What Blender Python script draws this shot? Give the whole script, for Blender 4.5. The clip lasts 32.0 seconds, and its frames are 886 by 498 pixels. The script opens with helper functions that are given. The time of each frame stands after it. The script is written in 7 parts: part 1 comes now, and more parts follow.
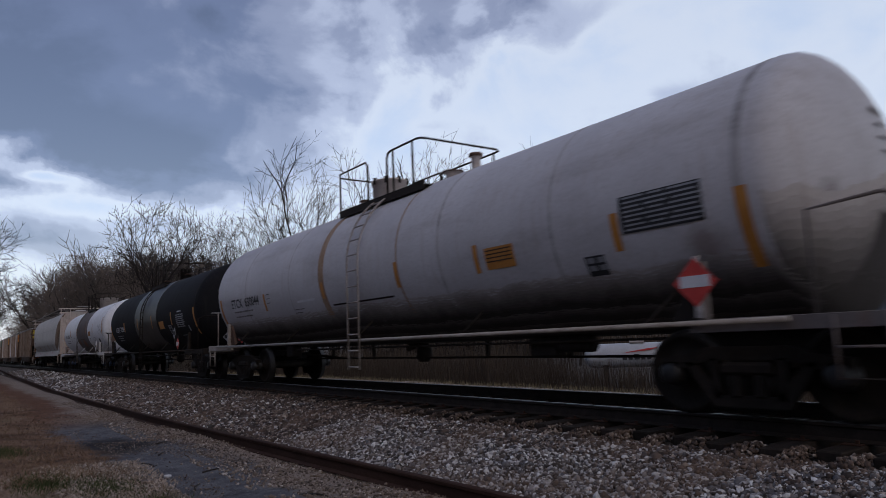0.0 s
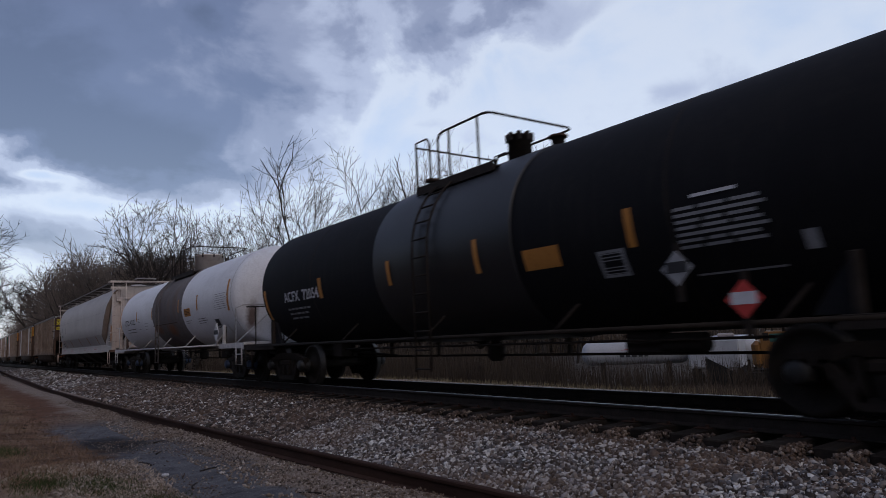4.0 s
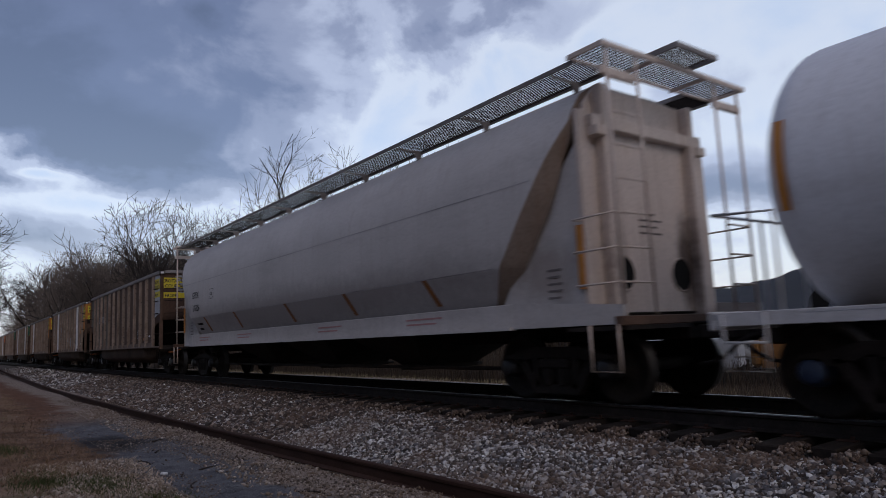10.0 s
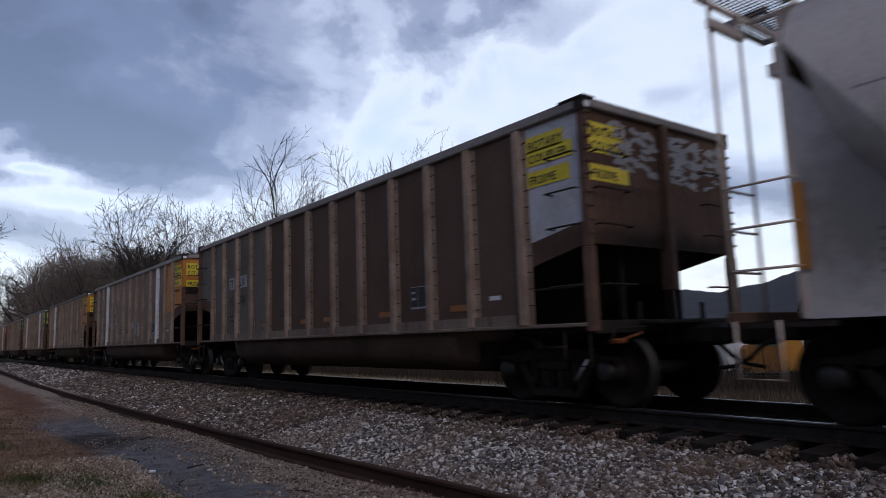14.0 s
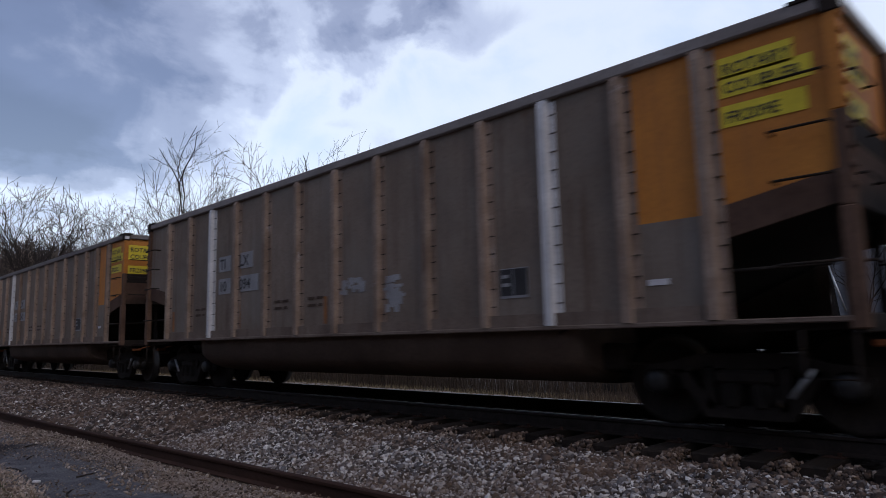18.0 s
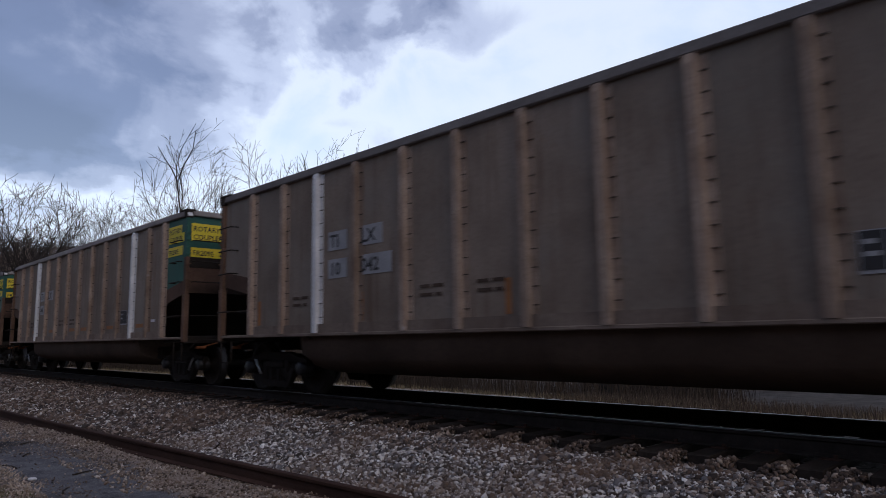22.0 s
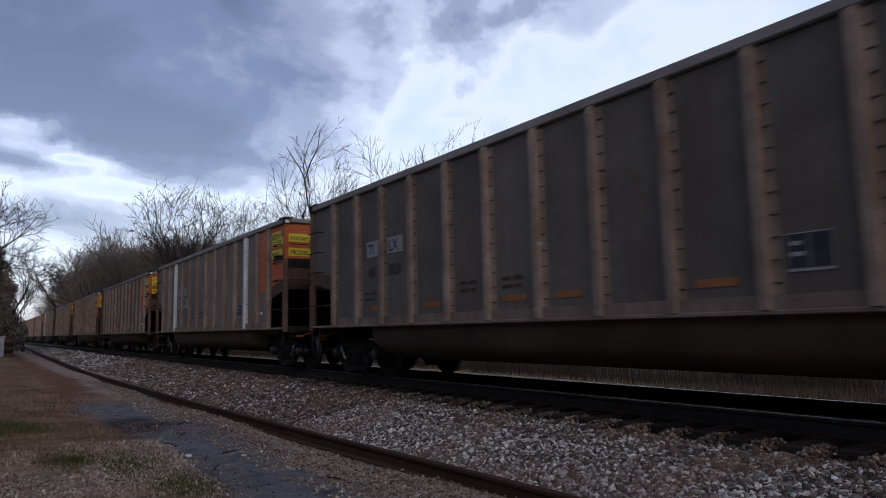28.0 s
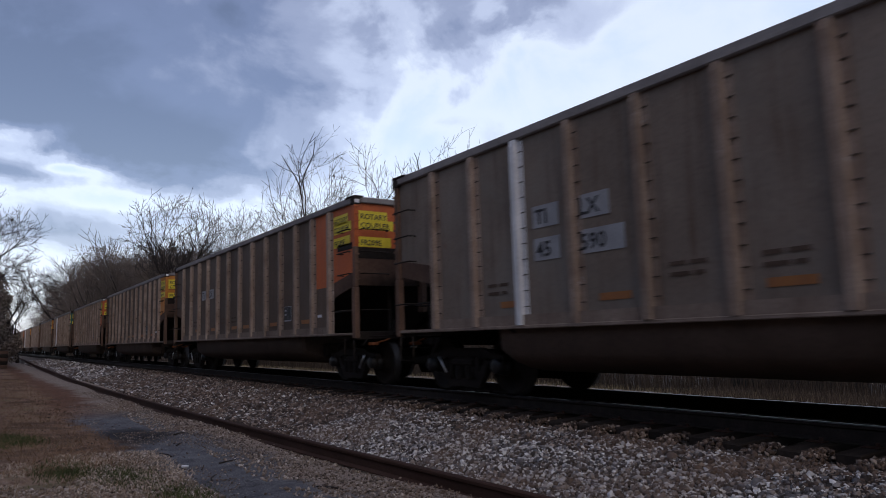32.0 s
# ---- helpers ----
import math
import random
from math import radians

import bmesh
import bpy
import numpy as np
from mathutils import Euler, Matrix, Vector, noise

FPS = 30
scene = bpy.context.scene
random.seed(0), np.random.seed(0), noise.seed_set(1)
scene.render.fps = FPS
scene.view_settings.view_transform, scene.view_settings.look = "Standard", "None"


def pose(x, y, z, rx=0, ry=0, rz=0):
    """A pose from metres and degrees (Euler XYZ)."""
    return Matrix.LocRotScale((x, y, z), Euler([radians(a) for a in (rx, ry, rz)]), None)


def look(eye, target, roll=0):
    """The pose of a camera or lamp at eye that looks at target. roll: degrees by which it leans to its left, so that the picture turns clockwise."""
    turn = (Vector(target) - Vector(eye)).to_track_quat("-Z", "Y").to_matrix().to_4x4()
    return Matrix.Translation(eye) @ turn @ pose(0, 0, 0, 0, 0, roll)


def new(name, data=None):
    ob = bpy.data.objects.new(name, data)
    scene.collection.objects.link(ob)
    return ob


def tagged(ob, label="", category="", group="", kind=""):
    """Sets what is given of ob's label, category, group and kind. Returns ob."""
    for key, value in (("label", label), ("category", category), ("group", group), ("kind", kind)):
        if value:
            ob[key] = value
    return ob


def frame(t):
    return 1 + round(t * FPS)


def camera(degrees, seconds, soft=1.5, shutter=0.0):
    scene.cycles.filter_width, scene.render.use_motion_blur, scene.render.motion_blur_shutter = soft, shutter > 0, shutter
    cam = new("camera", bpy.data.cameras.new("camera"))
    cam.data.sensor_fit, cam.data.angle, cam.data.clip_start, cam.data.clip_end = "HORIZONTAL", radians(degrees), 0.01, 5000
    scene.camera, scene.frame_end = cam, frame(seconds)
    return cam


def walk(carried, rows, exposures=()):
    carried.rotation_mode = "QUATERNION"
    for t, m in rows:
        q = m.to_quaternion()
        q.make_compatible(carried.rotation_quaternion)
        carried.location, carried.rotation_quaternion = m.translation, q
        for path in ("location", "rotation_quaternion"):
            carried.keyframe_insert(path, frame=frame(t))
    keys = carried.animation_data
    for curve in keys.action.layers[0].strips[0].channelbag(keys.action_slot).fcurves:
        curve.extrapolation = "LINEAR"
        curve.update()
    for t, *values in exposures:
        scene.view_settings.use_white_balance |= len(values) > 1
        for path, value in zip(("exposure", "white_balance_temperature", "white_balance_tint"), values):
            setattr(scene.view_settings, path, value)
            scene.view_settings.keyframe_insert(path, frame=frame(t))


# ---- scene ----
# camera: it stands on one spot beside the track and turns
EYE = (0.0, 0.0, 0.957)
cam = camera(67.5, 32.0, soft=0.5, shutter=0.5)
TURNS = [(0, -36.20, 7.72, 2.54), (0.5, -36.28, 7.66, 2.60), (1, -36.29, 7.57, 2.63), (1.5, -36.29, 7.55, 2.63), (2, -36.35, 7.45, 2.68),
         (2.5, -36.32, 7.43, 2.71), (3, -36.33, 7.54, 2.64), (3.5, -36.42, 7.55, 2.71), (5.5, -36.34, 7.50, 2.65), (6, -36.31, 7.48, 2.64),
         (6.5, -36.42, 7.47, 2.61), (7, -36.44, 7.50, 2.59), (7.5, -36.38, 7.56, 2.65), (8, -36.57, 7.57, 2.64), (8.5, -36.50, 7.49, 2.65),
         (9, -36.47, 7.50, 2.73), (9.5, -36.57, 7.47, 2.68), (10, -36.49, 7.47, 2.61), (10.5, -36.33, 7.54, 2.73), (11, -36.39, 7.39, 2.85),
         (11.5, -36.76, 7.37, 2.88), (12, -36.72, 7.39, 2.90), (12.5, -36.39, 7.43, 2.75), (13, -36.51, 7.37, 2.66), (13.5, -36.49, 7.49, 2.53),
         (14, -37.23, 7.49, 1.94), (14.5, -39.95, 7.70, 1.68), (16.5, -45.13, 7.74, 1.16), (17, -45.04, 7.78, 1.02), (17.5, -44.87, 7.65, 1.24),
         (18, -44.74, 7.62, 1.32), (18.5, -45.07, 7.64, 1.22), (19, -44.85, 7.68, 1.26), (19.5, -44.86, 7.63, 1.32), (20, -44.77, 7.71, 1.31),
         (20.5, -44.77, 7.58, 1.30), (21, -44.91, 7.43, 1.14), (21.5, -44.61, 7.45, 1.31), (22, -44.95, 7.60, 0.95), (22.5, -44.59, 7.74, 0.85),
         (23, -43.01, 7.25, 0.74), (23.2, -39.2, 6.9, 1.1), (23.5, -35.78, 6.56, 1.55), (24, -34.74, 6.63, 1.45), (24.5, -34.75, 6.70, 1.36),
         (26.5, -34.62, 6.74, 1.36), (27, -34.64, 6.68, 1.34), (27.5, -34.62, 6.71, 1.34), (28, -34.59, 6.80, 1.23), (28.5, -34.63, 6.69, 1.31),
         (29, -34.58, 6.68, 1.48), (29.5, -34.46, 6.72, 1.53), (30, -34.44, 6.76, 1.57), (30.5, -34.54, 6.85, 1.71), (31, -34.49, 7.05, 1.65),
         (31.5, -34.84, 7.38, 1.46), (32, -34.87, 7.41, 1.76)]
walk(cam, [(t, pose(*EYE, 90 + pitch, roll, yaw)) for t, yaw, pitch, roll in TURNS], [(0, -0.22), (10.8, -0.22), (12.6, 0.04), (32, 0.07)])

# train: place of the first gondola's leading end along the track, and where each wagon follows it
TRACK_X = 7.644
PITCH_GON = 16.18
TRAIN = [(0, 74.95), (1, 70.01), (2, 65.02), (3, 59.95), (6, 44.95), (9, 30.05), (14, 5.07), (17, -9.84), (20, -24.75), (24, -44.84), (27, -60.12), (30, -75.44), (31, -80.33), (32, -85.41)]

# ---- light: a cloudy dusk sky and a weak low sun behind the camera ----
SUN_AZ, SUN_EL = 195.0, 38.0


def make_world():
    world = bpy.data.worlds.new("dusk_sky")
    world.use_nodes = True
    scene.world = world
    nt = world.node_tree
    nt.nodes.clear()
    n, l = nt.nodes.new, nt.links.new

    def math_node(op, a, b=None, c=None, clamp=False):
        m = n("ShaderNodeMath")
        m.operation, m.use_clamp = op, clamp
        for i, v in enumerate((a, b, c)):
            if v is None:
                continue
            if isinstance(v, (int, float)):
                m.inputs[i].default_value = v
            else:
                l(v, m.inputs[i])
        return m.outputs[0]

    def ramp(fac, stops, smooth=True):
        r = n("ShaderNodeValToRGB")
        r.color_ramp.interpolation = "EASE" if smooth else "LINEAR"
        els = r.color_ramp.elements
        while len(els) < len(stops):
            els.new(0.5)
        for e, (p, col) in zip(els, stops):
            e.position, e.color = p, (*col, 1) if len(col) == 3 else col
        l(fac, r.inputs[0])
        return r.outputs[0]

    def spread(v, lo, hi, a=0.0, b=1.0):
        r = n("ShaderNodeMapRange")
        r.interpolation_type = "SMOOTHSTEP"
        for i, q in enumerate((lo, hi, a, b)):
            r.inputs[i + 1].default_value = q
        l(v, r.inputs[0])
        return r.outputs[0]

    tc = n("ShaderNodeTexCoord")
    sep = n("ShaderNodeSeparateXYZ")
    l(tc.outputs["Generated"], sep.inputs[0])
    x, y, z = sep.outputs
    up = math_node("MAXIMUM", z, 0.0)
    az = math_node("MULTIPLY", math_node("ARCTAN2", x, y), 57.2958)
    el = math_node("MULTIPLY", math_node("ARCSINE", z), 57.2958)
    den = math_node("ADD", up, 0.30)
    comb = n("ShaderNodeCombineXYZ")
    l(math_node("DIVIDE", x, den), comb.inputs[0])
    l(math_node("DIVIDE", y, den), comb.inputs[1])

    def fbm(scale, detail, rough, distort, shift, vec=None):
        mp = n("ShaderNodeMapping")
        mp.inputs["Location"].default_value = shift
        l(vec or comb.outputs[0], mp.inputs[0])
        t = n("ShaderNodeTexNoise")
        t.inputs["Scale"].default_value, t.inputs["Detail"].default_value = scale, detail
        t.inputs["Roughness"].default_value, t.inputs["Distortion"].default_value = rough, distort
        l(mp.outputs[0], t.inputs["Vector"])
        return math_node("SUBTRACT", t.outputs["Fac"], 0.5)

    big = fbm(1.5, 4.0, 0.5, 0.3, (0.7, 0.0, 0.0))
    fine = fbm(3.2, 9.0, 0.55, 0.2, (4.2, 1.7, 0.0))
    puff = fbm(7.5, 8.0, 0.52, 0.35, (2.0, 5.0, 1.0), tc.outputs["Generated"])

    def blob(a, e, wide, high, gain, base):
        """A soft oval of thicker or thinner cloud round one direction."""
        p = math_node("DIVIDE", math_node("SUBTRACT", az, a), wide)
        q = math_node("DIVIDE", math_node("SUBTRACT", el, e), high)
        p = math_node("MULTIPLY_ADD", puff, 2.2, p)
        q = math_node("MULTIPLY_ADD", fine, 3.0, q)
        d = math_node("MULTIPLY_ADD", p, p, math_node("MULTIPLY", q, q))
        return math_node("MULTIPLY_ADD", math_node("EXPONENT", math_node("MULTIPLY", d, -1.0)), gain, base)

    # the underside of the cloud bank, by direction: low over one side, lifting off the other
    turn = math_node("DIVIDE", math_node("ADD", az, 180.0), 360.0)
    under = n("ShaderNodeRGBToBW")
    l(ramp(turn, [((a + 180) / 360, (v / 50,) * 3) for a, v in BANK_UNDERSIDE], False), under.inputs[0])
    rise = math_node("MULTIPLY_ADD", under.outputs[0], -50.0, el)
    rise = math_node("MULTIPLY_ADD", big, 5.0, rise)
    rise = math_node("MULTIPLY_ADD", puff, 7.0, rise)
    rise = math_node("MULTIPLY_ADD", fine, 5.0, rise)
    bank = spread(rise, -3.4, 7.0)
    depth = spread(rise, 3.0, 16.0, 0.80, 0.66)
    depth = math_node("MULTIPLY_ADD", fine, 0.95, depth)
    depth = math_node("MULTIPLY_ADD", puff, 0.95, depth)
    clear = math_node("MULTIPLY_ADD", fine, 0.55, spread(el, 10.0, 30.0, 0.27, 0.21))
    clear = math_node("MULTIPLY_ADD", puff, 0.50, clear)
    mixd = n("ShaderNodeMix")
    l(bank, mixd.inputs[0])
    l(clear, mixd.inputs[2])
    l(depth, mixd.inputs[3])
    dens = mixd.outputs[0]
    for a, e, wide, high, gain in CLOUD_MASSES:
        dens = blob(a, e, wide, high, gain, dens)
    cloud = ramp(dens, [(0.05, (0.565, 0.665, 0.86)), (0.27, (0.69, 0.75, 0.875)), (0.44, (0.47, 0.515, 0.671)), (0.6, (0.268, 0.295, 0.423)), (0.78, (0.126, 0.148, 0.255)), (1.0, (0.083, 0.096, 0.167))])
    # pale warm glow low over the horizon
    low = math_node("POWER", math_node("SUBTRACT", 1.0, up, clamp=True), 9.0)
    mix = n("ShaderNodeMix")
    mix.data_type = "RGBA"
    l(math_node("MULTIPLY", low, 0.45), mix.inputs[0])
    l(cloud, mix.inputs[6])
    mix.inputs[7].default_value = (0.76, 0.68, 0.74, 1)
    sky = n("ShaderNodeTexSky")
    sky.sky_type, sky.sun_disc = "NISHITA", False
    sky.sun_elevation, sky.sun_rotation = radians(SUN_EL), radians(SUN_AZ)
    dim = n("ShaderNodeMix")
    dim.data_type, dim.blend_type = "RGBA", "ADD"
    dim.inputs[0].default_value = 0.05
    l(mix.outputs[2], dim.inputs[6])
    l(sky.outputs[0], dim.inputs[7])
    bg = n("ShaderNodeBackground")
    bg.inputs[1].default_value = SKY_STRENGTH
    l(dim.outputs[2], bg.inputs[0])
    out = n("ShaderNodeOutputWorld")
    l(bg.outputs[0], out.inputs[0])


SKY_STRENGTH = 0.95
BANK_UNDERSIDE = [(-180, 8), (-60, 10), (-10, 11), (4, 10.8), (9, 10.2), (13, 9.8), (17, 10.6), (21, 13.8), (28, 17.0), (34, 19.5), (41, 24.0), (49, 31.0), (60, 36), (75, 35), (100, 26), (140, 14), (180, 8)]
CLOUD_MASSES = [(1.6, 15.6, 2.8, 1.1, -0.75), (2.6, 13.9, 2.4, 0.9, -0.5), (5.2, 13.1, 2.0, 0.4, -0.4), (8.6, 14.6, 4.0, 1.8, 0.16), (28.0, 21.8, 8.5, 5.0, -0.16), (41.0, 27.0, 4.0, 4.0, -0.25), (36.0, 21.6, 6.0, 3.4, -0.08), (57.0, 19.0, 2.4, 0.8, 0.16), (36.5, 18.2, 2.2, 0.7, 0.14), (46.0, 25.5, 4.0, 2.5, 0.14), (1.0, 12.9, 2.4, 0.7, 0.2), (4.0, 8.7, 6.0, 1.0, 0.26), (8.0, 11.2, 11.0, 0.8, -0.2), (60.5, 10.4, 5.5, 2.0, 0.5), (69.0, 10.0, 5.0, 2.2, 0.35), (79.0, 11.0, 6.0, 3.0, 0.45), (52.0, 26.0, 8.0, 2.2, 0.16), (11.0, 15.8, 8.0, 3.0, 0.34), (3.0, 23.0, 10.0, 5.0, 0.26)]
make_world()
sun_data = bpy.data.lights.new("sun", "SUN")
sun_data.energy, sun_data.angle, sun_data.color = 0.42, radians(30), (1.0, 0.76, 0.56)
sun = new("sun", sun_data)
sun_dir = Vector((math.sin(radians(SUN_AZ)) * math.cos(radians(SUN_EL)), math.cos(radians(SUN_AZ)) * math.cos(radians(SUN_EL)), math.sin(radians(SUN_EL))))
sun.matrix_world = look(sun_dir * 50, (0, 0, 0))


# ---- materials ----
def material(name, dark, light, rough=0.7, metal=0.0, scale=2.0, fine=30.0, bump=0.15, streak=None, rust=0.0, rust_col=(0.16, 0.06, 0.025),
             stretch=(1, 1, 1), rand=0.0, grime=0.0, grime_col=(0.03, 0.026, 0.023), blotch=None, stains=()):
    """Two-scale noise between two colours; streaks run down; rust in patches; rand varies object by object."""
    m = bpy.data.materials.new(name)
    m.use_nodes = True
    nt = m.node_tree
    n, l = nt.nodes.new, nt.links.new
    bsdf = nt.nodes["Principled BSDF"]
    tc = n("ShaderNodeTexCoord")
    mp = n("ShaderNodeMapping")
    mp.inputs["Scale"].default_value = stretch
    l(tc.outputs["Object"], mp.inputs[0])
    src = mp.outputs[0]
    if rand:
        info = n("ShaderNodeObjectInfo")
        add = n("ShaderNodeVectorMath")
        add.operation = "MULTIPLY_ADD"
        l(info.outputs["Random"], add.inputs[0])
        add.inputs[1].default_value = (37.0, 53.0, 19.0)
        l(src, add.inputs[2])
        src = add.outputs[0]

    def noise_tex(scale_, detail, rough_=0.6, vec=None):
        t = n("ShaderNodeTexNoise")
        t.inputs["Scale"].default_value, t.inputs["Detail"].default_value, t.inputs["Roughness"].default_value = scale_, detail, rough_
        l(vec or src, t.inputs["Vector"])
        return t.outputs["Fac"]

    def mixed(fac, a, b):
        x = n("ShaderNodeMix")
        x.data_type = "RGBA"
        l(fac, x.inputs[0])
        for sock, v in ((x.inputs[6], a), (x.inputs[7], b)):
            if isinstance(v, tuple):
                sock.default_value = (*v, 1)
            else:
                l(v, sock)
        return x.outputs[2]

    def stretch_fac(v, lo, hi, gain=1.0):
        r = n("ShaderNodeMapRange")
        r.inputs[1].default_value, r.inputs[2].default_value, r.inputs[4].default_value = lo, hi, gain
        l(v, r.inputs[0])
        return r.outputs[0]

    big, small = noise_tex(scale, 6), noise_tex(fine, 4)
    col = mixed(stretch_fac(big, 0.3, 0.7), dark, light)
    half = tuple(0.72 * c for c in dark)
    col = mixed(stretch_fac(small, 0.45, 0.75, 0.55), col, half)
    if streak:
        sm = n("ShaderNodeMapping")
        sm.inputs["Scale"].default_value = (4.0, 4.0, 0.22)
        l(src, sm.inputs[0])
        col = mixed(stretch_fac(noise_tex(2.2, 5, 0.65, sm.outputs[0]), 0.52, 0.74, streak[1]), col, streak[0])
    if blotch:
        col = mixed(stretch_fac(noise_tex(0.55, 7, 0.6), 0.46, 0.66, blotch[1]), col, blotch[0])
    # ragged soft tints: stains, and the shade painted on the hopper's end plates
    for sx, sy, sz, rx, ry, rz, tint, gain in stains:
        place = n("ShaderNodeMapping")
        place.vector_type = "TEXTURE"
        place.inputs["Location"].default_value, place.inputs["Scale"].default_value = (sx, sy, sz), (rx, ry, rz)
        l(tc.outputs["Object"], place.inputs[0])
        dist = n("ShaderNodeVectorMath")
        dist.operation = "LENGTH"
        l(place.outputs[0], dist.inputs[0])
        ragged = n("ShaderNodeMath")
        ragged.operation = "MULTIPLY_ADD"
        l(noise_tex(5.0, 6, 0.65), ragged.inputs[0])
        ragged.inputs[1].default_value = 0.9
        l(dist.outputs["Value"], ragged.inputs[2])
        col = mixed(stretch_fac(ragged.outputs[0], 1.5, 0.85, gain), col, tint)
    if rust:
        col = mixed(stretch_fac(noise_tex(scale * 1.7, 9, 0.68), 0.66 - 0.2 * rust, 0.70, min(1.0, rust + 0.3)), col, rust_col)
    if grime:
        gm = n("ShaderNodeMapping")
        gm.inputs["Scale"].default_value = (1.0, 0.35, 1.6)
        l(src, gm.inputs[0])
        col = mixed(stretch_fac(noise_tex(1.3, 8, 0.62, gm.outputs[0]), 0.5, 0.72, grime), col, grime_col)
    if rand:
        hue = n("ShaderNodeHueSaturation")
        hue.inputs["Fac"].default_value = 1.0
        vr = n("ShaderNodeMapRange")
        vr.inputs[3].default_value, vr.inputs[4].default_value = 1 - rand, 1 + rand
        l(info.outputs["Random"], vr.inputs[0])
        l(vr.outputs[0], hue.inputs["Value"])
        l(col, hue.inputs["Color"])
        col = hue.outputs[0]
    l(col, bsdf.inputs["Base Color"])
    bsdf.inputs["Metallic"].default_value = metal
    if rough >= 0.75:
        bsdf.inputs["Specular IOR Level"].default_value = 0.15
    rr = n("ShaderNodeMapRange")
    rr.inputs[3].default_value, rr.inputs[4].default_value = max(0.05, rough - 0.12), min(1.0, rough + 0.12)
    l(big, rr.inputs[0])
    l(rr.outputs[0], bsdf.inputs["Roughness"])
    if bump:
        b = n("ShaderNodeBump")
        b.inputs["Strength"].default_value, b.inputs["Distance"].default_value = bump, 0.01
        l(small, b.inputs["Height"])
        l(b.outputs[0], bsdf.inputs["Normal"])
    return m


def glow(name, colour, strength):
    m = bpy.data.materials.new(name)
    m.use_nodes = True
    b = m.node_tree.nodes["Principled BSDF"]
    b.inputs["Base Color"].default_value = (*colour, 1)
    b.inputs["Emission Color"].default_value = (*colour, 1)
    b.inputs["Emission Strength"].default_value = strength
    return m


M = {}
M["gon_panel"] = material("gondola_panel", (0.080, 0.058, 0.043), (0.132, 0.100, 0.078), 0.75, 0.0, 1.0, 25, 0.2, ((0.085, 0.052, 0.034), 0.75), rust=0.12, rust_col=(0.13, 0.072, 0.042), rand=0.18, blotch=((0.125, 0.108, 0.096), 0.45))
M["gon_mid"] = material("gondola_grey_brown_panel", (0.152, 0.120, 0.096), (0.24, 0.195, 0.16), 0.75, 0.0, 1.0, 25, 0.2, ((0.105, 0.066, 0.044), 0.75), rust=0.12, rust_col=(0.16, 0.09, 0.052), rand=0.13, blotch=((0.205, 0.192, 0.172), 0.5))
M["gon_grey"] = material("gondola_dark_grey_panel", (0.09, 0.079, 0.067), (0.152, 0.136, 0.118), 0.75, 0.0, 0.9, 25, 0.2, ((0.095, 0.062, 0.042), 0.6), rust=0.14, rust_col=(0.13, 0.075, 0.045), rand=0.12, blotch=((0.155, 0.15, 0.14), 0.5))
M["gon_brown"] = material("gondola_brown_panel", (0.074, 0.048, 0.036), (0.115, 0.080, 0.062), 0.8, 0.0, 0.7, 25, 0.2, ((0.075, 0.042, 0.028), 0.6), rand=0.1, blotch=((0.10, 0.058, 0.042), 0.7))
M["gon_rib"] = material("gondola_rib", (0.18, 0.128, 0.098), (0.35, 0.278, 0.228), 0.8, 0.0, 2.5, 30, 0.2, ((0.16, 0.10, 0.072), 0.7), rust=0.10, rust_col=(0.48, 0.47, 0.48), rand=0.18)
M["gon_sill"] = material("gondola_side_sill", (0.14, 0.105, 0.085), (0.25, 0.20, 0.165), 0.8, 0.0, 1.6, 25, 0.2, ((0.08, 0.05, 0.035), 0.6), rand=0.15)
M["rib_white"] = material("pale_aluminium", (0.50, 0.51, 0.53), (0.68, 0.69, 0.71), 0.6, 0.0, 3, 30, 0.1, ((0.3, 0.27, 0.25), 0.35))
M["gon_post"] = material("gondola_end_post", (0.085, 0.052, 0.038), (0.17, 0.108, 0.08), 0.85, 0.0, 2.0, 25, 0.2, ((0.05, 0.03, 0.022), 0.5), rand=0.1)
M["gon_chord"] = material("top_chord", (0.16, 0.145, 0.14), (0.26, 0.245, 0.24), 0.75, 0.0, 1.2, 25, 0.15, rand=0.2)
M["gon_tub"] = material("tub_steel", (0.052, 0.035, 0.026), (0.105, 0.073, 0.056), 0.85, 0.0, 0.9, 20, 0.2, rand=0.15)
M["gon_dark"] = material("grimy_dark_steel", (0.015, 0.0123, 0.0108), (0.039, 0.03075, 0.02625), 0.85, 0.0, 2.0, 20, 0.2)
M["rust_end"] = material("rusty_end_sheet", (0.070, 0.042, 0.031), (0.13, 0.082, 0.061), 0.85, 0.0, 1.2, 20, 0.25, ((0.05, 0.03, 0.022), 0.6), rand=0.1, stains=[(0.0, y, 1.98, 2.2, 0.3, 0.27, (0.016, 0.012, 0.010), 0.9) for y in (0.0, 14.7)])
M["silver_paint"] = material("worn_silver_paint", (0.36, 0.37, 0.40), (0.52, 0.53, 0.57), 0.7, 0.0, 3.0, 20, 0.15, rust=0.35, rust_col=(0.14, 0.085, 0.06))
M["orange_paint"] = material("orange_paint", (0.42, 0.15, 0.018), (0.56, 0.22, 0.03), 0.7, 0.0, 2.0, 25, 0.12, ((0.25, 0.10, 0.03), 0.5))
M["red_orange_paint"] = material("red_orange_paint", (0.40, 0.085, 0.02), (0.52, 0.125, 0.03), 0.7, 0.0, 2.0, 25, 0.12, ((0.22, 0.07, 0.03), 0.5))
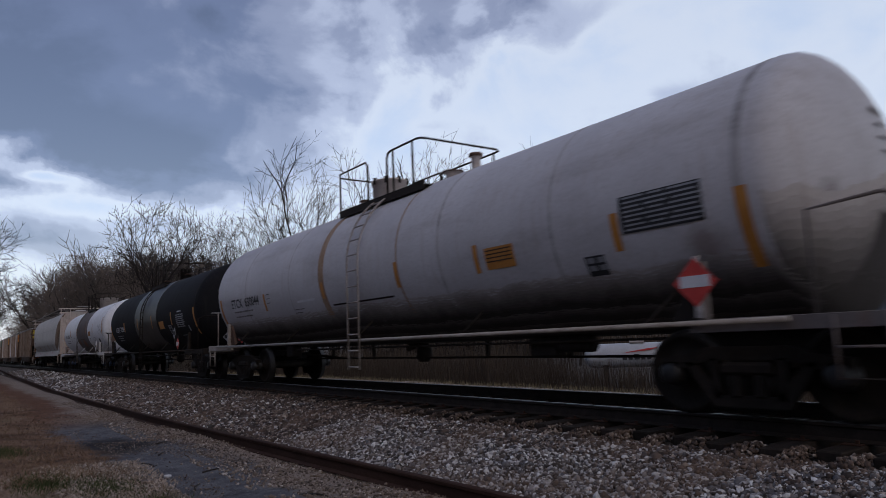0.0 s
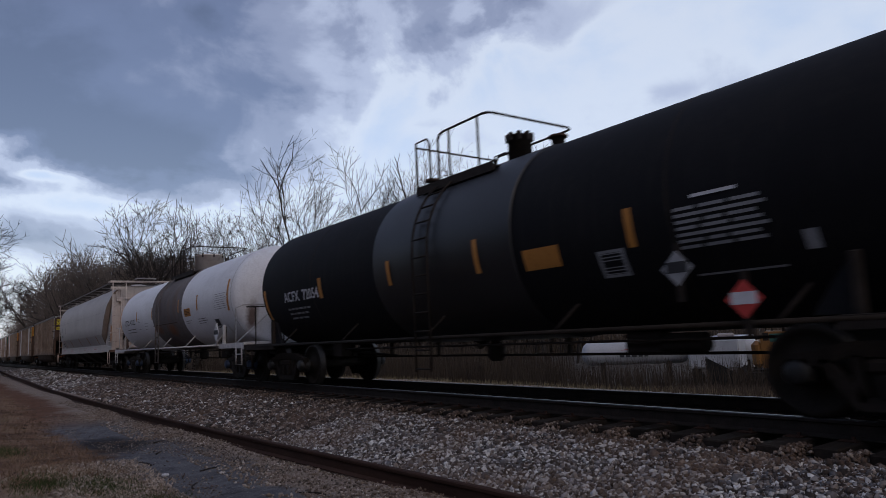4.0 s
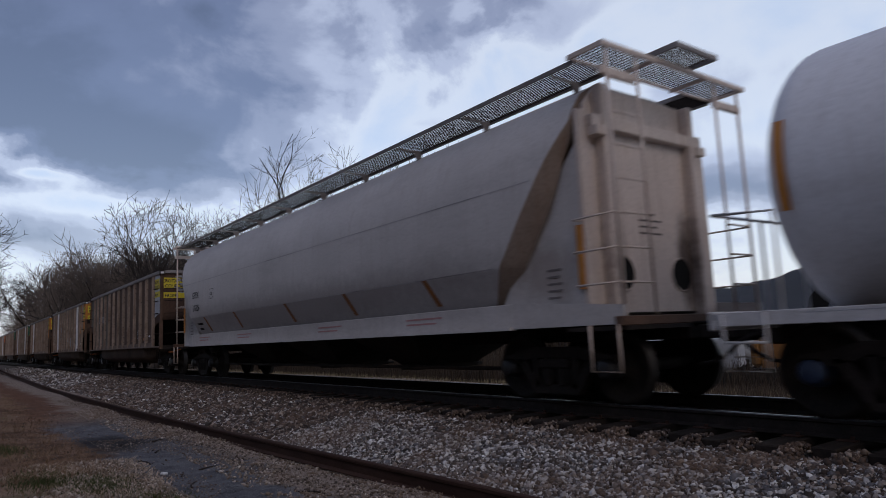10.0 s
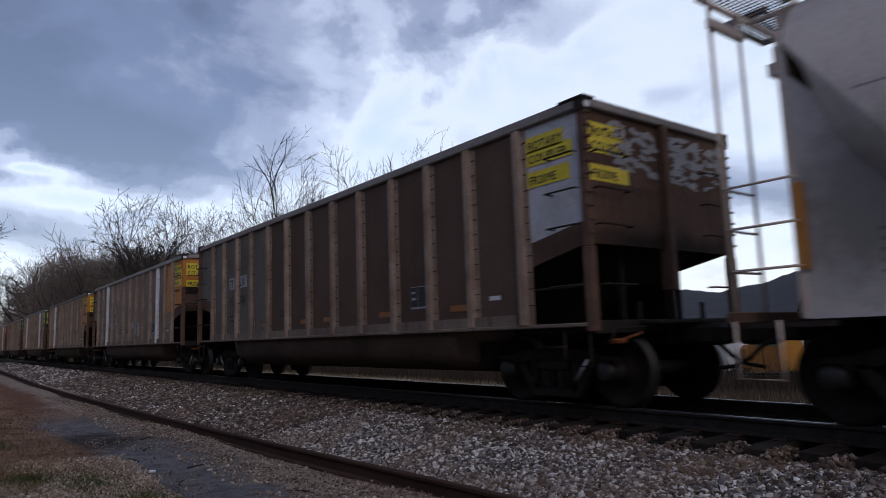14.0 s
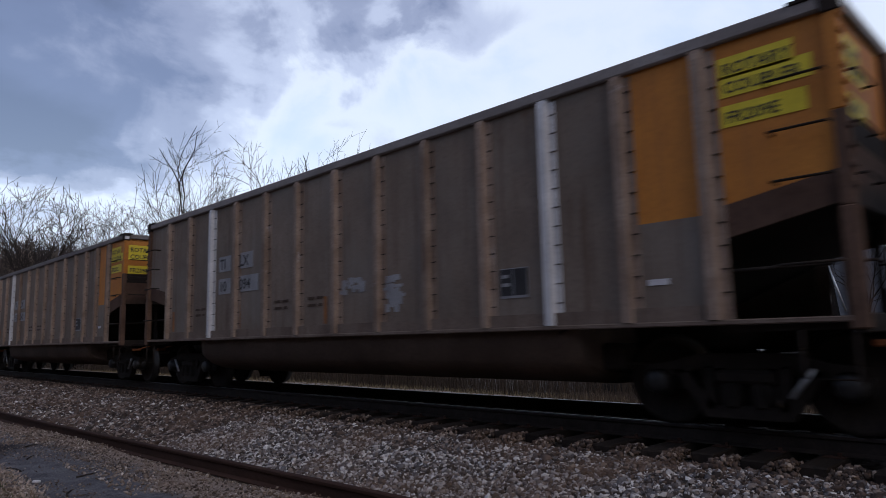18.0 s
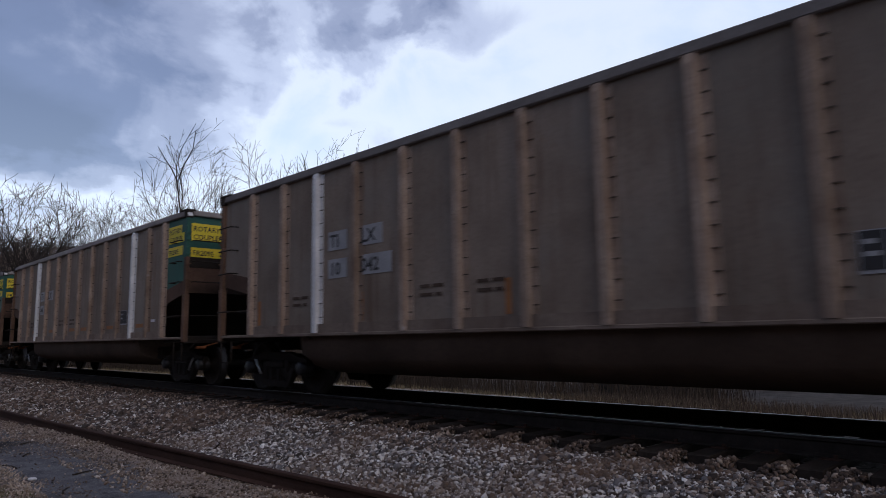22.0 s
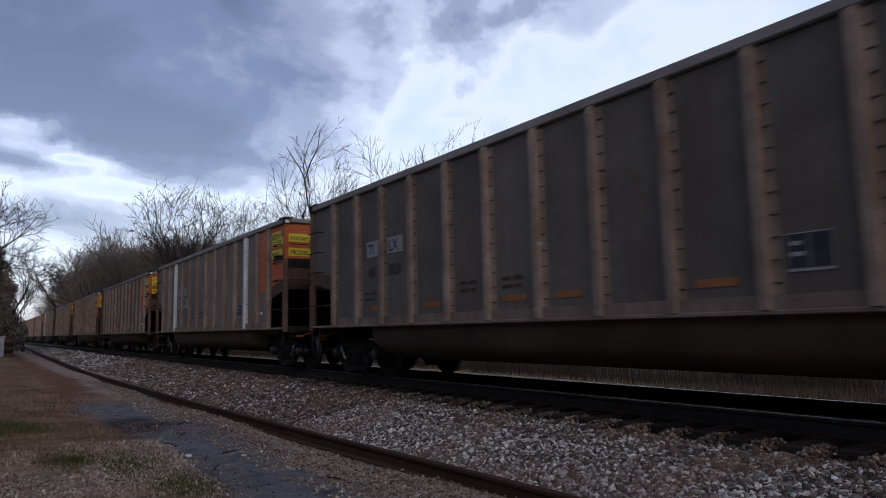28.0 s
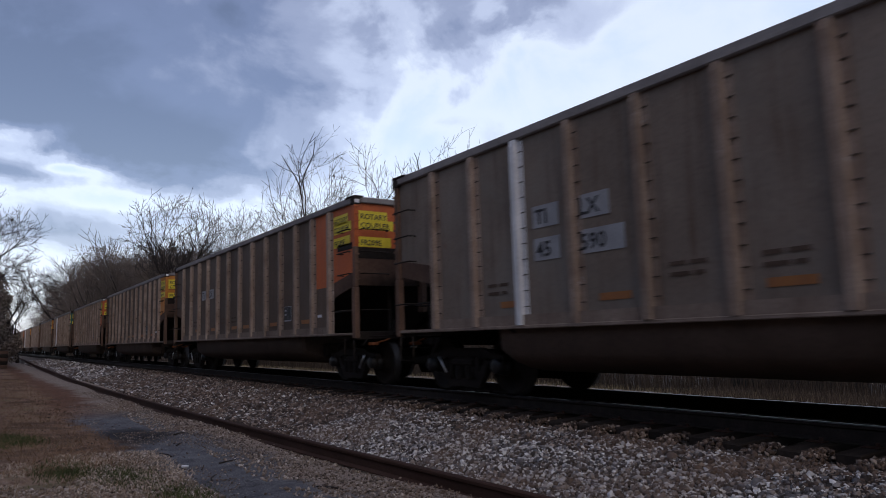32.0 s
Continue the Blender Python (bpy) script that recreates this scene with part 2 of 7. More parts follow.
M["green_paint"] = material("dark_green_paint", (0.012, 0.075, 0.058), (0.02, 0.11, 0.085), 0.7, 0.0, 2.0, 25, 0.12, ((0.05, 0.06, 0.05), 0.4))
M["yellow"] = material("yellow_decal", (0.62, 0.50, 0.02), (0.78, 0.64, 0.04), 0.6, 0.0, 4, 40, 0.05, rust=0.12)
M["black_ink"] = material("black_lettering", (0.012, 0.012, 0.014), (0.03, 0.03, 0.033), 0.7, 0.0, 5, 40, 0.0)
M["white_ink"] = material("white_lettering", (0.55, 0.55, 0.57), (0.72, 0.72, 0.74), 0.7, 0.0, 5, 40, 0.0)
M["plate_pale"] = material("pale_grey_patch", (0.24, 0.245, 0.26), (0.35, 0.355, 0.37), 0.75, 0.0, 4, 40, 0.05)
M["reflector"] = material("amber_reflective_stripe", (0.42, 0.165, 0.025), (0.54, 0.235, 0.045), 0.6, 0.0, 5, 40, 0.05, rust=0.15)
M["faded_stripe"] = material("faded_orange_stripe", (0.22, 0.085, 0.025), (0.32, 0.13, 0.035), 0.7, 0.0, 5, 40, 0.05, rust=0.3, rust_col=(0.14, 0.10, 0.08))
M["tank_white"] = material("white_tank_paint", (0.70, 0.70, 0.72), (0.79, 0.79, 0.81), 0.55, 0.0, 0.6, 25, 0.05, ((0.48, 0.45, 0.43), 0.35), grime=0.25, grime_col=(0.3, 0.27, 0.25), stains=[(-0.98, 0.2, 1.78, 0.17, 0.6, 0.50, (0.10, 0.045, 0.028), 0.9), (0.56, 0.2, 1.65, 0.15, 0.6, 0.48, (0.12, 0.055, 0.035), 0.85), (-1.45, 1.55, 1.30, 0.5, 0.16, 0.42, (0.16, 0.07, 0.035), 0.7)])
M["tank_old"] = material("weathered_white_tank_paint", (0.46, 0.445, 0.46), (0.57, 0.555, 0.57), 0.62, 0.0, 0.6, 25, 0.06, ((0.36, 0.30, 0.27), 0.4), grime=0.35, grime_col=(0.2, 0.16, 0.14), stains=[(-0.95, 0.25, 1.75, 0.22, 0.6, 0.62, (0.075, 0.045, 0.035), 0.9), (0.6, 0.25, 1.7, 0.2, 0.6, 0.6, (0.08, 0.05, 0.04), 0.9), (-1.5, 1.2, 1.75, 0.5, 0.30, 0.33, (0.20, 0.15, 0.13), 0.7)])
M["tank_band"] = material("sooty_grey_band", (0.115, 0.10, 0.098), (0.20, 0.18, 0.175), 0.75, 0.0, 0.9, 25, 0.1, ((0.16, 0.075, 0.035), 0.5), grime=0.3, stains=[(-1.35, 7.2, 1.65, 0.9, 0.62, 0.26, (0.22, 0.085, 0.030), 0.8), (-1.35, 8.9, 1.72, 0.9, 0.55, 0.22, (0.20, 0.085, 0.035), 0.7), (-1.4, 6.4, 2.6, 0.9, 0.4, 0.7, (0.14, 0.085, 0.06), 0.5)])
M["tank_gloss"] = material("glossy_black_band_paint", (0.007, 0.007, 0.0085), (0.013, 0.013, 0.0155), 0.44, 0.0, 0.9, 25, 0.03)
M["tank_black"] = material("black_tank_paint", (0.006, 0.006, 0.0075), (0.012, 0.012, 0.0145), 0.76, 0.0, 0.9, 25, 0.04, ((0.026, 0.024, 0.023), 0.4), grime=0.3, grime_col=(0.018, 0.016, 0.015))
M["rust_ring"] = material("rust_stain_ring", (0.27, 0.155, 0.085), (0.40, 0.30, 0.22), 0.8, 0.0, 2.0, 25, 0.1)
M["pale_ring"] = material("grimy_weld_seam", (0.36, 0.335, 0.33), (0.46, 0.44, 0.44), 0.7, 0.0, 2.0, 25, 0.1, grime=0.8)
M["rust_stain"] = material("dark_rust_stain", (0.05, 0.033, 0.026), (0.12, 0.078, 0.056), 0.85, 0.0, 3.0, 25, 0.1)
# Darker along the lower side; the recessed end plates have shade painted in.
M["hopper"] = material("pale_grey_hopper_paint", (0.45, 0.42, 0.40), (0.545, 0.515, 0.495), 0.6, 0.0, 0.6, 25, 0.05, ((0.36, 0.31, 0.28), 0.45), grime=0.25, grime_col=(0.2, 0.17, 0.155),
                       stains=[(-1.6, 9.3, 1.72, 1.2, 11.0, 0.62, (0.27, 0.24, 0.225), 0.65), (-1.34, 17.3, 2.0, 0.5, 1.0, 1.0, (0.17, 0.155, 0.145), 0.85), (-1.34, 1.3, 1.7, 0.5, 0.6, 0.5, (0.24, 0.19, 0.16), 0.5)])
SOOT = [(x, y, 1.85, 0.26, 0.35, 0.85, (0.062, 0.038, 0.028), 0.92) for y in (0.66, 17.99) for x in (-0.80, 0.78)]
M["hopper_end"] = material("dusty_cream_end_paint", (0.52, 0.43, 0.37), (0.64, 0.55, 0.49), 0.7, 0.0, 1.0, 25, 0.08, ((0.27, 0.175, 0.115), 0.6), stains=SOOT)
M["hopper_tan"] = material("rusty_tan_slope_sheet", (0.19, 0.14, 0.11), (0.31, 0.245, 0.20), 0.75, 0.0, 1.0, 25, 0.1, ((0.2, 0.11, 0.07), 0.5))
M["dusty_dome"] = material("dusty_cream_fittings", (0.56, 0.48, 0.43), (0.70, 0.63, 0.58), 0.75, 0.0, 3.0, 25, 0.1, rust=0.2)
# Ten tones stepping darker: road dirt with belly shade painted in.
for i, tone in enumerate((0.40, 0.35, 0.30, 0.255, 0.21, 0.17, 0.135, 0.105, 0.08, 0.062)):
    M["dirt_coat_%d" % i] = material("road_dirt_shade_coat", (tone, tone * 0.92, tone * 0.88), (tone * 1.25, tone * 1.16, tone * 1.12), 0.85, 0.0, 1.1, 25, 0.1, ((tone * 0.8, tone * 0.68, tone * 0.6), 0.5))
M["faded_red"] = material("faded_red_lettering", (0.36, 0.17, 0.165), (0.45, 0.25, 0.24), 0.7, 0.0, 5, 40, 0.0)
M["old_steel"] = material("dirty_white_steel", (0.24, 0.21, 0.195), (0.40, 0.365, 0.34), 0.7, 0.0, 4, 40, 0.1, rust=0.3)
M["white_steel"] = material("chipped_white_steel", (0.44, 0.43, 0.43), (0.60, 0.59, 0.59), 0.65, 0.0, 6, 40, 0.1, rust=0.2)
M["dark_steel"] = material("dark_rail_steel", (0.0165, 0.0132, 0.0117), (0.039, 0.03075, 0.02625), 0.75, 0.0, 6, 40, 0.1)
M["truck"] = material("bogie_cast_steel", (0.012, 0.01005, 0.0087), (0.0315, 0.02475, 0.021), 0.85, 0.0, 4, 30, 0.2)
M["wheel_rim"] = material("worn_wheel_tread", (0.03, 0.027, 0.025), (0.07, 0.065, 0.06), 0.5, 0.5, 5, 30, 0.05)
M["wheel"] = material("wheel_steel", (0.0135, 0.01125, 0.00975), (0.033, 0.027, 0.0225), 0.75, 0.1, 5, 30, 0.1)
M["tread"] = material("bright_worn_steel", (0.10, 0.10, 0.105), (0.20, 0.20, 0.205), 0.45, 0.9, 6, 40, 0.03)
M["cap_blue"] = material("blue_bearing_cap", (0.010, 0.021, 0.05), (0.02, 0.038, 0.08), 0.6, 0.0, 6, 30, 0.05)
M["cap_dark"] = material("oily_bearing_cap", (0.012, 0.012, 0.013), (0.03, 0.03, 0.032), 0.5, 0.3, 6, 30, 0.05)
M["red_placard"] = material("red_placard", (0.45, 0.035, 0.03), (0.58, 0.06, 0.05), 0.6, 0.0, 6, 40, 0.03)
M["rail_rust"] = material("rusty_rail", (0.032, 0.0165, 0.0125), (0.062, 0.034, 0.025), 0.85, 0.0, 4, 60, 0.3, stretch=(1, 0.3, 1))
M["tie"] = material("creosoted_tie", (0.015, 0.012, 0.0105), (0.036, 0.02775, 0.0225), 0.9, 0.0, 5, 40, 0.35, rand=0.3, stretch=(0.3, 3, 3))
M["bare_metal"] = material("bare_shiny_steel", (0.42, 0.43, 0.45), (0.60, 0.61, 0.63), 0.35, 0.6, 5, 40, 0.02)
M["rust_orange"] = material("orange_rust_casting", (0.16, 0.05, 0.02), (0.28, 0.10, 0.04), 0.8, 0.0, 6, 30, 0.1)
M["hole"] = material("black_opening", (0.006, 0.006, 0.006), (0.012, 0.011, 0.01), 0.9, 0.0, 4, 30, 0.0)


# ---- mesh building ----
class Build:
    """Collects vertices and faces of one mesh."""

    def __init__(self):
        self.v, self.f, self.smooth = [], [], []

    def add(self, verts, faces, smooth=False):
        k = len(self.v)
        self.v.extend(verts)
        self.f.extend(tuple(i + k for i in q) for q in faces)
        self.smooth.extend([smooth] * len(faces))
        return self

    def box(self, x0, x1, y0, y1, z0, z1, c=0.0):
        """A box; c chamfers its edges."""
        x0, x1, y0, y1, z0, z1 = min(x0, x1), max(x0, x1), min(y0, y1), max(y0, y1), min(z0, z1), max(z0, z1)
        c = min(c, (x1 - x0) * 0.45, (y1 - y0) * 0.45, (z1 - z0) * 0.45)
        if c <= 0:
            vs = [(x, y, z) for x in (x0, x1) for y in (y0, y1) for z in (z0, z1)]
            return self.add(vs, [(0, 1, 3, 2), (4, 6, 7, 5), (0, 4, 5, 1), (2, 3, 7, 6), (0, 2, 6, 4), (1, 5, 7, 3)])
        bm = bmesh.new()
        bmesh.ops.create_cube(bm, size=1.0)
        for vert in bm.verts:
            vert.co = Vector((x0 if vert.co.x < 0 else x1, y0 if vert.co.y < 0 else y1, z0 if vert.co.z < 0 else z1))
        bmesh.ops.bevel(bm, geom=bm.edges[:], offset=c, segments=1, affect="EDGES")
        bm.verts.index_update()
        self.add([tuple(vert.co) for vert in bm.verts], [tuple(vert.index for vert in f.verts) for f in bm.faces])
        bm.free()
        return self

    def tube(self, pts, r, sides=6, r1=None, cap=True):
        """A round bar along a line of points."""
        pts = [Vector(p) for p in pts]
        rings, last = [], None
        for i, p in enumerate(pts):
            d = (pts[min(i + 1, len(pts) - 1)] - pts[max(i - 1, 0)]).normalized()
            if last is None:
                side = d.cross(Vector((0, 0, 1)) if abs(d.z) < 0.9 else Vector((1, 0, 0))).normalized()
            else:
                side = (last - d * last.dot(d)).normalized()
            last = side
            up = d.cross(side)
            rr = r if r1 is None else r + (r1 - r) * i / max(1, len(pts) - 1)
            rings.append([tuple(p + (side * math.cos(a) + up * math.sin(a)) * rr) for a in (2 * math.pi * k / sides for k in range(sides))])
        vs = [v for ring in rings for v in ring]
        fs = [(i * sides + k, i * sides + (k + 1) % sides, (i + 1) * sides + (k + 1) % sides, (i + 1) * sides + k) for i in range(len(pts) - 1) for k in range(sides)]
        self.add(vs, fs, sides > 4)
        if cap:
            m = len(self.v) - len(vs)
            self.f += [tuple(range(m + sides - 1, m - 1, -1)), tuple(range(len(self.v) - sides, len(self.v)))]
            self.smooth += [False, False]
        return self

    def revolve(self, profile, centre, sides=32, axis="y", smooth=True):
        """A profile of (along, radius) turned about an axis through centre."""
        cx, cy, cz = centre
        vs = []
        for along, r in profile:
            for k in range(sides):
                a = 2 * math.pi * k / sides
                c, s = r * math.cos(a), r * math.sin(a)
                vs.append((cx + c, cy + along, cz + s) if axis == "y" else (cx + along, cy + c, cz + s) if axis == "x" else (cx + c, cy + s, cz + along))
        fs = [(i * sides + k, i * sides + (k + 1) % sides, (i + 1) * sides + (k + 1) % sides, (i + 1) * sides + k) for i in range(len(profile) - 1) for k in range(sides)]
        return self.add(vs, fs, smooth)

    def prism(self, poly, lo, hi, axis="x"):
        """A flat polygon given thickness along an axis; poly holds the two other coordinates."""
        k = len(poly)

        def at(p, h):
            return (h, p[0], p[1]) if axis == "x" else (p[0], h, p[1]) if axis == "y" else (p[0], p[1], h)
        vs = [at(p, lo) for p in poly] + [at(p, hi) for p in poly]
        fs = [tuple(range(k - 1, -1, -1)), tuple(range(k, 2 * k))] + [(i, (i + 1) % k, k + (i + 1) % k, k + i) for i in range(k)]
        return self.add(vs, fs)

    def mesh(self, name, mat=None):
        me = bpy.data.meshes.new(name)
        me.from_pydata(self.v, [], self.f)
        me.polygons.foreach_set("use_smooth", self.smooth)
        bm = bmesh.new()
        bm.from_mesh(me)
        if len(bm.faces) < 20000:
            bmesh.ops.recalc_face_normals(bm, faces=bm.faces)
        bm.to_mesh(me)
        bm.free()
        if mat:
            me.materials.append(mat)
        return me


MESHES = {}
JOINED = {"road_dirt", "stencil", "end_stencil", "head_stencil", "bolt_ring", "paint_smear", "board_slats"}


def part(name, build, mat, parent=None, label="", at=None):
    """One mesh object under a thing or a part. build: a Build, or a mesh made before, which is then shared."""
    me = build.mesh(name, mat) if isinstance(build, Build) else build
    ob = new(name, me)
    if mat and me.materials and me.materials[0] != mat:
        ob.material_slots[0].link = "OBJECT"
        ob.material_slots[0].material = mat
    if parent:
        ob.parent = parent
    if at is not None:
        ob.matrix_basis = at
    if label:
        ob["label"] = label
    if name in JOINED:
        ob["kind"] = "stuff"
    return ob


def shared(key, make):
    if key not in MESHES:
        MESHES[key] = make()
    return MESHES[key]


def thing(name, label, category, group="", m=None):
    ob = new(name)
    ob.empty_display_size = 0.2
    if m is not None:
        ob.matrix_basis = m
    return tagged(ob, label, category, group)


def letters(text, size, wrap=None, spread=1.0):
    """Text as a flat mesh, one unit of width along x and height along y, then bent by wrap(u, v)."""
    cu = bpy.data.curves.new("letters", "FONT")
    cu.body, cu.size, cu.resolution_u, cu.space_character = text, size, 2, spread
    cu.offset = size * 0.018
    tmp = bpy.data.objects.new("letters", cu)
    scene.collection.objects.link(tmp)
    me = bpy.data.meshes.new_from_object(tmp.evaluated_get(bpy.context.evaluated_depsgraph_get()))
    bpy.data.objects.remove(tmp)
    bpy.data.curves.remove(cu)
    if wrap:
        for v in me.vertices:
            v.co = wrap(v.co.x, v.co.y)
    me.materials.clear()
    return me


def sign(name, me, mat, parent, label=""):
    me.materials.append(mat)
    ob = new(name, me)
    ob.parent = parent
    if label:
        ob["label"] = label
    return ob


def bars(rows, widths, height, gap, at):
    """Rows of plain bars where writing cannot be read. at(u, v): a point on the surface."""
    b = Build()
    for r in range(rows):
        u = 0.0
        for w in widths[r % len(widths)]:
            v0, v1 = -r * (height + gap), -r * (height + gap) + height
            k = max(1, int(w / 0.15))
            for i in range(k):
                a, e = u + w * i / k, u + w * (i + 1) / k
                b.add([at(a, v0), at(e, v0), at(e, v1), at(a, v1)], [(0, 1, 2, 3)])
            u += w + max(height * 0.6, 0.05)
    return b


# ---- ground, track and siding ----
def smooth(a, b, v):
    t = min(1.0, max(0.0, (v - a) / (b - a)))
    return t * t * (3 - 2 * t)


def lerp_table(table, v):
    for (a, p), (b, q) in zip(table, table[1:]):
        if v <= b:
            return p + (q - p) * max(0.0, (v - a) / (b - a))
    return table[-1][1]


PROFILE = [(-60, 0.6), (-12, 0.15), (-4, -0.28), (0.5, -0.50), (2.2, -0.585), (4.15, -0.58), (4.75, -0.49), (5.85, -0.30), (6.3, -0.285), (9.0, -0.285), (9.4, -0.30), (11.2, -0.72), (15, -0.95), (19, -1.15),
           (24, -1.75), (60, -1.85), (400, -1.9)]


def ground_z(x, y):
    z = lerp_table(PROFILE, x)
    calm = smooth(6.4, 4.0, x) + smooth(9.4, 11.5, x)
    z += calm * (0.05 * noise.noise(Vector((x * 0.35, y * 0.22, 3.1))) + 0.018 * noise.noise(Vector((x * 2.1, y * 1.7, 0.4))))
    return z


def spaced(a, b, first, growth):
    out, step = [a], first
    while out[-1] < b:
        out.append(out[-1] + step)
        step *= growth
    return out


def ground_material():
    m = bpy.data.materials.new("ground")
    m.use_nodes = True
    nt = m.node_tree
    n, l = nt.nodes.new, nt.links.new
    bsdf = nt.nodes["Principled BSDF"]
    tc = n("ShaderNodeTexCoord")
    sep = n("ShaderNodeSeparateXYZ")
    l(tc.outputs["Object"], sep.inputs[0])

    def tex(scale, detail, rough=0.6):
        t = n("ShaderNodeTexNoise")
        t.inputs["Scale"].default_value, t.inputs["Detail"].default_value, t.inputs["Roughness"].default_value = scale, detail, rough
        l(tc.outputs["Object"], t.inputs["Vector"])
        return t.outputs["Fac"]

    def rng(v, a, b, c=0.0, d=1.0):
        r = n("ShaderNodeMapRange")
        for i, q in zip((1, 2, 3, 4), (a, b, c, d)):
            r.inputs[i].default_value = q
        l(v, r.inputs[0])
        return r.outputs[0]

    def mth(op, a, b):
        q = n("ShaderNodeMath")
        q.operation, q.use_clamp = op, op == "MULTIPLY"
        for i, v in enumerate((a, b)):
            if isinstance(v, (int, float)):
                q.inputs[i].default_value = v
            else:
                l(v, q.inputs[i])
        return q.outputs[0]

    def mix(f, a, b):
        q = n("ShaderNodeMix")
        q.data_type = "RGBA"
        l(f, q.inputs[0])
        for s, v in ((q.inputs[6], a), (q.inputs[7], b)):
            if isinstance(v, tuple):
                s.default_value = (*v, 1)
            else:
                l(v, s)
        return q.outputs[2]

    wobble = n("ShaderNodeMath")
    wobble.operation = "MULTIPLY_ADD"
    l(tex(0.55, 6), wobble.inputs[0])
    wobble.inputs[1].default_value = 1.6
    l(sep.outputs[0], wobble.inputs[2])
    xs = mth("SUBTRACT", wobble.outputs[0], 0.8)
    ragged = n("ShaderNodeMath")
    ragged.operation = "MULTIPLY_ADD"
    l(tex(1.9, 7, 0.7), ragged.inputs[0])
    ragged.inputs[1].default_value = 1.3
    l(mth("SUBTRACT", xs, 0.65), ragged.inputs[2])
    xr = ragged.outputs[0]
    vor = n("ShaderNodeTexVoronoi")
    vor.inputs["Scale"].default_value = 26.0
    l(tc.outputs["Object"], vor.inputs["Vector"])
    stone_col = n("ShaderNodeSeparateColor")
    l(vor.outputs["Color"], stone_col.inputs[0])
    gravel = mix(stone_col.outputs[0], (0.03, 0.026, 0.023), (0.17, 0.155, 0.145))
    gravel = mix(rng(tex(1.3, 5), 0.45, 0.7, 0.0, 0.6), gravel, (0.16, 0.115, 0.085))
    dirt = mix(rng(tex(1.1, 9, 0.72), 0.40, 0.62), (0.066, 0.036, 0.022), (0.27, 0.165, 0.105))
    dirt = mix(rng(tex(24.0, 4, 0.7), 0.55, 0.66, 0.0, 0.8), dirt, (0.27, 0.20, 0.145))
    cinder = mix(rng(tex(3.0, 8, 0.7), 0.3, 0.7), (0.054, 0.055, 0.062), (0.165, 0.164, 0.174))
    cinder = mix(rng(tex(0.85, 7, 0.68), 0.54, 0.62, 0.0, 0.75), cinder, (0.02, 0.0195, 0.021))
    cinder = mix(rng(tex(55.0, 3, 0.6), 0.56, 0.66, 0.0, 0.75), cinder, (0.26, 0.245, 0.235))
    cinder = mix(rng(tex(38.0, 3, 0.6), 0.60, 0.68, 0.0, 0.8), cinder, (0.03, 0.028, 0.028))
    fines = mix(rng(tex(40.0, 4, 0.7), 0.42, 0.62), (0.15, 0.115, 0.09), (0.37, 0.305, 0.255))
    grass = mix(rng(tex(5.0, 8, 0.7), 0.3, 0.7), (0.045, 0.055, 0.022), (0.13, 0.115, 0.06))
    # brown verge, a patch of dark cinders, fine gravel to the siding rail, ballast beyond
    patch = mth("MULTIPLY", rng(xr, 1.7, 2.0), rng(xr, 3.3, 3.0))
    patch = mth("MULTIPLY", patch, rng(mth("ADD", sep.outputs[1], mth("MULTIPLY", xs, -0.8)), 18.5, 16.0))
    col = mix(rng(xr, 2.0, 2.6), dirt, fines)
    col = mix(patch, col, cinder)
    col = mix(rng(sep.outputs[0], 4.0, 4.3), col, gravel)
    col = mix(rng(xs, 11.0, 12.4), col, grass)
    col = mix(mth("MULTIPLY", rng(xs, 13.5, 15.5), rng(xs, 20.5, 19.0)), col, fines)
    col = mix(rng(xs, 21.0, 24.0), col, mix(rng(tex(2.0, 7, 0.7), 0.35, 0.65), (0.035, 0.03, 0.026), (0.095, 0.083, 0.073)))
    # sooty stain on the cinders, a rusty strip of soil beside them, stony bare soil and grass on the verge
    def spot(cx, cy, rx, ry):
        p = mth("DIVIDE", mth("SUBTRACT", mth("ADD", sep.outputs[0], mth("SUBTRACT", tex(1.9, 7, 0.7), 0.5)), cx), rx)
        q = mth("DIVIDE", mth("SUBTRACT", sep.outputs[1], cy), ry)
        return rng(mth("ADD", mth("POWER", mth("ABSOLUTE", p, 0), 2.0), mth("POWER", mth("ABSOLUTE", q, 0), 2.0)), 1.2, 0.3)
    col = mix(mth("MULTIPLY", spot(2.25, 12.6, 0.55, 1.5), 0.8), col, (0.016, 0.0155, 0.017))
    rusty = mth("MULTIPLY", mth("MULTIPLY", rng(xr, 1.7, 2.0), rng(xr, 2.9, 2.5)), rng(sep.outputs[1], 16.5, 20.0))
    col = mix(mth("MULTIPLY", rusty, 0.85), col, mix(rng(tex(9.0, 6, 0.7), 0.35, 0.65), (0.075, 0.034, 0.02), (0.17, 0.085, 0.05)))
    pebbly = mth("MULTIPLY", mth("MULTIPLY", rng(tex(0.7, 6, 0.65), 0.38, 0.50), rng(xs, 2.1, 1.6)), rng(sep.outputs[1], 10.8, 8.8, 0.1, 1.0))
    col = mix(mth("MULTIPLY", pebbly, 0.6), col, mix(rng(tex(30.0, 4, 0.7), 0.40, 0.66), (0.15, 0.10, 0.07), (0.52, 0.41, 0.32)))
    tuft = mth("MULTIPLY", rng(tex(1.1, 6, 0.65), 0.54, 0.62), rng(xs, 1.8, 1.2))
    col = mix(mth("MULTIPLY", tuft, 0.6), col, grass)
    l(col, bsdf.inputs["Base Color"])
    bsdf.inputs["Roughness"].default_value = 0.95
    bsdf.inputs["Specular IOR Level"].default_value = 0.08
    b = n("ShaderNodeBump")
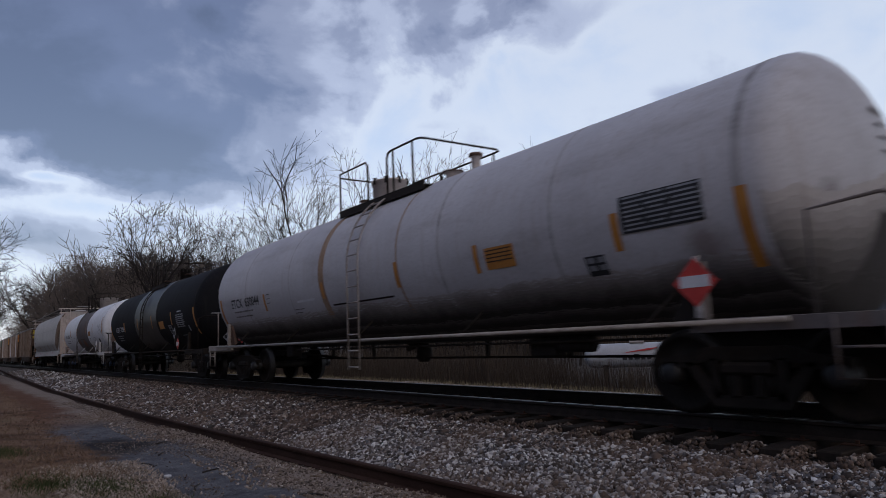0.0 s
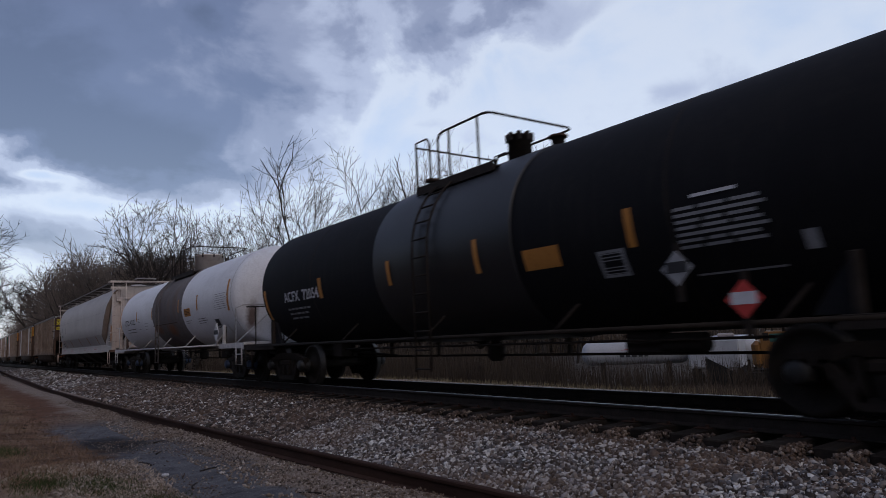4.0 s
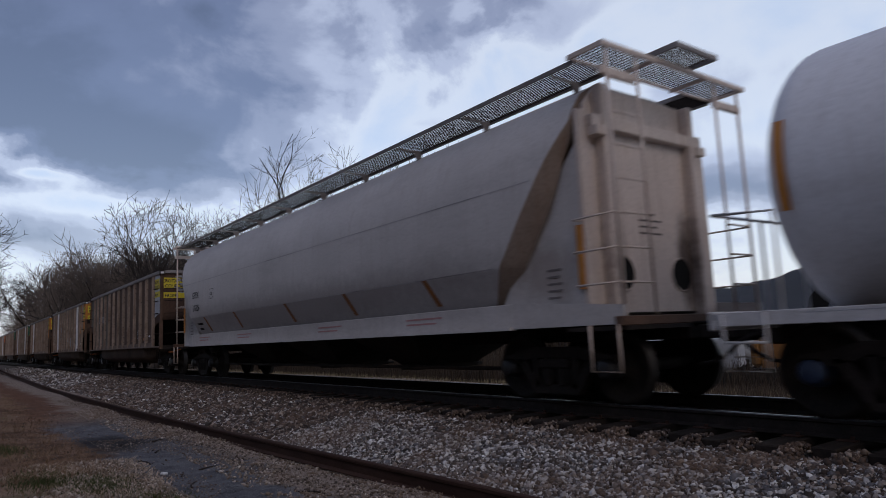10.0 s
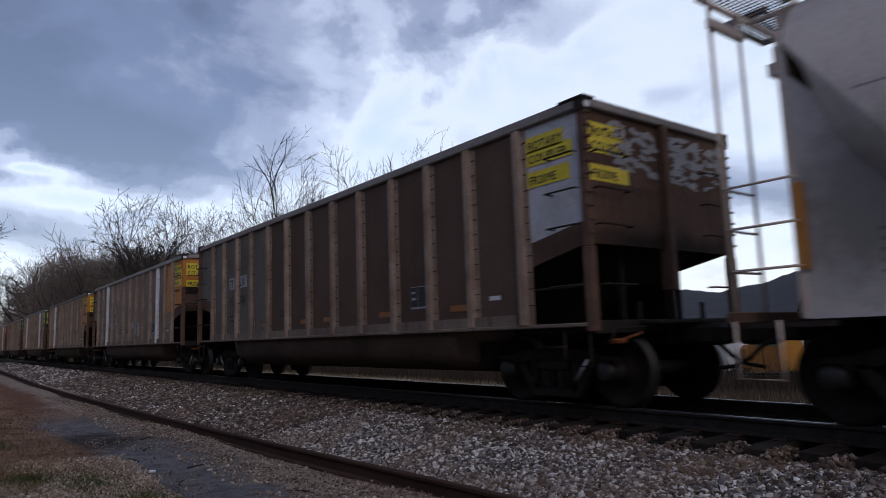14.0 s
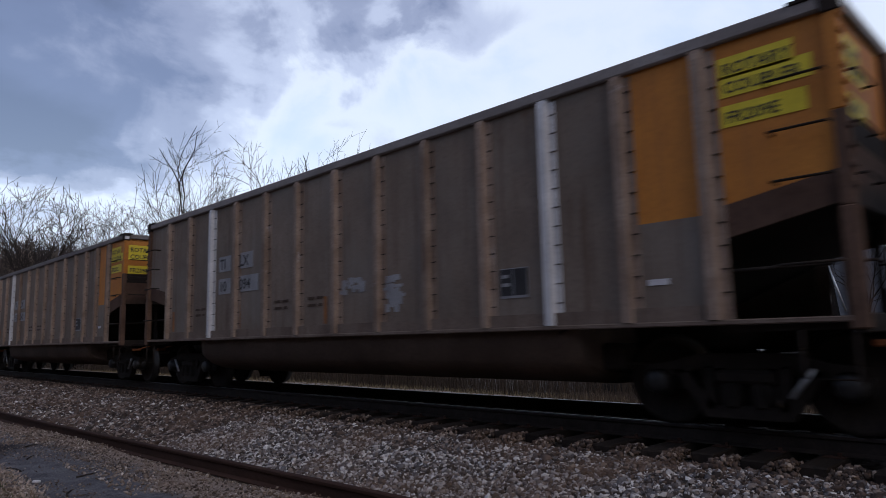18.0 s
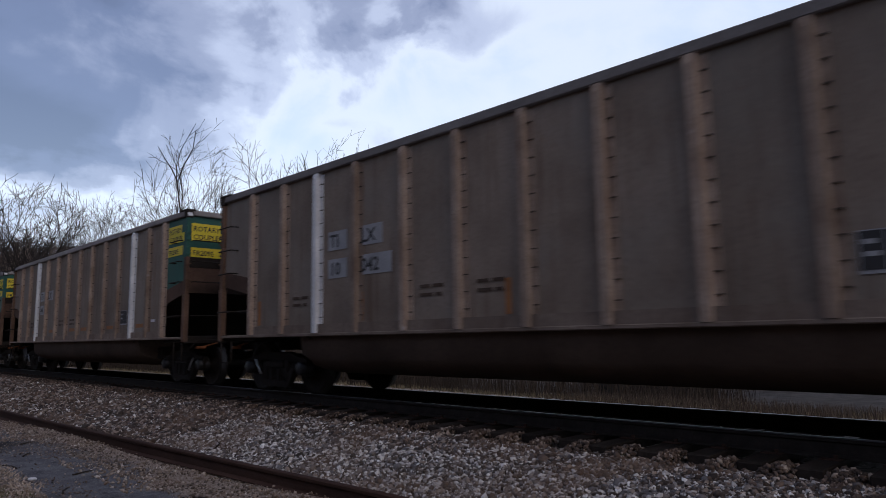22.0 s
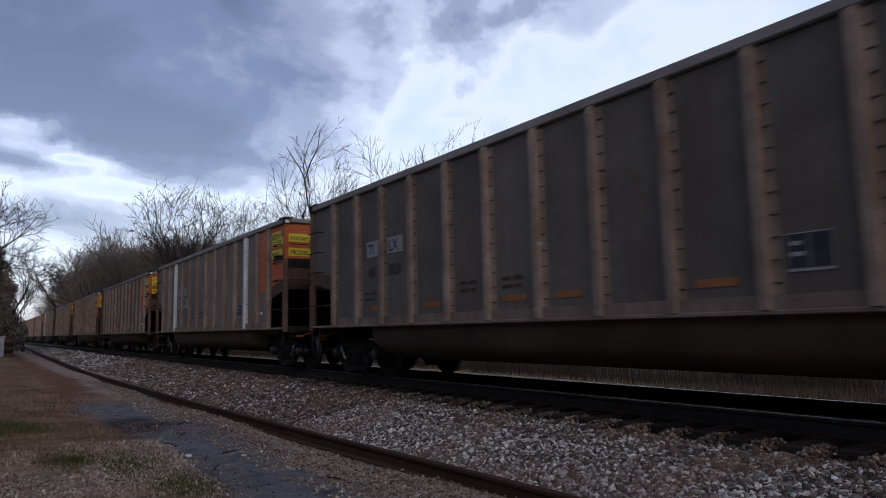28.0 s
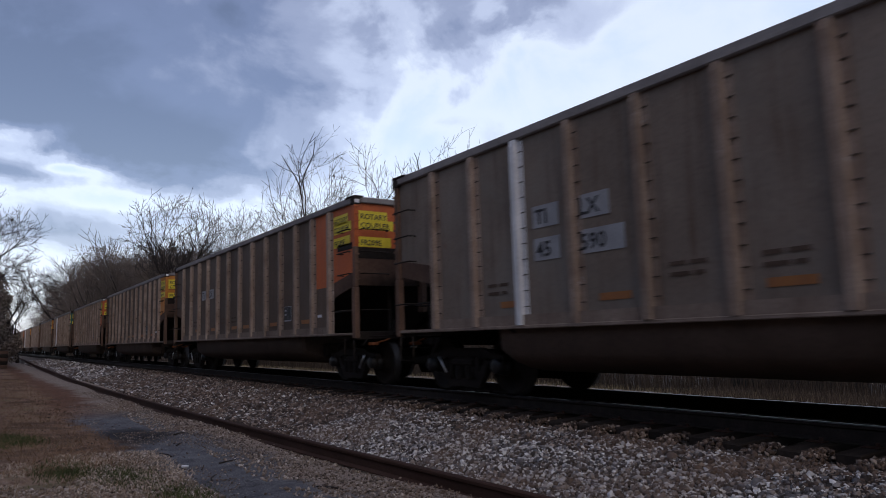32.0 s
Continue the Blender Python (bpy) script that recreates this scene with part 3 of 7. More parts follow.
    b.inputs["Strength"].default_value, b.inputs["Distance"].default_value = 0.8, 0.03
    l(mth("ADD", mth("MULTIPLY", vor.outputs["Distance"], -0.6), tex(14.0, 6, 0.7)), b.inputs["Height"])
    l(b.outputs[0], bsdf.inputs["Normal"])
    return m


def build_ground():
    xs = [-v for v in reversed(spaced(4.0, 2600, 1.0, 1.35))] + [-3.0 + 0.25 * i for i in range(0, 61)] + spaced(12.4, 2600, 0.6, 1.25)
    ys = [-v for v in reversed(spaced(12.0, 2600, 3.0, 1.5))] + [-11 + 0.3 * i for i in range(0, 140)] + spaced(31.2, 2600, 0.6, 1.12)
    xs = sorted(set(round(v, 4) for v in xs))
    verts = [(x, y, ground_z(x, y)) for y in ys for x in xs]
    w = len(xs)
    faces = [(j * w + i, j * w + i + 1, (j + 1) * w + i + 1, (j + 1) * w + i) for j in range(len(ys) - 1) for i in range(w - 1)]
    me = bpy.data.meshes.new("ground")
    me.from_pydata(verts, [], faces)
    me.polygons.foreach_set("use_smooth", [True] * len(faces))
    me.materials.append(ground_material())
    return tagged(new("ground", me), "brown dirt verge, dark cinder path and gravel beside the track", "ground", kind="structure")


RAIL_PROFILE = [(-0.07, 0.0), (0.07, 0.0), (0.07, 0.012), (0.012, 0.032), (0.009, 0.13), (0.035, 0.142), (0.036, 0.17), (0.026, 0.18), (-0.026, 0.18), (-0.036, 0.17), (-0.035, 0.142), (-0.009, 0.13),
                (-0.012, 0.032), (-0.07, 0.012)]


def rail(name, path, label, mat_side, mat_top):
    """A rail swept along points (x, y, z of its foot)."""
    k = len(RAIL_PROFILE)
    vs = [(px + a, py, pz + b) for px, py, pz in path for a, b in RAIL_PROFILE]
    fs, tops = [], []
    for i in range(len(path) - 1):
        for j in range(k):
            fs.append((i * k + j, i * k + (j + 1) % k, (i + 1) * k + (j + 1) % k, (i + 1) * k + j))
            tops.append(1 if 6 <= j <= 8 else 0)
    me = bpy.data.meshes.new(name)
    me.from_pydata(vs, [], fs)
    me.materials.append(mat_side)
    me.materials.append(mat_top)
    me.polygons.foreach_set("material_index", tops)
    ob = new(name, me)
    return tagged(ob, label, "rail", kind="structure")


def build_track():
    ys = [-120 + 6 * i for i in range(140)]
    for side in (-0.755, 0.755):
        rail("running_rail", [(TRACK_X + side, y, -0.18) for y in ys], "dark steel running rail with a bright worn head", M["dark_steel"], M["tread"])
    line = [(-40, 5.2), (0, 4.15), (4.1, 4.01), (7.9, 3.80), (10.8, 3.69), (14, 3.60), (22, 3.50), (30, 3.46), (44, 3.57), (65, 3.87), (120, 5.0), (300, 6.2)]
    ys = [-40 + 0.75 * i for i in range(160)] + [81 + 6 * i for i in range(36)]
    rail("siding_rail", [(sum(lerp_table(line, y + d) for d in (-3, -1.5, 0, 1.5, 3)) / 5 + 0.008 * math.sin(y * 0.31), y, -0.602 + 0.012 * math.sin(y * 0.17) + 0.003 * max(0.0, y - 30)) for y in ys],
         "rusty brown disused siding rail half sunk in gravel", M["rail_rust"], M["rail_rust"])


def build_ties():
    """Ties under the track; the far ones are one mesh."""
    bed = tagged(new("track_bed", Build().box(TRACK_X - 1.25, TRACK_X + 1.25, -100, 420, -0.42, -0.30).mesh("track_bed", M["tie"])), "row of dark creosoted ties under the running rails", "track bed", kind="structure")
    me = Build().box(-1.40, 1.36, -0.115, 0.115, -0.36, -0.182, 0.012).mesh("tie", M["tie"])
    r = random.Random(5)
    for i in range(150):
        ob = new("tie", me)
        ob.parent = bed
        ob.matrix_basis = pose(TRACK_X + r.uniform(-0.09, 0.09), -2.1 + 0.5 * i + r.uniform(-0.03, 0.03), r.uniform(-0.012, 0.006), 0, 0, r.uniform(-1.4, 1.4))
        if i < 70:
            pl = shared("tie_plate", lambda: Build().box(-0.17, 0.17, -0.09, 0.09, -0.186, -0.176, 0.003).box(-0.10, -0.075, -0.05, -0.02, -0.18, -0.145).box(0.075, 0.10, 0.02, 0.05, -0.18, -0.145).mesh("tie_plate", M["rail_rust"]))
            for s in (-0.755, 0.755):
                p = new("tie_plate", pl)
                p.parent = bed
                p.matrix_basis = pose(TRACK_X + s, -2.1 + 0.5 * i, 0)
    b = Build()
    for i in range(500):
        y = 73.0 + 0.52 * i
        b.box(TRACK_X - 1.3, TRACK_X + 1.3, y - 0.115, y + 0.115, -0.36, -0.184)
    for i in range(120):
        y = -2.5 - 0.52 * i
        b.box(TRACK_X - 1.3, TRACK_X + 1.3, y - 0.115, y + 0.115, -0.36, -0.184)
    tagged(part("far_ties", b, M["tie"], bed), kind="stuff")


def stone_material(name, stops):
    m = bpy.data.materials.new(name)
    m.use_nodes = True
    nt = m.node_tree
    n, l = nt.nodes.new, nt.links.new
    bsdf = nt.nodes["Principled BSDF"]
    geo = n("ShaderNodeNewGeometry")
    r = n("ShaderNodeValToRGB")
    els = r.color_ramp.elements
    while len(els) < len(stops):
        els.new(0.5)
    for e, (p, c) in zip(els, stops):
        e.position, e.color = p, (*c, 1)
    l(geo.outputs["Random Per Island"], r.inputs[0])
    tc = n("ShaderNodeTexCoord")
    t = n("ShaderNodeTexNoise")
    t.inputs["Scale"].default_value, t.inputs["Detail"].default_value = 45.0, 5
    l(tc.outputs["Object"], t.inputs["Vector"])
    big = n("ShaderNodeTexNoise")
    big.inputs["Scale"].default_value, big.inputs["Detail"].default_value = 0.8, 5
    l(tc.outputs["Object"], big.inputs["Vector"])
    mr = n("ShaderNodeMapRange")
    mr.inputs[1].default_value, mr.inputs[2].default_value, mr.inputs[3].default_value, mr.inputs[4].default_value = 0.3, 0.7, 0.74, 1.16
    l(t.outputs["Fac"], mr.inputs[0])
    hs = n("ShaderNodeHueSaturation")
    l(r.outputs[0], hs.inputs["Color"])
    l(mr.outputs[0], hs.inputs["Value"])
    mx = n("ShaderNodeMix")
    mx.data_type = "RGBA"
    br = n("ShaderNodeMapRange")
    br.inputs[1].default_value, br.inputs[2].default_value, br.inputs[4].default_value = 0.48, 0.68, 0.55
    l(big.outputs["Fac"], br.inputs[0])
    l(br.outputs[0], mx.inputs[0])
    l(hs.outputs[0], mx.inputs[6])
    mx.inputs[7].default_value = (0.15, 0.095, 0.062, 1)
    l(mx.outputs[2], bsdf.inputs["Base Color"])
    bsdf.inputs["Roughness"].default_value = 0.85
    return m


def stones(name, label, count, seed, place, size, mat, squash=0.7):
    """Many loose angular stones as one mesh. place(rng) gives (x, y, lift)."""
    rs = np.random.RandomState(seed)
    base = np.array([(1, 0, 0), (-1, 0, 0), (0, 1, 0), (0, -1, 0), (0, 0, 1), (0, 0, -1), (.66, .66, .4), (-.66, .66, .4), (.66, -.66, .4), (-.66, -.66, .4)], float)
    tris = np.array([(4, 6, 7), (4, 7, 9), (4, 9, 8), (4, 8, 6), (6, 0, 2), (6, 2, 7), (7, 2, 1), (7, 1, 9), (9, 1, 3), (9, 3, 8), (8, 3, 0), (8, 0, 6), (0, 5, 2), (2, 5, 1), (1, 5, 3), (3, 5, 0)])
    pts = place(rs, count)
    count = len(pts)
    v = base[None] * rs.uniform(0.68, 1.18, (count, 10, 1))
    sc = rs.lognormal(0, 0.28, (count, 1, 1)) * size * np.stack([rs.uniform(0.8, 1.3, count), rs.uniform(0.7, 1.1, count), rs.uniform(0.55, 1.0, count)], 1)[:, None]
    v = v * sc
    ang = rs.uniform(0, 6.283, (count, 3))
    ang[:, :2] = rs.normal(0, 0.8, (count, 2))
    for ax, (i, j) in enumerate(((1, 2), (2, 0), (0, 1))):
        c, s = np.cos(ang[:, ax])[:, None], np.sin(ang[:, ax])[:, None]
        a, b = v[:, :, i].copy(), v[:, :, j].copy()
        v[:, :, i], v[:, :, j] = a * c - b * s, a * s + b * c
    pts[:, 2] += rs.uniform(-0.35, 0.75, count) * size
    v += pts[:, None]
    faces = (tris[None] + (np.arange(count) * 10)[:, None, None]).reshape(-1, 3)
    me = bpy.data.meshes.new(name)
    me.vertices.add(count * 10)
    me.vertices.foreach_set("co", v.reshape(-1))
    me.loops.add(len(faces) * 3)
    me.loops.foreach_set("vertex_index", faces.reshape(-1).astype(np.int32))
    me.polygons.add(len(faces))
    me.polygons.foreach_set("loop_start", np.arange(0, len(faces) * 3, 3, dtype=np.int32))
    me.update()
    me.materials.append(mat)
    return tagged(new(name, me), label, "stones", kind="stuff")


def scatter(x0, x1, y0, y1, lift, power=1.0):
    def place(rs, count):
        xs = rs.uniform(x0, x1, count)
        ys = y0 + (y1 - y0) * rs.uniform(0, 1, count) ** power
        return np.array([(x, y, ground_z(x, y) + lift) for x, y in zip(xs, ys)])
    return place


def clumped(x0, x1, y0, y1, lift, power, seed):
    """Scatter that keeps to patches."""
    every = scatter(x0, x1, y0, y1, lift, power)

    def place(rs, count):
        pts = every(rs, count * 2)
        keep = [p for p in pts if noise.noise(Vector((p[0] * 0.9, p[1] * 0.45, seed))) + 0.25 * noise.noise(Vector((p[0] * 3.1, p[1] * 2.2, seed))) > 0.02]
        return np.array(keep[:count])
    return place


def build_stones():
    grey = stone_material("ballast_stone", [(0.0, (0.024, 0.021, 0.019)), (0.22, (0.078, 0.058, 0.046)), (0.42, (0.114, 0.114, 0.126)), (0.6, (0.241, 0.2, 0.169)), (0.78, (0.386, 0.38, 0.38)), (0.9, (0.627, 0.603, 0.572)), (1.0, (0.791, 0.791, 0.791))])
    brown = stone_material("brown_ballast_stone", [(0.0, (0.022, 0.015, 0.012)), (0.5, (0.070, 0.047, 0.036)), (0.8, (0.16, 0.115, 0.09)), (1.0, (0.40, 0.34, 0.29))])
    tan = stone_material("tan_gravel_stone", [(0.0, (0.05, 0.037, 0.028)), (0.5, (0.14, 0.106, 0.082)), (0.85, (0.25, 0.20, 0.165)), (1.0, (0.45, 0.39, 0.34))])
    pale = stone_material("pale_gravel_stone", [(0.0, (0.12, 0.09, 0.068)), (0.5, (0.24, 0.19, 0.15)), (0.85, (0.38, 0.32, 0.27)), (1.0, (0.60, 0.55, 0.50))])
    stones("ballast", "loose grey crushed-stone ballast on the track shoulder", 52000, 1, scatter(4.12, 6.15, 1.2, 13, 0.004, 1.2), 0.0245, grey)
    stones("ballast", "loose grey crushed-stone ballast on the track shoulder", 11000, 2, scatter(4.0, 6.2, 13, 34, 0.006, 1.3), 0.034, grey)
    stones("ballast", "brown dusty crushed stone on the shoulder", 17000, 18, scatter(4.0, 6.2, 10.5, 34, 0.012, 1.3), 0.034, brown)
    stones("ballast", "brown-stained crushed stone along the tie ends", 15000, 3, scatter(5.45, 6.2, 1.2, 28, 0.008, 1.3), 0.025, brown)
    stones("ballast", "coarse crushed stone farther along the track", 7000, 4, scatter(3.8, 6.3, 34, 85, 0.01, 1.4), 0.065, grey)

    def cribs(rs, count):
        """Heaps in the gaps between the ties, highest in the middle of each gap, spilling past the tie ends."""
        tie = rs.randint(0, 80, count)
        dy = np.clip(rs.normal(0, 0.075, count), -0.125, 0.125)
        xs = 5.98 + 0.50 * rs.uniform(0, 1, count) ** 1.25
        return np.array([(x, -1.85 + 0.5 * k + d, -0.285 + (0.085 + 0.03 * noise.noise(Vector((k * 1.7, 0.3, 0)))) * (1 - (d / 0.19) ** 2) * smooth(5.95, 6.15, x) * smooth(6.75, 6.35, x)) for x, k, d in zip(xs, tie, dy)])
    stones("ballast", "brown crushed stone heaped between the tie ends", 15000, 12, cribs, 0.023, brown)
    stones("gravel", "fine stones scattered over the cinder path", 4500, 14, clumped(2.0, 3.4, 4.5, 20, 0.0, 1.3, 53), 0.009, tan)
    stones("gravel", "small loose stones scattered round the siding rail", 9000, 6, scatter(3.0, 4.1, 2.5, 26, 0.0, 1.4), 0.015, tan)
    stones("gravel", "brown pebbles scattered over the dirt verge", 2600, 7, scatter(-1.0, 2.6, 3.5, 26, 0.0, 1.5), 0.012, brown)
    stones("gravel", "pale pebbles in the bare dirt of the verge", 6500, 9, clumped(-0.8, 2.1, 5.0, 10.4, 0.0, 1.0, 31), 0.016, pale)
    stones("gravel", "pale chips along the edge of the siding rail", 2600, 15, clumped(2.7, 3.75, 4.0, 20, 0.0, 1.2, 44), 0.017, pale)


# ---- wagons ----
def sideframe_mesh():
    b = Build()
    x0, x1 = -0.06, 0.06
    top = [(-1.02, 0.62), (-0.72, 0.66), (-0.45, 0.74), (0.45, 0.74), (0.72, 0.66), (1.02, 0.62), (1.02, 0.50), (0.70, 0.52), (0.42, 0.60), (-0.42, 0.60), (-0.70, 0.52), (-1.02, 0.50)]
    b.prism(top, x0, x1)
    b.prism([(-0.72, 0.58), (-0.60, 0.58), (-0.30, 0.24), (0.30, 0.24), (0.60, 0.58), (0.72, 0.58), (0.40, 0.12), (-0.40, 0.12)], x0, x1)
    for s in (-1, 1):
        b.prism([(s * 0.42, 0.62), (s * 0.32, 0.62), (s * 0.30, 0.20), (s * 0.38, 0.20)], x0, x1)
        b.box(x0, x1, s * 0.889 - 0.12, s * 0.889 + 0.12, 0.36, 0.60, 0.02)
        b.box(x0 - 0.03, x1 + 0.03, s * 0.13 - 0.06, s * 0.13 + 0.06, 0.22, 0.46, 0.02)
    for y in (-0.22, -0.075, 0.075, 0.22):
        b.tube([(0, y, 0.24), (0, y, 0.45)], 0.055, 8)
    b.box(-0.10, 0.10, -0.28, 0.28, 0.45, 0.58, 0.03)
    return b.mesh("side_frame", M["truck"])


def wheelset_mesh():
    b = Build()
    for s in (-1, 1):
        b.revolve([(s * 0.66, 0.0), (s * 0.66, 0.12), (s * 0.70, 0.14), (s * 0.71, 0.37), (s * 0.668, 0.40), (s * 0.662, 0.485), (s * 0.69, 0.487), (s * 0.705, 0.46), (s * 0.80, 0.455), (s * 0.80, 0.40),
                   (s * 0.755, 0.37), (s * 0.745, 0.16), (s * 0.80, 0.13), (s * 0.82, 0.0)], (0, 0, 0), 32, "x")
    b.tube([(-0.9, 0, 0), (0.9, 0, 0)], 0.085, 10)
    me = b.mesh("wheelset", M["wheel"])
    me.materials.append(M["wheel_rim"])
    for p in me.polygons:
        c = p.center
        if abs(abs(c.x) - 0.75) < 0.055 and math.hypot(c.y, c.z) > 0.44:
            p.material_index = 1
    return me


WHEELSETS = []


def truck(car, y, cap, turns=True):
    """A two-axle bogie: bolster, two side frames, two wheelsets, four bearing caps."""
    t = part("truck", shared("bolster", lambda: Build().box(-1.05, 1.05, -0.20, 0.20, 0.46, 0.70, 0.03).box(-0.9, 0.9, -0.75, -0.66, 0.36, 0.46, 0.01).box(-0.9, 0.9, 0.66, 0.75, 0.36, 0.46, 0.01).mesh("bolster", M["truck"])),
             None, car, at=pose(0, y, 0))
    for s in (-1, 1):
        part("side_frame", shared("side_frame", sideframe_mesh), None, t, at=pose(s * 1.0, 0, 0))
    for a in (-0.889, 0.889):
        w = part("wheelset", shared("wheelset", wheelset_mesh), None, t, at=pose(0, a, 0.457))
        if turns:
            WHEELSETS.append((w, a))
        for s in (-1, 1):
            part("bearing_cap", shared("cap" + cap, lambda: Build().revolve([(0.0, 0.0), (0.0, 0.09), (0.03, 0.12), (0.14, 0.12), (0.16, 0.15), (0.24, 0.15)], (0, 0, 0), 14, "x").mesh("bearing_cap", M[cap])),
                 None, t, at=pose(s * 1.14, a, 0.457, 0, 0, 180 if s > 0 else 0))
    return t


def coupler_mesh():
    b = Build().box(-0.09, 0.09, 0.0, 0.85, 0.78, 0.96, 0.02)
    b.box(-0.16, 0.16, -0.26, 0.10, 0.74, 1.0, 0.05)
    b.box(0.06, 0.20, -0.34, -0.10, 0.75, 0.99, 0.05)
    b.box(-0.20, -0.10, -0.20, 0.02, 0.75, 0.99, 0.04)
    return b.mesh("coupler", M["truck"])


def air_hose_mesh():
    pts = [(0.32, 0.25, 0.82), (0.33, 0.05, 0.74), (0.30, -0.12, 0.60), (0.24, -0.34, 0.50), (0.16, -0.60, 0.47)]
    return Build().tube(pts, 0.026, 6).mesh("air_hose", M["gon_dark"])


def draft_gear(car, y_front, y_rear):
    for y, turn in ((y_front, 0), (y_rear, 180)):
        part("coupler", shared("coupler", coupler_mesh), None, car, at=pose(0, y, 0, 0, 0, turn))
        part("air_hose", shared("air_hose", air_hose_mesh), None, car, at=pose(0, y, 0, 0, 0, turn))


GON_LEN, GON_W, GON_TOP, GON_SILL = 14.58, 1.60, 3.775, 1.04
GON_RIBS = [1.20, 2.08, 3.04, 4.00, 5.03, 6.07, 7.12, 8.20, 9.24, 10.33, 11.36, 12.36, 13.42]


def gondola(nth, spec):
    car = thing("gondola", spec["label"], "gondola car", "coal train wagons")
    W, L = GON_W, GON_LEN
    panel = M[spec.get("panel", "gon_panel")]
    far = nth > 13
    # side walls, one plate between each pair of ribs
    ribs = [round(L - v, 3) for v in reversed(GON_RIBS)] if spec.get("turned") else GON_RIBS
    flip = bool(spec.get("turned"))
    edges = [0.0] + ribs + [L]
    for s in (-1, 1):
        for i in range(14):
            y0, y1 = edges[i] + (0.0 if i else 0.02), edges[i + 1] - (0.0 if i < 13 else 0.02)
            xs = (-W + 0.06, -W + 0.09) if s < 0 else (W - 0.09, W - 0.06)
            mat = panel
            if spec.get("rear_panel") and i > 8:
                mat = M[spec["rear_panel"]]
            if i == 0 and spec.get("end"):
                mat = M[spec["end"]]
            elif i == spec.get("patch", -1):
                mat = M[spec["end"]]
            if i in (0, 13):
                za, zb = (2.01, 1.77) if i == 0 else (1.77, 2.01)
                ca, cb = (2.29, 2.08) if i == 0 else (2.08, 2.29)
                me = shared(("gonwall", s, i, flip), lambda: Build().prism([(y0, ca), (y1, cb), (y1, GON_TOP - 0.12), (y0, GON_TOP - 0.12)], xs[0], xs[1]).mesh("side_panel", M["gon_panel"]))
                low = shared(("gonlow", s, i, flip), lambda: Build().prism([(y0, za), (y1, zb), (y1, cb), (y0, ca)], xs[0], xs[1]).mesh("bay_strip", M["rust_end"]))
                part("bay_strip", low, M["rust_end"], car)
            elif i == spec.get("patch", -1):
                me = shared(("gonpatch", s, i, flip), lambda: Build().box(xs[0], xs[1], y0, y1, 2.045, GON_TOP - 0.12).mesh("side_panel", M["gon_panel"]))
                low = shared(("gonpatchlow", s, i, flip), lambda: Build().box(xs[0], xs[1], y0, y1, GON_SILL, 2.045).mesh("side_panel", M["gon_panel"]))
                part("side_panel", low, panel, car)
            else:
                me = shared(("gonwall", s, i, flip), lambda: Build().box(xs[0], xs[1], y0, y1, GON_SILL, GON_TOP - 0.12).mesh("side_panel", M["gon_panel"]))
            part("side_panel", me, mat, car)
        for i, y in enumerate(ribs):
            part("rib", shared(("rib", s), lambda: rib_mesh(s)), M["rib_white"] if s < 0 and i in spec.get("white", ()) else M["gon_rib"], car, at=pose(0, y, 0))
    part("top_chord", shared("gon_chord", lambda: chord_mesh()), None, car)
    for s in (-1, 1):
        for y, d in ((0.0, 1), (L, -1)):
            part("corner_plate", shared(("corner_plate", s, d), lambda: corner_plate_mesh(s, d)), None, car, "dark corner plate", pose(0, y, 0))
    part("side_sill", shared("gon_sill", lambda: Build().box(-W, -W + 0.14, 0.02, L - 0.02, GON_SILL - 0.03, GON_SILL + 0.02, 0.01).box(W - 0.14, W, 0.02, L - 0.02, GON_SILL - 0.03, GON_SILL + 0.02, 0.01)
                             .box(-W + 0.02, -W + 0.05, 1.3, L - 1.3, GON_SILL + 0.02, GON_SILL + 0.16).mesh("side_sill", M["gon_sill"])), None, car)
    # ends: sheet, posts, braces under the slope
    for y, d, name in ((0.0, 1, "front"), (L, -1, "rear")):
        endmat = M[spec["end"]] if d > 0 and spec.get("end") and spec["end"] != "silver_paint" else M["rust_end"]
        me = shared(("endtop", d), lambda: Build().box(-W + 0.05, W - 0.05, y + d * 0.02, y + d * 0.06, 2.76, GON_TOP - 0.12).mesh("end_sheet", M["rust_end"]))
        part("end_sheet", me, endmat, car)
        me = shared(("endlow", d), lambda: Build().box(-W + 0.05, W - 0.05, y + d * 0.015, y + d * 0.055, 1.99, 2.76).mesh("lower_end_sheet", M["rust_end"]))
        part("lower_end_sheet", me, None, car)
        me = shared(("slope", d), lambda: Build().prism([(y + d * 0.06, 2.2), (y + d * 3.0, 0.95), (y + d * 3.0, 0.99), (y + d * 0.06, 2.25)], -W + 0.1, W - 0.1).mesh("slope_sheet", M["gon_dark"]))
        part("slope_sheet", me, None, car)
        for x in (-W + 0.045, W - 0.045, 0.0):
            me = shared(("post", d, abs(x) > 1), lambda: end_post_mesh(y, d, abs(x) > 1))
            part("end_post", me, None, car, at=pose(x, 0, 0))
            if x:
                part("upper_post", shared(("upper_post", d), lambda: upper_post_mesh(y, d)), endmat if endmat != M["rust_end"] else M["gon_post"], car, at=pose(x, 0, 0))
        me = shared(("underbrace", d), lambda: under_brace(y, d))
        part("end_platform", me, None, car)
        for x in (-0.62, 0.62):
            me = shared(("strut", d), lambda: Build().box(-0.03, 0.03, y + d * 0.30, y + d * 0.36, 1.05, 2.1).mesh("brace", M["gon_dark"]))
            part("brace", me, None, car, at=pose(x, 0, 0))
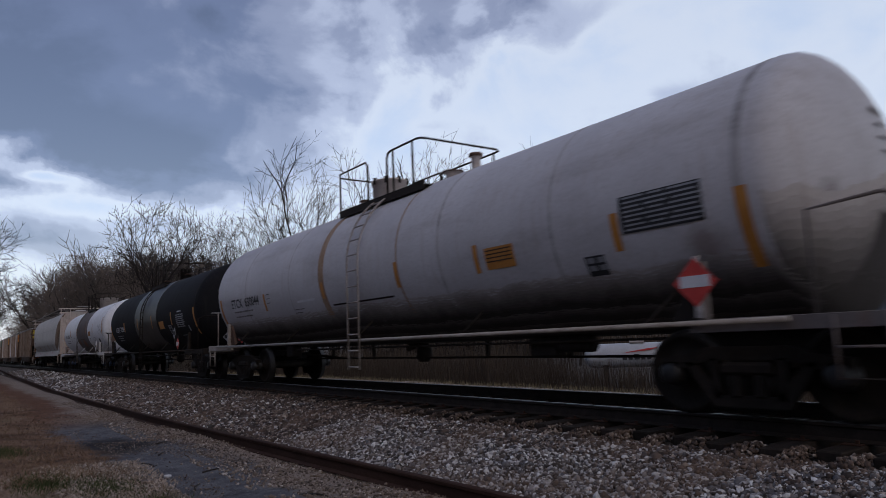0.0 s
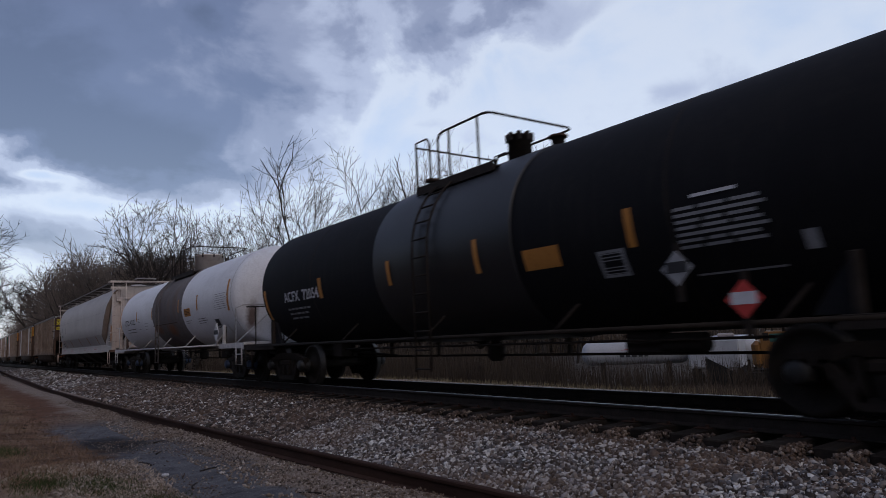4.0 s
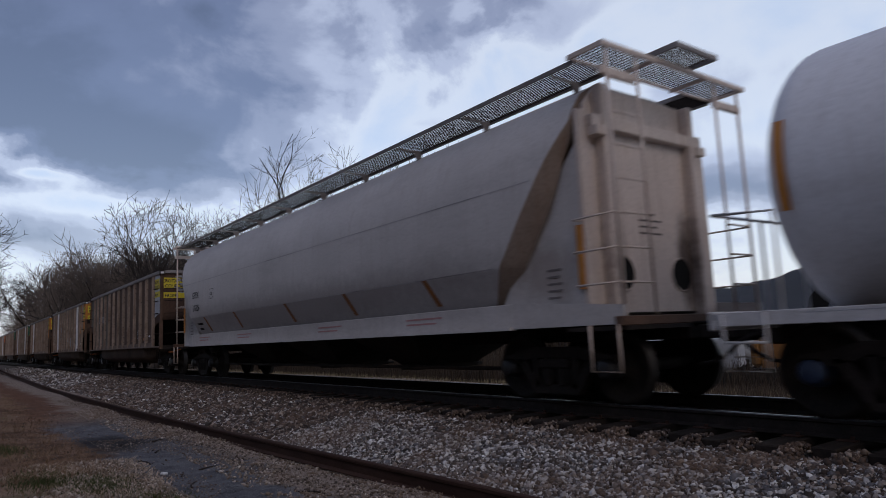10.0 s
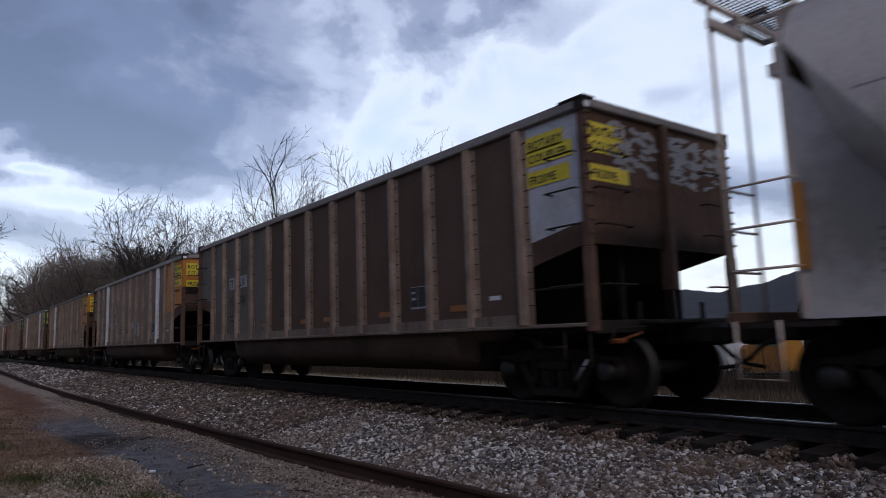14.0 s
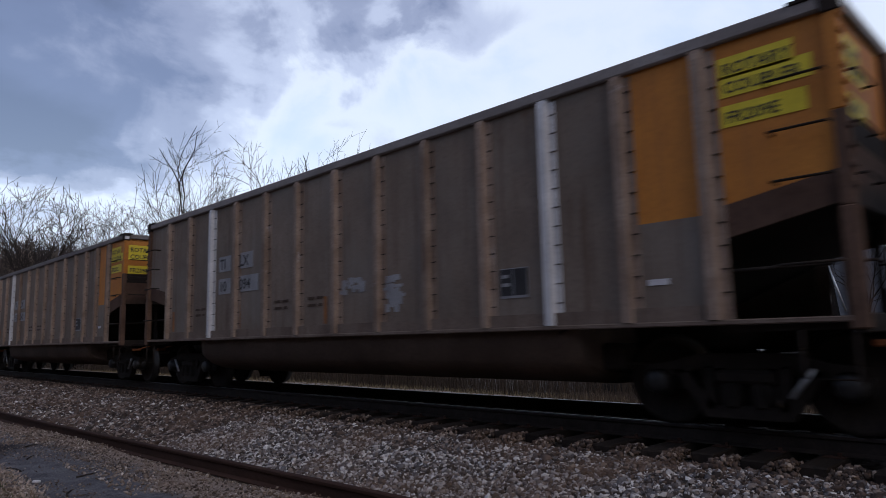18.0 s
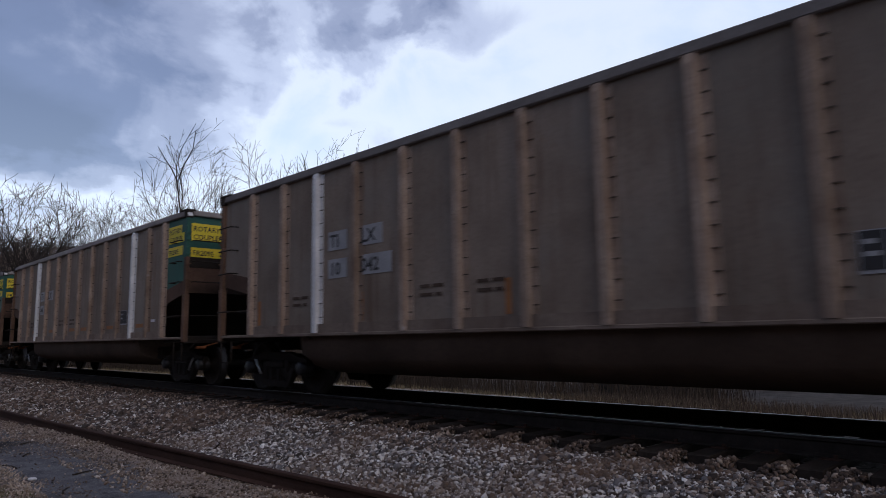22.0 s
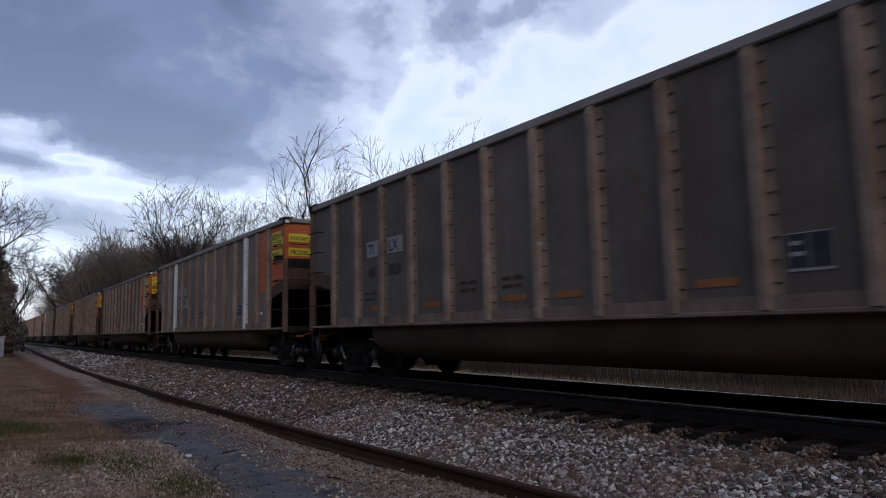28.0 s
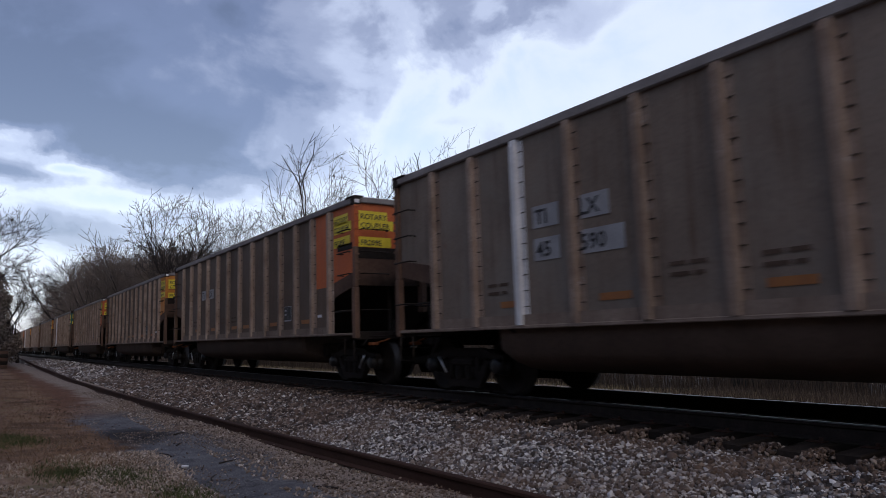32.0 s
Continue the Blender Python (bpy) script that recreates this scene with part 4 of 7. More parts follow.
        part("brake_step", shared(("brakestep", d), lambda: Build().box(-0.75, 0.75, y - d * 0.30, y + d * 0.10, 1.02, 1.06, 0.006).box(-0.72, -0.68, y + d * 0.0, y + d * 0.05, 1.0, 1.3).box(0.68, 0.72, y + d * 0.0, y + d * 0.05, 1.0, 1.3).mesh("brake_step", M["gon_dark"])), None, car)
        # grab irons on side and end
        if not far:
            for z in (1.50, 2.22, 2.66, 3.11):
                me = shared(("grab", d, z), lambda: Build().tube([(-W - 0.02, y + d * 0.10, z), (-W - 0.09, y + d * 0.10, z), (-W - 0.09, y + d * 0.58, z), (-W + 0.06, y + d * 0.58, z)], 0.013, 5).mesh("grab_iron", M["gon_dark"]))
                part("grab_iron", me, None, car)
                me = shared(("grab2", d, z), lambda: Build().tube([(-W + 0.15, y, z), (-W + 0.15, y - d * 0.09, z), (-W + 0.75, y - d * 0.09, z), (-W + 0.75, y, z)], 0.013, 5).mesh("end_grab_iron", M["gon_dark"]))
                part("end_grab_iron", me, None, car)
                part("end_grab_iron", me, None, car, at=pose(2 * W - 0.9, 0, 0))
    # brake gear on the trailing platform
    part("air_reservoir", shared("gon_reservoir", lambda: Build().revolve([(-0.62, 0.0), (-0.60, 0.15), (-0.52, 0.20), (0.52, 0.20), (0.60, 0.15), (0.62, 0.0)], (-0.35, L - 0.75, 1.24), 14, "x").mesh("air_reservoir", M["gon_dark"])), None, car)
    part("brake_valve", shared("gon_valve", lambda: Build().box(-1.30, -0.95, L - 0.85, L - 0.50, 1.02, 1.52, 0.04).box(-1.22, -1.05, L - 0.50, L - 0.40, 1.15, 1.40, 0.02).tube([(-0.95, L - 0.6, 1.4), (-0.5, L - 0.55, 1.62), (0.6, L - 0.55, 1.62)], 0.025, 6).mesh("brake_valve", M["gon_dark"])), None, car)
    part("hand_brake", shared("gon_handbrake", lambda: Build().tube([(0.55, L + 0.10, 1.0), (0.55, L + 0.10, 2.4)], 0.025, 6).box(0.38, 0.72, L + 0.03, L + 0.13, 2.1, 2.45, 0.03).revolve([(0.13, 0.27), (0.14, 0.295), (0.16, 0.295), (0.165, 0.27)], (0.55, L, 2.28), 20).mesh("hand_brake", M["gon_dark"])), None, car)
    part("tub", shared("tub", tub_mesh), None, car)
    for y in (-0.1, L - 3.0):
        part("center_sill", shared("gon_csill", lambda: Build().box(-0.24, 0.24, 0.0, 3.1, 0.76, 1.06, 0.02).mesh("center_sill", M["gon_dark"])), None, car, at=pose(0, y, 0))
    part("brake_rod", shared("gon_rod", lambda: Build().tube([(-0.9, 2.2, 0.62), (-0.9, 12.4, 0.62)], 0.02, 5).box(-1.0, -0.6, 2.5, 2.9, 0.55, 0.85, 0.03).mesh("brake_rod", M["gon_dark"])), None, car)
    truck(car, 1.18, "cap_dark", nth <= 8)
    truck(car, L - 1.18, "cap_dark", nth <= 8)
    for y, d in ((0.0, 1), (L, -1)):
        part("brake_lever", shared(("bright_lever", d), lambda: Build().tube([(-1.11, d * 0.76, 0.34), (-1.11, d * 0.55, 0.60)], 0.022, 6).mesh("brake_lever", M["bare_metal"])), None, car, "bare shiny brake lever on the bogie", pose(0, y, 0))
        part("angle_cock", shared(("angle_cock", d), lambda: Build().box(-1.30, -1.12, -d * 0.10, d * 0.04, 0.80, 0.86, 0.015).tube([(-1.2, -d * 0.06, 0.84), (-0.9, -d * 0.14, 0.92)], 0.018, 6).mesh("angle_cock", M["rust_orange"])), None, car, "", pose(0, y, 0))
    draft_gear(car, -0.45, L + 0.57)
    gondola_marks(car, nth, spec)
    return car


def rib_mesh(s):
    """A pressed rib: raised web, a bolted flange beside it, a splayed head."""
    b = Build()
    x = s * (GON_W - 0.06)
    web = [(-0.085, 0.0), (-0.05, 0.075), (0.05, 0.075), (0.085, 0.0)]
    b.prism([(x + s * h, y) for y, h in web], GON_SILL + 0.02, GON_TOP - 0.22, "z")
    b.add([(x + s * h, y, z) for z, k, f in ((GON_TOP - 0.22, 1, 1.0), (GON_TOP - 0.12, 0.5, 1.15)) for y, h in ((-0.085 * f, 0.0), (-0.05 * f, 0.075 * k + 0.03 * (1 - k)), (0.05 * f, 0.075 * k + 0.03 * (1 - k)), (0.085 * f, 0.0))],
          [(0, 1, 5, 4), (1, 2, 6, 5), (2, 3, 7, 6)])
    b.box(x, x + s * 0.012, -0.16, -0.08, GON_SILL + 0.02, GON_TOP - 0.16)
    k = len(b.f)
    for i in range(11):
        z = 1.3 + 0.215 * i
        b.box(x + s * 0.012, x + s * 0.028, -0.155, -0.095, z, z + 0.014)
    me = b.mesh("rib", M["gon_rib"])
    me.materials.append(M["gon_dark"])
    for p in me.polygons:
        if p.index >= k:
            p.material_index = 1
    return me


def end_post_mesh(y, d, corner):
    """A narrow end post; the corner ones carry a row of bolt heads and widen below the sheets."""
    b = Build()
    if corner:
        b.box(-0.04, 0.04, y - d * 0.025, y + d * 0.09, 1.95, 2.76, 0.01).box(-0.055, 0.055, y - d * 0.03, y + d * 0.10, 0.95, 1.95, 0.012)
        for k in range(4):
            z = 2.1 + 0.165 * k
            b.box(-0.055, 0.055, y - d * 0.05, y - d * 0.02, z, z + 0.03)
    else:
        b.box(-0.06, 0.06, y - d * 0.075, y + d * 0.11, 1.45, GON_TOP - 0.1, 0.012)
    return b.mesh("end_post", M["gon_post"])


def upper_post_mesh(y, d):
    """The upper length of a corner post, painted with the end sheet, with its bolt heads."""
    b = Build().box(-0.04, 0.04, y - d * 0.025, y + d * 0.09, 2.76, GON_TOP - 0.12, 0.01)
    for k in range(6):
        z = 2.82 + 0.15 * k
        b.box(-0.055, 0.055, y - d * 0.05, y - d * 0.02, z, z + 0.03)
    return b.mesh("upper_post", M["gon_post"])


def flakes(r, x0, x1, z0, z1, count, y, size):
    """Ragged flakes of old paint on an end sheet."""
    b = Build()
    for k in range(count):
        cx, cz = r.uniform(x0, x1), r.uniform(z0, z1)
        w, h, turn = size * r.uniform(0.5, 2.2), size * r.uniform(0.25, 0.7), r.uniform(-0.35, 0.35)
        pts = []
        for i in range(9):
            a, q = 2 * math.pi * i / 9, r.uniform(0.55, 1.1)
            u, v = w * q * math.cos(a), h * q * math.sin(a)
            pts.append((cx + u * math.cos(turn) - v * math.sin(turn), y - 0.00012 * k, cz + u * math.sin(turn) + v * math.cos(turn)))
        b.add(pts, [tuple(range(9))])
    return b


def chord_mesh():
    W, L, T = GON_W, GON_LEN, GON_TOP
    b = Build()
    for s in (-1, 1):
        b.box(s * W, s * (W - 0.16), -0.04, L + 0.04, T - 0.13, T, 0.015)
    for y in (0.0, L):
        d = 1 if y == 0 else -1
        b.box(-W + 0.16, W - 0.16, y - d * 0.05, y + d * 0.12, T - 0.12, T - 0.004, 0.012)
    return b.mesh("top_chord", M["gon_chord"])


def corner_plate_mesh(s, d):
    """A dark cap over one top corner."""
    W, T = GON_W, GON_TOP
    b = Build().box(s * (W + 0.015), s * (W - 0.20), -d * 0.06, d * 0.36, T - 0.02, T + 0.018, 0.008)
    b.box(s * (W + 0.012), s * (W - 0.13), -d * 0.058, d * 0.11, T - 0.17, T - 0.02, 0.01)
    return b.mesh("corner_plate", M["gon_dark"])


def under_brace(y, d):
    W = GON_W
    b = Build()
    b.box(-W + 0.02, W - 0.02, y - d * 0.02, y + d * 0.10, 0.92, 1.08, 0.01)
    b.box(-W + 0.1, W - 0.1, y + d * 0.1, y + d * 1.2, 0.95, 1.0)
    b.tube([(-W + 0.1, y + d * 0.2, 1.5), (-W + 0.1, y + d * 1.2, 1.5)], 0.02, 5)
    # stirrup step
    b.tube([(-W + 0.02, y + d * 0.08, 0.95), (-W + 0.02, y + d * 0.08, 0.55), (-W + 0.02, y + d * 0.48, 0.55), (-W + 0.02, y + d * 0.48, 0.95)], 0.016, 5)
    # uncoupling lever
    b.tube([(-W + 0.1, y - d * 0.12, 0.8), (-W + 0.25, y - d * 0.12, 0.98), (-0.2, y - d * 0.14, 1.0)], 0.014, 5)
    return b.mesh("end_platform", M["gon_dark"])


def tub_mesh():
    """The rounded bottom that hangs between the bogies."""
    prof = []
    for k in range(13):
        a = math.pi * k / 12
        prof.append((-1.5 * math.cos(a) if k not in (0, 12) else (-1.5 if k == 0 else 1.5), 0.95 - 0.60 * math.sin(a) ** 0.55))
    stations = [(2.75, 0.80), (2.95, 1.0), (11.75, 1.0), (11.95, 0.80)]
    b = Build()
    n = len(prof)
    vs = []
    for y, s in stations:
        for x, z in prof:
            vs.append((x * (0.985 if s < 1 else 1), y, (1.05 if z > 0.94 else 0.97 - (0.97 - z) * s)))
    fs = [(i * n + k, i * n + k + 1, (i + 1) * n + k + 1, (i + 1) * n + k) for i in range(3) for k in range(n - 1)]
    fs += [tuple(range(n)), tuple(range(4 * n - 1, 3 * n - 1, -1))]
    b.add(vs, fs, True)
    b.smooth[-2:] = [False, False]
    return b.mesh("tub", M["gon_tub"])


def gondola_marks(car, nth, spec):
    W, L = GON_W, GON_LEN
    far = nth > 9
    face = -W + 0.056
    # yellow decals in the end bay and on the end sheet
    if spec.get("end") or spec.get("decal"):
        for lab in ("side", "end"):
            rows = [(3.33, 0.62, 0.17, "ROTARY", 0.155), (3.15, 0.76, 0.17, "COUPLER", 0.155), (2.865 if lab == "side" else 2.80, 0.70, 0.17, "FR209E", 0.155)]
            if spec.get("wide_decal") and lab == "end":
                rows = [(3.22, 1.22, 0.17, "ROTARY COUPLER", 0.135), (2.86, 0.70, 0.17, "FR209E", 0.155)]
            for k, (z, w, h, text, size) in enumerate(rows):
                key = (lab, k, len(rows))
                if lab == "side":
                    p = lambda u, v, z=z: (face - 0.004, 0.97 - u, z + v)
                    q = lambda u, v, z=z: (face - 0.008, 0.97 - u, z + v)
                else:
                    p = lambda u, v, z=z: (-W + 0.16 + u, 0.014, z + v)
                    q = lambda u, v, z=z: (-W + 0.16 + u, 0.010, z + v)
                me = shared(("decal", key), lambda: Build().add([p(-0.04, -0.035), p(w, -0.035), p(w, h + 0.0), p(-0.04, h + 0.0)], [(0, 1, 2, 3)]).mesh("yellow_decal", M["yellow"]))
                dec = part("yellow_decal", me, None, car, "yellow decal with black capitals")
                if not far:
                    def lettering():
                        me2 = letters(text, size, q)
                        me2.materials.append(M["black_ink"])
                        return me2
                    part("lettering", shared(("decaltext", key), lettering), None, dec)
    # pale plates with the reporting mark, split by a rib
    if spec.get("mark"):
        a, b_, c, d_ = spec["mark"]
        yl, yr = spec.get("mark_y", (11.0, 10.21))
        for text, y, z, w in ((a, yl, 2.39, 0.40), (b_, yr, 2.39, 0.46), (c, yl, 1.95, 0.40), (d_, yr, 1.95, 0.66)):
            if not text:
                continue
            if z > 2 or spec.get("number_plates", True):
                part("mark_plate", Build().box(face - 0.006, face, y + 0.05, y - w - 0.03, z - 0.05, z + 0.25), M["plate_pale"], car, "pale grey patch behind the mark")
            sign("mark", letters(text, 0.28, lambda u, v, y=y, z=z: (face - 0.011, y - u, z + v)), M["black_ink"], car, "black reporting mark")
    if far:
        return
    rr = random.Random(100 + nth)
    if spec.get("end") and spec["end"] != "silver_paint":
        if spec["end"] == "red_orange_paint":
            part("bay_stripe", Build().box(face - 0.004, face, 0.86, 0.12, 2.74, 2.87), M["gon_dark"], car, "dark painted stripe")
        part("end_stripe", Build().box(-W + 0.1, W - 0.1, 0.0155, 0.010, 2.53, 2.76), M["gon_dark"], car, "dark painted band across the end")
    # amber stripes and small unreadable stencils on the lower panels
    if spec.get("low_stripes"):
        for y in (11.8, 9.95, 7.88, 6.84, 4.76, 2.75):
            part("reflector", Build().box(face - 0.004, face, y, y - 0.47, 1.31, 1.40), M["faded_stripe"], car)
    else:
        for y in (10.25, 7.45, 13.2):
            part("reflector", Build().box(face - 0.004, face, y, y - 0.09, 1.22, 1.65), M["faded_stripe"], car)
    plate = part("label_plate", Build().box(face - 0.006, face, 3.775, 3.355, 1.40, 1.755), M["plate_pale"], car, "framed black label plate")
    part("label_cell", Build().box(face - 0.010, face - 0.006, 3.765, 3.58, 1.43, 1.745), M["black_ink"], plate)
    part("label_cell", Build().box(face - 0.010, face - 0.006, 3.565, 3.365, 1.43, 1.745), M["black_ink"], plate)
    part("stencil", bars(2, [[0.10], [0.12]], 0.04, 0.06, lambda u, v: (face - 0.012, 3.74 - u, 1.64 + v)), M["plate_pale"], plate)
    for i in (7, 8, 11):
        y = GON_RIBS[i] - 0.3
        part("stencil", bars(2, [[0.2, 0.2], [0.25, 0.12]], 0.045, 0.07, lambda u, v: (face - 0.006, y - u, 1.62 + v)), M["gon_tub"], car)
    y = 1.85
    part("stencil", bars(1, [[0.22]], 0.06, 0.05, lambda u, v: (face - 0.006, y - u, 1.42 + v)), M["white_ink"], car)
    if spec.get("smears"):
        b = Build()
        for k in range(26):
            y0, z0 = 7.08 - rr.random() * 0.6, 1.62 + rr.random() * 0.22
            b.box(face - 0.004 - 0.0002 * k, face, y0, y0 - rr.uniform(0.05, 0.2), z0, z0 + rr.uniform(0.03, 0.09))
        for k in range(22):
            y0, z0 = 5.98 - rr.random() * 0.28, 1.3 + rr.random() * 0.5
            b.box(face - 0.004 - 0.0002 * k, face, y0, y0 - rr.uniform(0.08, 0.22), z0, z0 + rr.uniform(0.04, 0.12))
        part("paint_smear", b, M["plate_pale"], car, "rough pale painted-over smears")
    # peeled paint, worn stencils and white marks on the leading end
    if spec.get("end") == "silver_paint":
        part("end_stencil", flakes(rr, -1.0, -0.12, 2.95, 3.55, 40, 0.0125, 0.09), M["plate_pale"], car, "peeling silver paint")
        part("end_stencil", flakes(rr, 0.12, 1.45, 2.90, 3.55, 75, 0.0125, 0.09), M["plate_pale"], car, "peeling silver paint")
        part("end_stencil", flakes(rr, -1.5, -0.8, 3.1, 3.5, 16, 0.006, 0.035), M["rust_end"], car, "chipped rusty spots")
    else:
        part("end_stencil", flakes(rr, -0.6, 1.3, 2.8, 3.5, 12, 0.0125, 0.06), M["gon_chord"], car, "scuffed paint")
        for z in (3.39, 3.12):
            part("end_plate", Build().box(0.50, 1.25, 0.018, 0.008, z, z + 0.10), M["white_ink"], car, "white end marking")
    part("corner_tag", Build().box(-W - 0.004, -W + 0.10, -0.062, -0.056, 3.64, 3.71), M["white_ink"], car, "small white tag")


# ---- tank cars ----
def tank_point(r, c, u0, a0, lift=0.004):
    """Points on a tank's camera side: u runs towards the leading end, v up the shell from the angle a0 (degrees over the horizontal)."""
    def at(u, v):
        a = radians(a0) + v / r
        return (-(r + lift) * math.cos(a), u0 - u, c + (r + lift) * math.sin(a))
    return at


def tank_patch(r, c, y0, y1, a0, a1, lift=0.004, steps=8):
    b = Build()
    vs = []
    for k in range(steps + 1):
        a = radians(a0 + (a1 - a0) * k / steps)
        for y in (y0, y1):
            vs.append((-(r + lift) * math.cos(a), y, c + (r + lift) * math.sin(a)))
    return b.add(vs, [(2 * k, 2 * k + 1, 2 * k + 3, 2 * k + 2) for k in range(steps)], True)


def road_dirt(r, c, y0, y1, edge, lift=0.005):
    """A ragged coat on the belly, dirt with painted shade; its upper rim wanders."""
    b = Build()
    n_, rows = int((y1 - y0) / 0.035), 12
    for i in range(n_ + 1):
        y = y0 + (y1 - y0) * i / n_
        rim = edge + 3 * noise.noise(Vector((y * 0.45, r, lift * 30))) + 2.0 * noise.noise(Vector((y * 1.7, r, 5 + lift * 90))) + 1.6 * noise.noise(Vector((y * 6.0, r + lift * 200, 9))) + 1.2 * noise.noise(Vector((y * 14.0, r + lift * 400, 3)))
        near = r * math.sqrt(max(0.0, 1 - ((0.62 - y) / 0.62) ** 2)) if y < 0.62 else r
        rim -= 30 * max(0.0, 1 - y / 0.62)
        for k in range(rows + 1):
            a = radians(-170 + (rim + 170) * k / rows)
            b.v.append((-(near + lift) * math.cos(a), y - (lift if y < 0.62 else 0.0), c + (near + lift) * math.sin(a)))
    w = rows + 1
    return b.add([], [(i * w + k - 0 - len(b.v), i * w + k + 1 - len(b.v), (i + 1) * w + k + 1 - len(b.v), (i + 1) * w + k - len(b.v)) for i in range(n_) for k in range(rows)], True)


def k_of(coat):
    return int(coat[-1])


def head_dirt_shade(r, c, edge, lift):
    """The same dirt and painted shade on the lower part of the leading head."""
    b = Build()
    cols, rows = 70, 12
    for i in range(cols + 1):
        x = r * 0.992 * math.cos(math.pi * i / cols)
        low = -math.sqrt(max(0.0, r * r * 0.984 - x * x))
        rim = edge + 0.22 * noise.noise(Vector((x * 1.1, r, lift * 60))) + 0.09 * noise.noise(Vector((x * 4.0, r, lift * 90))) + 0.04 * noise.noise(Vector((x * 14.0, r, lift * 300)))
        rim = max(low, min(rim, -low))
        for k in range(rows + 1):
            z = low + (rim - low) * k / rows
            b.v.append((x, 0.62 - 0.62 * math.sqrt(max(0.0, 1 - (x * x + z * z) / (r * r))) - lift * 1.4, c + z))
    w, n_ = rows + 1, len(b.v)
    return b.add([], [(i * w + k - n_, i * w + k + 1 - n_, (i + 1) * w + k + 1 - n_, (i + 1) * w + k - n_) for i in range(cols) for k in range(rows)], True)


def tank_shell(r, c, y0, y1, head=0.62):
    prof = [(y0 + head - head * math.cos(math.pi / 2 * k / 10), max(0.001, r * math.sin(math.pi / 2 * k / 10))) for k in range(11)]
    prof += [(y0 + head + (y1 - y0 - 2 * head) * k / 8, r) for k in range(1, 8)]
    prof += [(y1 - head + head * math.sin(math.pi / 2 * k / 10), max(0.001, r * math.cos(math.pi / 2 * k / 10))) for k in range(0, 11)]
    return Build().revolve(prof, (0, 0, c), 64)


def sleeve(r, c, y0, y1, lift):
    return Build().revolve([(y0, r - 0.01), (y0, r + lift - 0.001), (y0 + 0.004, r + lift), (y0 + 0.012, r + lift), (y1 - 0.012, r + lift), (y1 - 0.004, r + lift), (y1, r + lift - 0.001), (y1, r - 0.01)], (0, 0, c), 64)


def ladder_mesh(x, y0, y1, z0, z1, lean=0.0, rungs=7, r=0.018):
    b = Build()
    for y in (y0, y1):
        b.tube([(x, y, z0), (x + lean, y, z1)], r, 6)
    for k in range(rungs):
        t = (k + 0.5) / rungs
        b.tube([(x + lean * t, y0, z0 + (z1 - z0) * t), (x + lean * t, y1, z0 + (z1 - z0) * t)], r * 0.8, 5)
    return b


def tank_top(car, r, c, top_spec, steel, dome):
    """Top platform with hand rails, manway and valves."""
    top = c + r
    rear0, rear1, start, bend = top_spec["line"]
    w, h, deck = 0.95, top + 0.68, top - 0.20
    for s in (-1, 1):
        part("top_platform", Build().box(s * 0.50, s * w, bend - 0.1, rear1, deck - 0.03, deck, 0.008).box(s * w, s * (w + 0.03), bend - 0.1, rear1, deck - 0.10, deck + 0.05), M[steel], car)
        for yb in (bend, rear1 - 0.4):
            part("deck_bracket", Build().box(s * 0.85, s * 0.93, yb, yb + 0.06, deck - 0.30, deck - 0.03), M[steel], car)
    far_end = bend + 1.9
    part("hand_rail", Build().tube([(-w, start, deck), (-w, start, h - 0.12), (-w, start - 0.05, h - 0.03), (-w, start - 0.15, h), (-w, bend + 0.12, h), (-w + 0.04, bend + 0.03, h), (-w + 0.14, bend, h), (w - 0.1, bend - 0.04, h),
                                    (w, bend, h - 0.01), (w, bend + 0.12, h - 0.02), (w, far_end, h - 0.03), (w, far_end + 0.06, h - 0.12), (w, far_end + 0.06, deck)], 0.022, 6), M[steel], car)
    for x, y in ((-w, bend + 0.25), (-w, (bend + start) / 2 + 0.35), (w, bend + 0.15)):
        part("rail_post", Build().tube([(x, y, h), (x, y, deck - 0.03)], 0.02, 6), M[steel], car)
    for s in (-1, 1):
        part("end_rail", Build().tube([(s * w, rear0, deck), (s * w, rear0, h - 0.10), (s * w, rear0 + 0.08, h), (s * w, rear1, h), (s * w, rear1, deck - 0.1)], 0.021, 6), M[steel], car)
    for z in (h - 0.08,):
        part("cross_rail", Build().tube([(-w, rear1, z), (w, rear1, z)], 0.018, 6), M[steel], car)
    my, mr, mh = top_spec["manway"]
    hw = part("manway", Build().revolve([(top - 0.05, 0.0), (top - 0.05, mr), (top + mh - 0.03, mr), (top + mh - 0.03, mr * 1.03), (top + mh, mr * 1.03), (top + mh + 0.015, mr * 0.8), (top + mh + 0.02, 0.0)], (-0.1, my, 0), 28, "z"), M[dome], car, "round manway with a hinged cover")
    part("bolt_ring", Build().add(*bolt_ring(-0.1, my, top + mh - 0.02, mr * 0.98, 8)), M["dark_steel"], hw)
    for y, rr_, h in top_spec["valves"]:
        stem = part("valve", Build().revolve([(top - 0.10, rr_), (top + h * 0.72, rr_), (top + h * 0.72, rr_ * 1.3), (top + h * 0.76, rr_ * 1.3), (top + h * 0.76, 0.0)], (-0.25, y, 0), 14, "z"), M[dome], car)
        part("valve_cap", Build().revolve([(top + h * 0.76, 0.0), (top + h * 0.76, rr_ * 1.5), (top + h * 0.95, rr_ * 1.5), (top + h, rr_ * 1.2), (top + h, 0.0)], (-0.25, y, 0), 14, "z"), M["rust_end"], stem, "rusty brown valve cap")


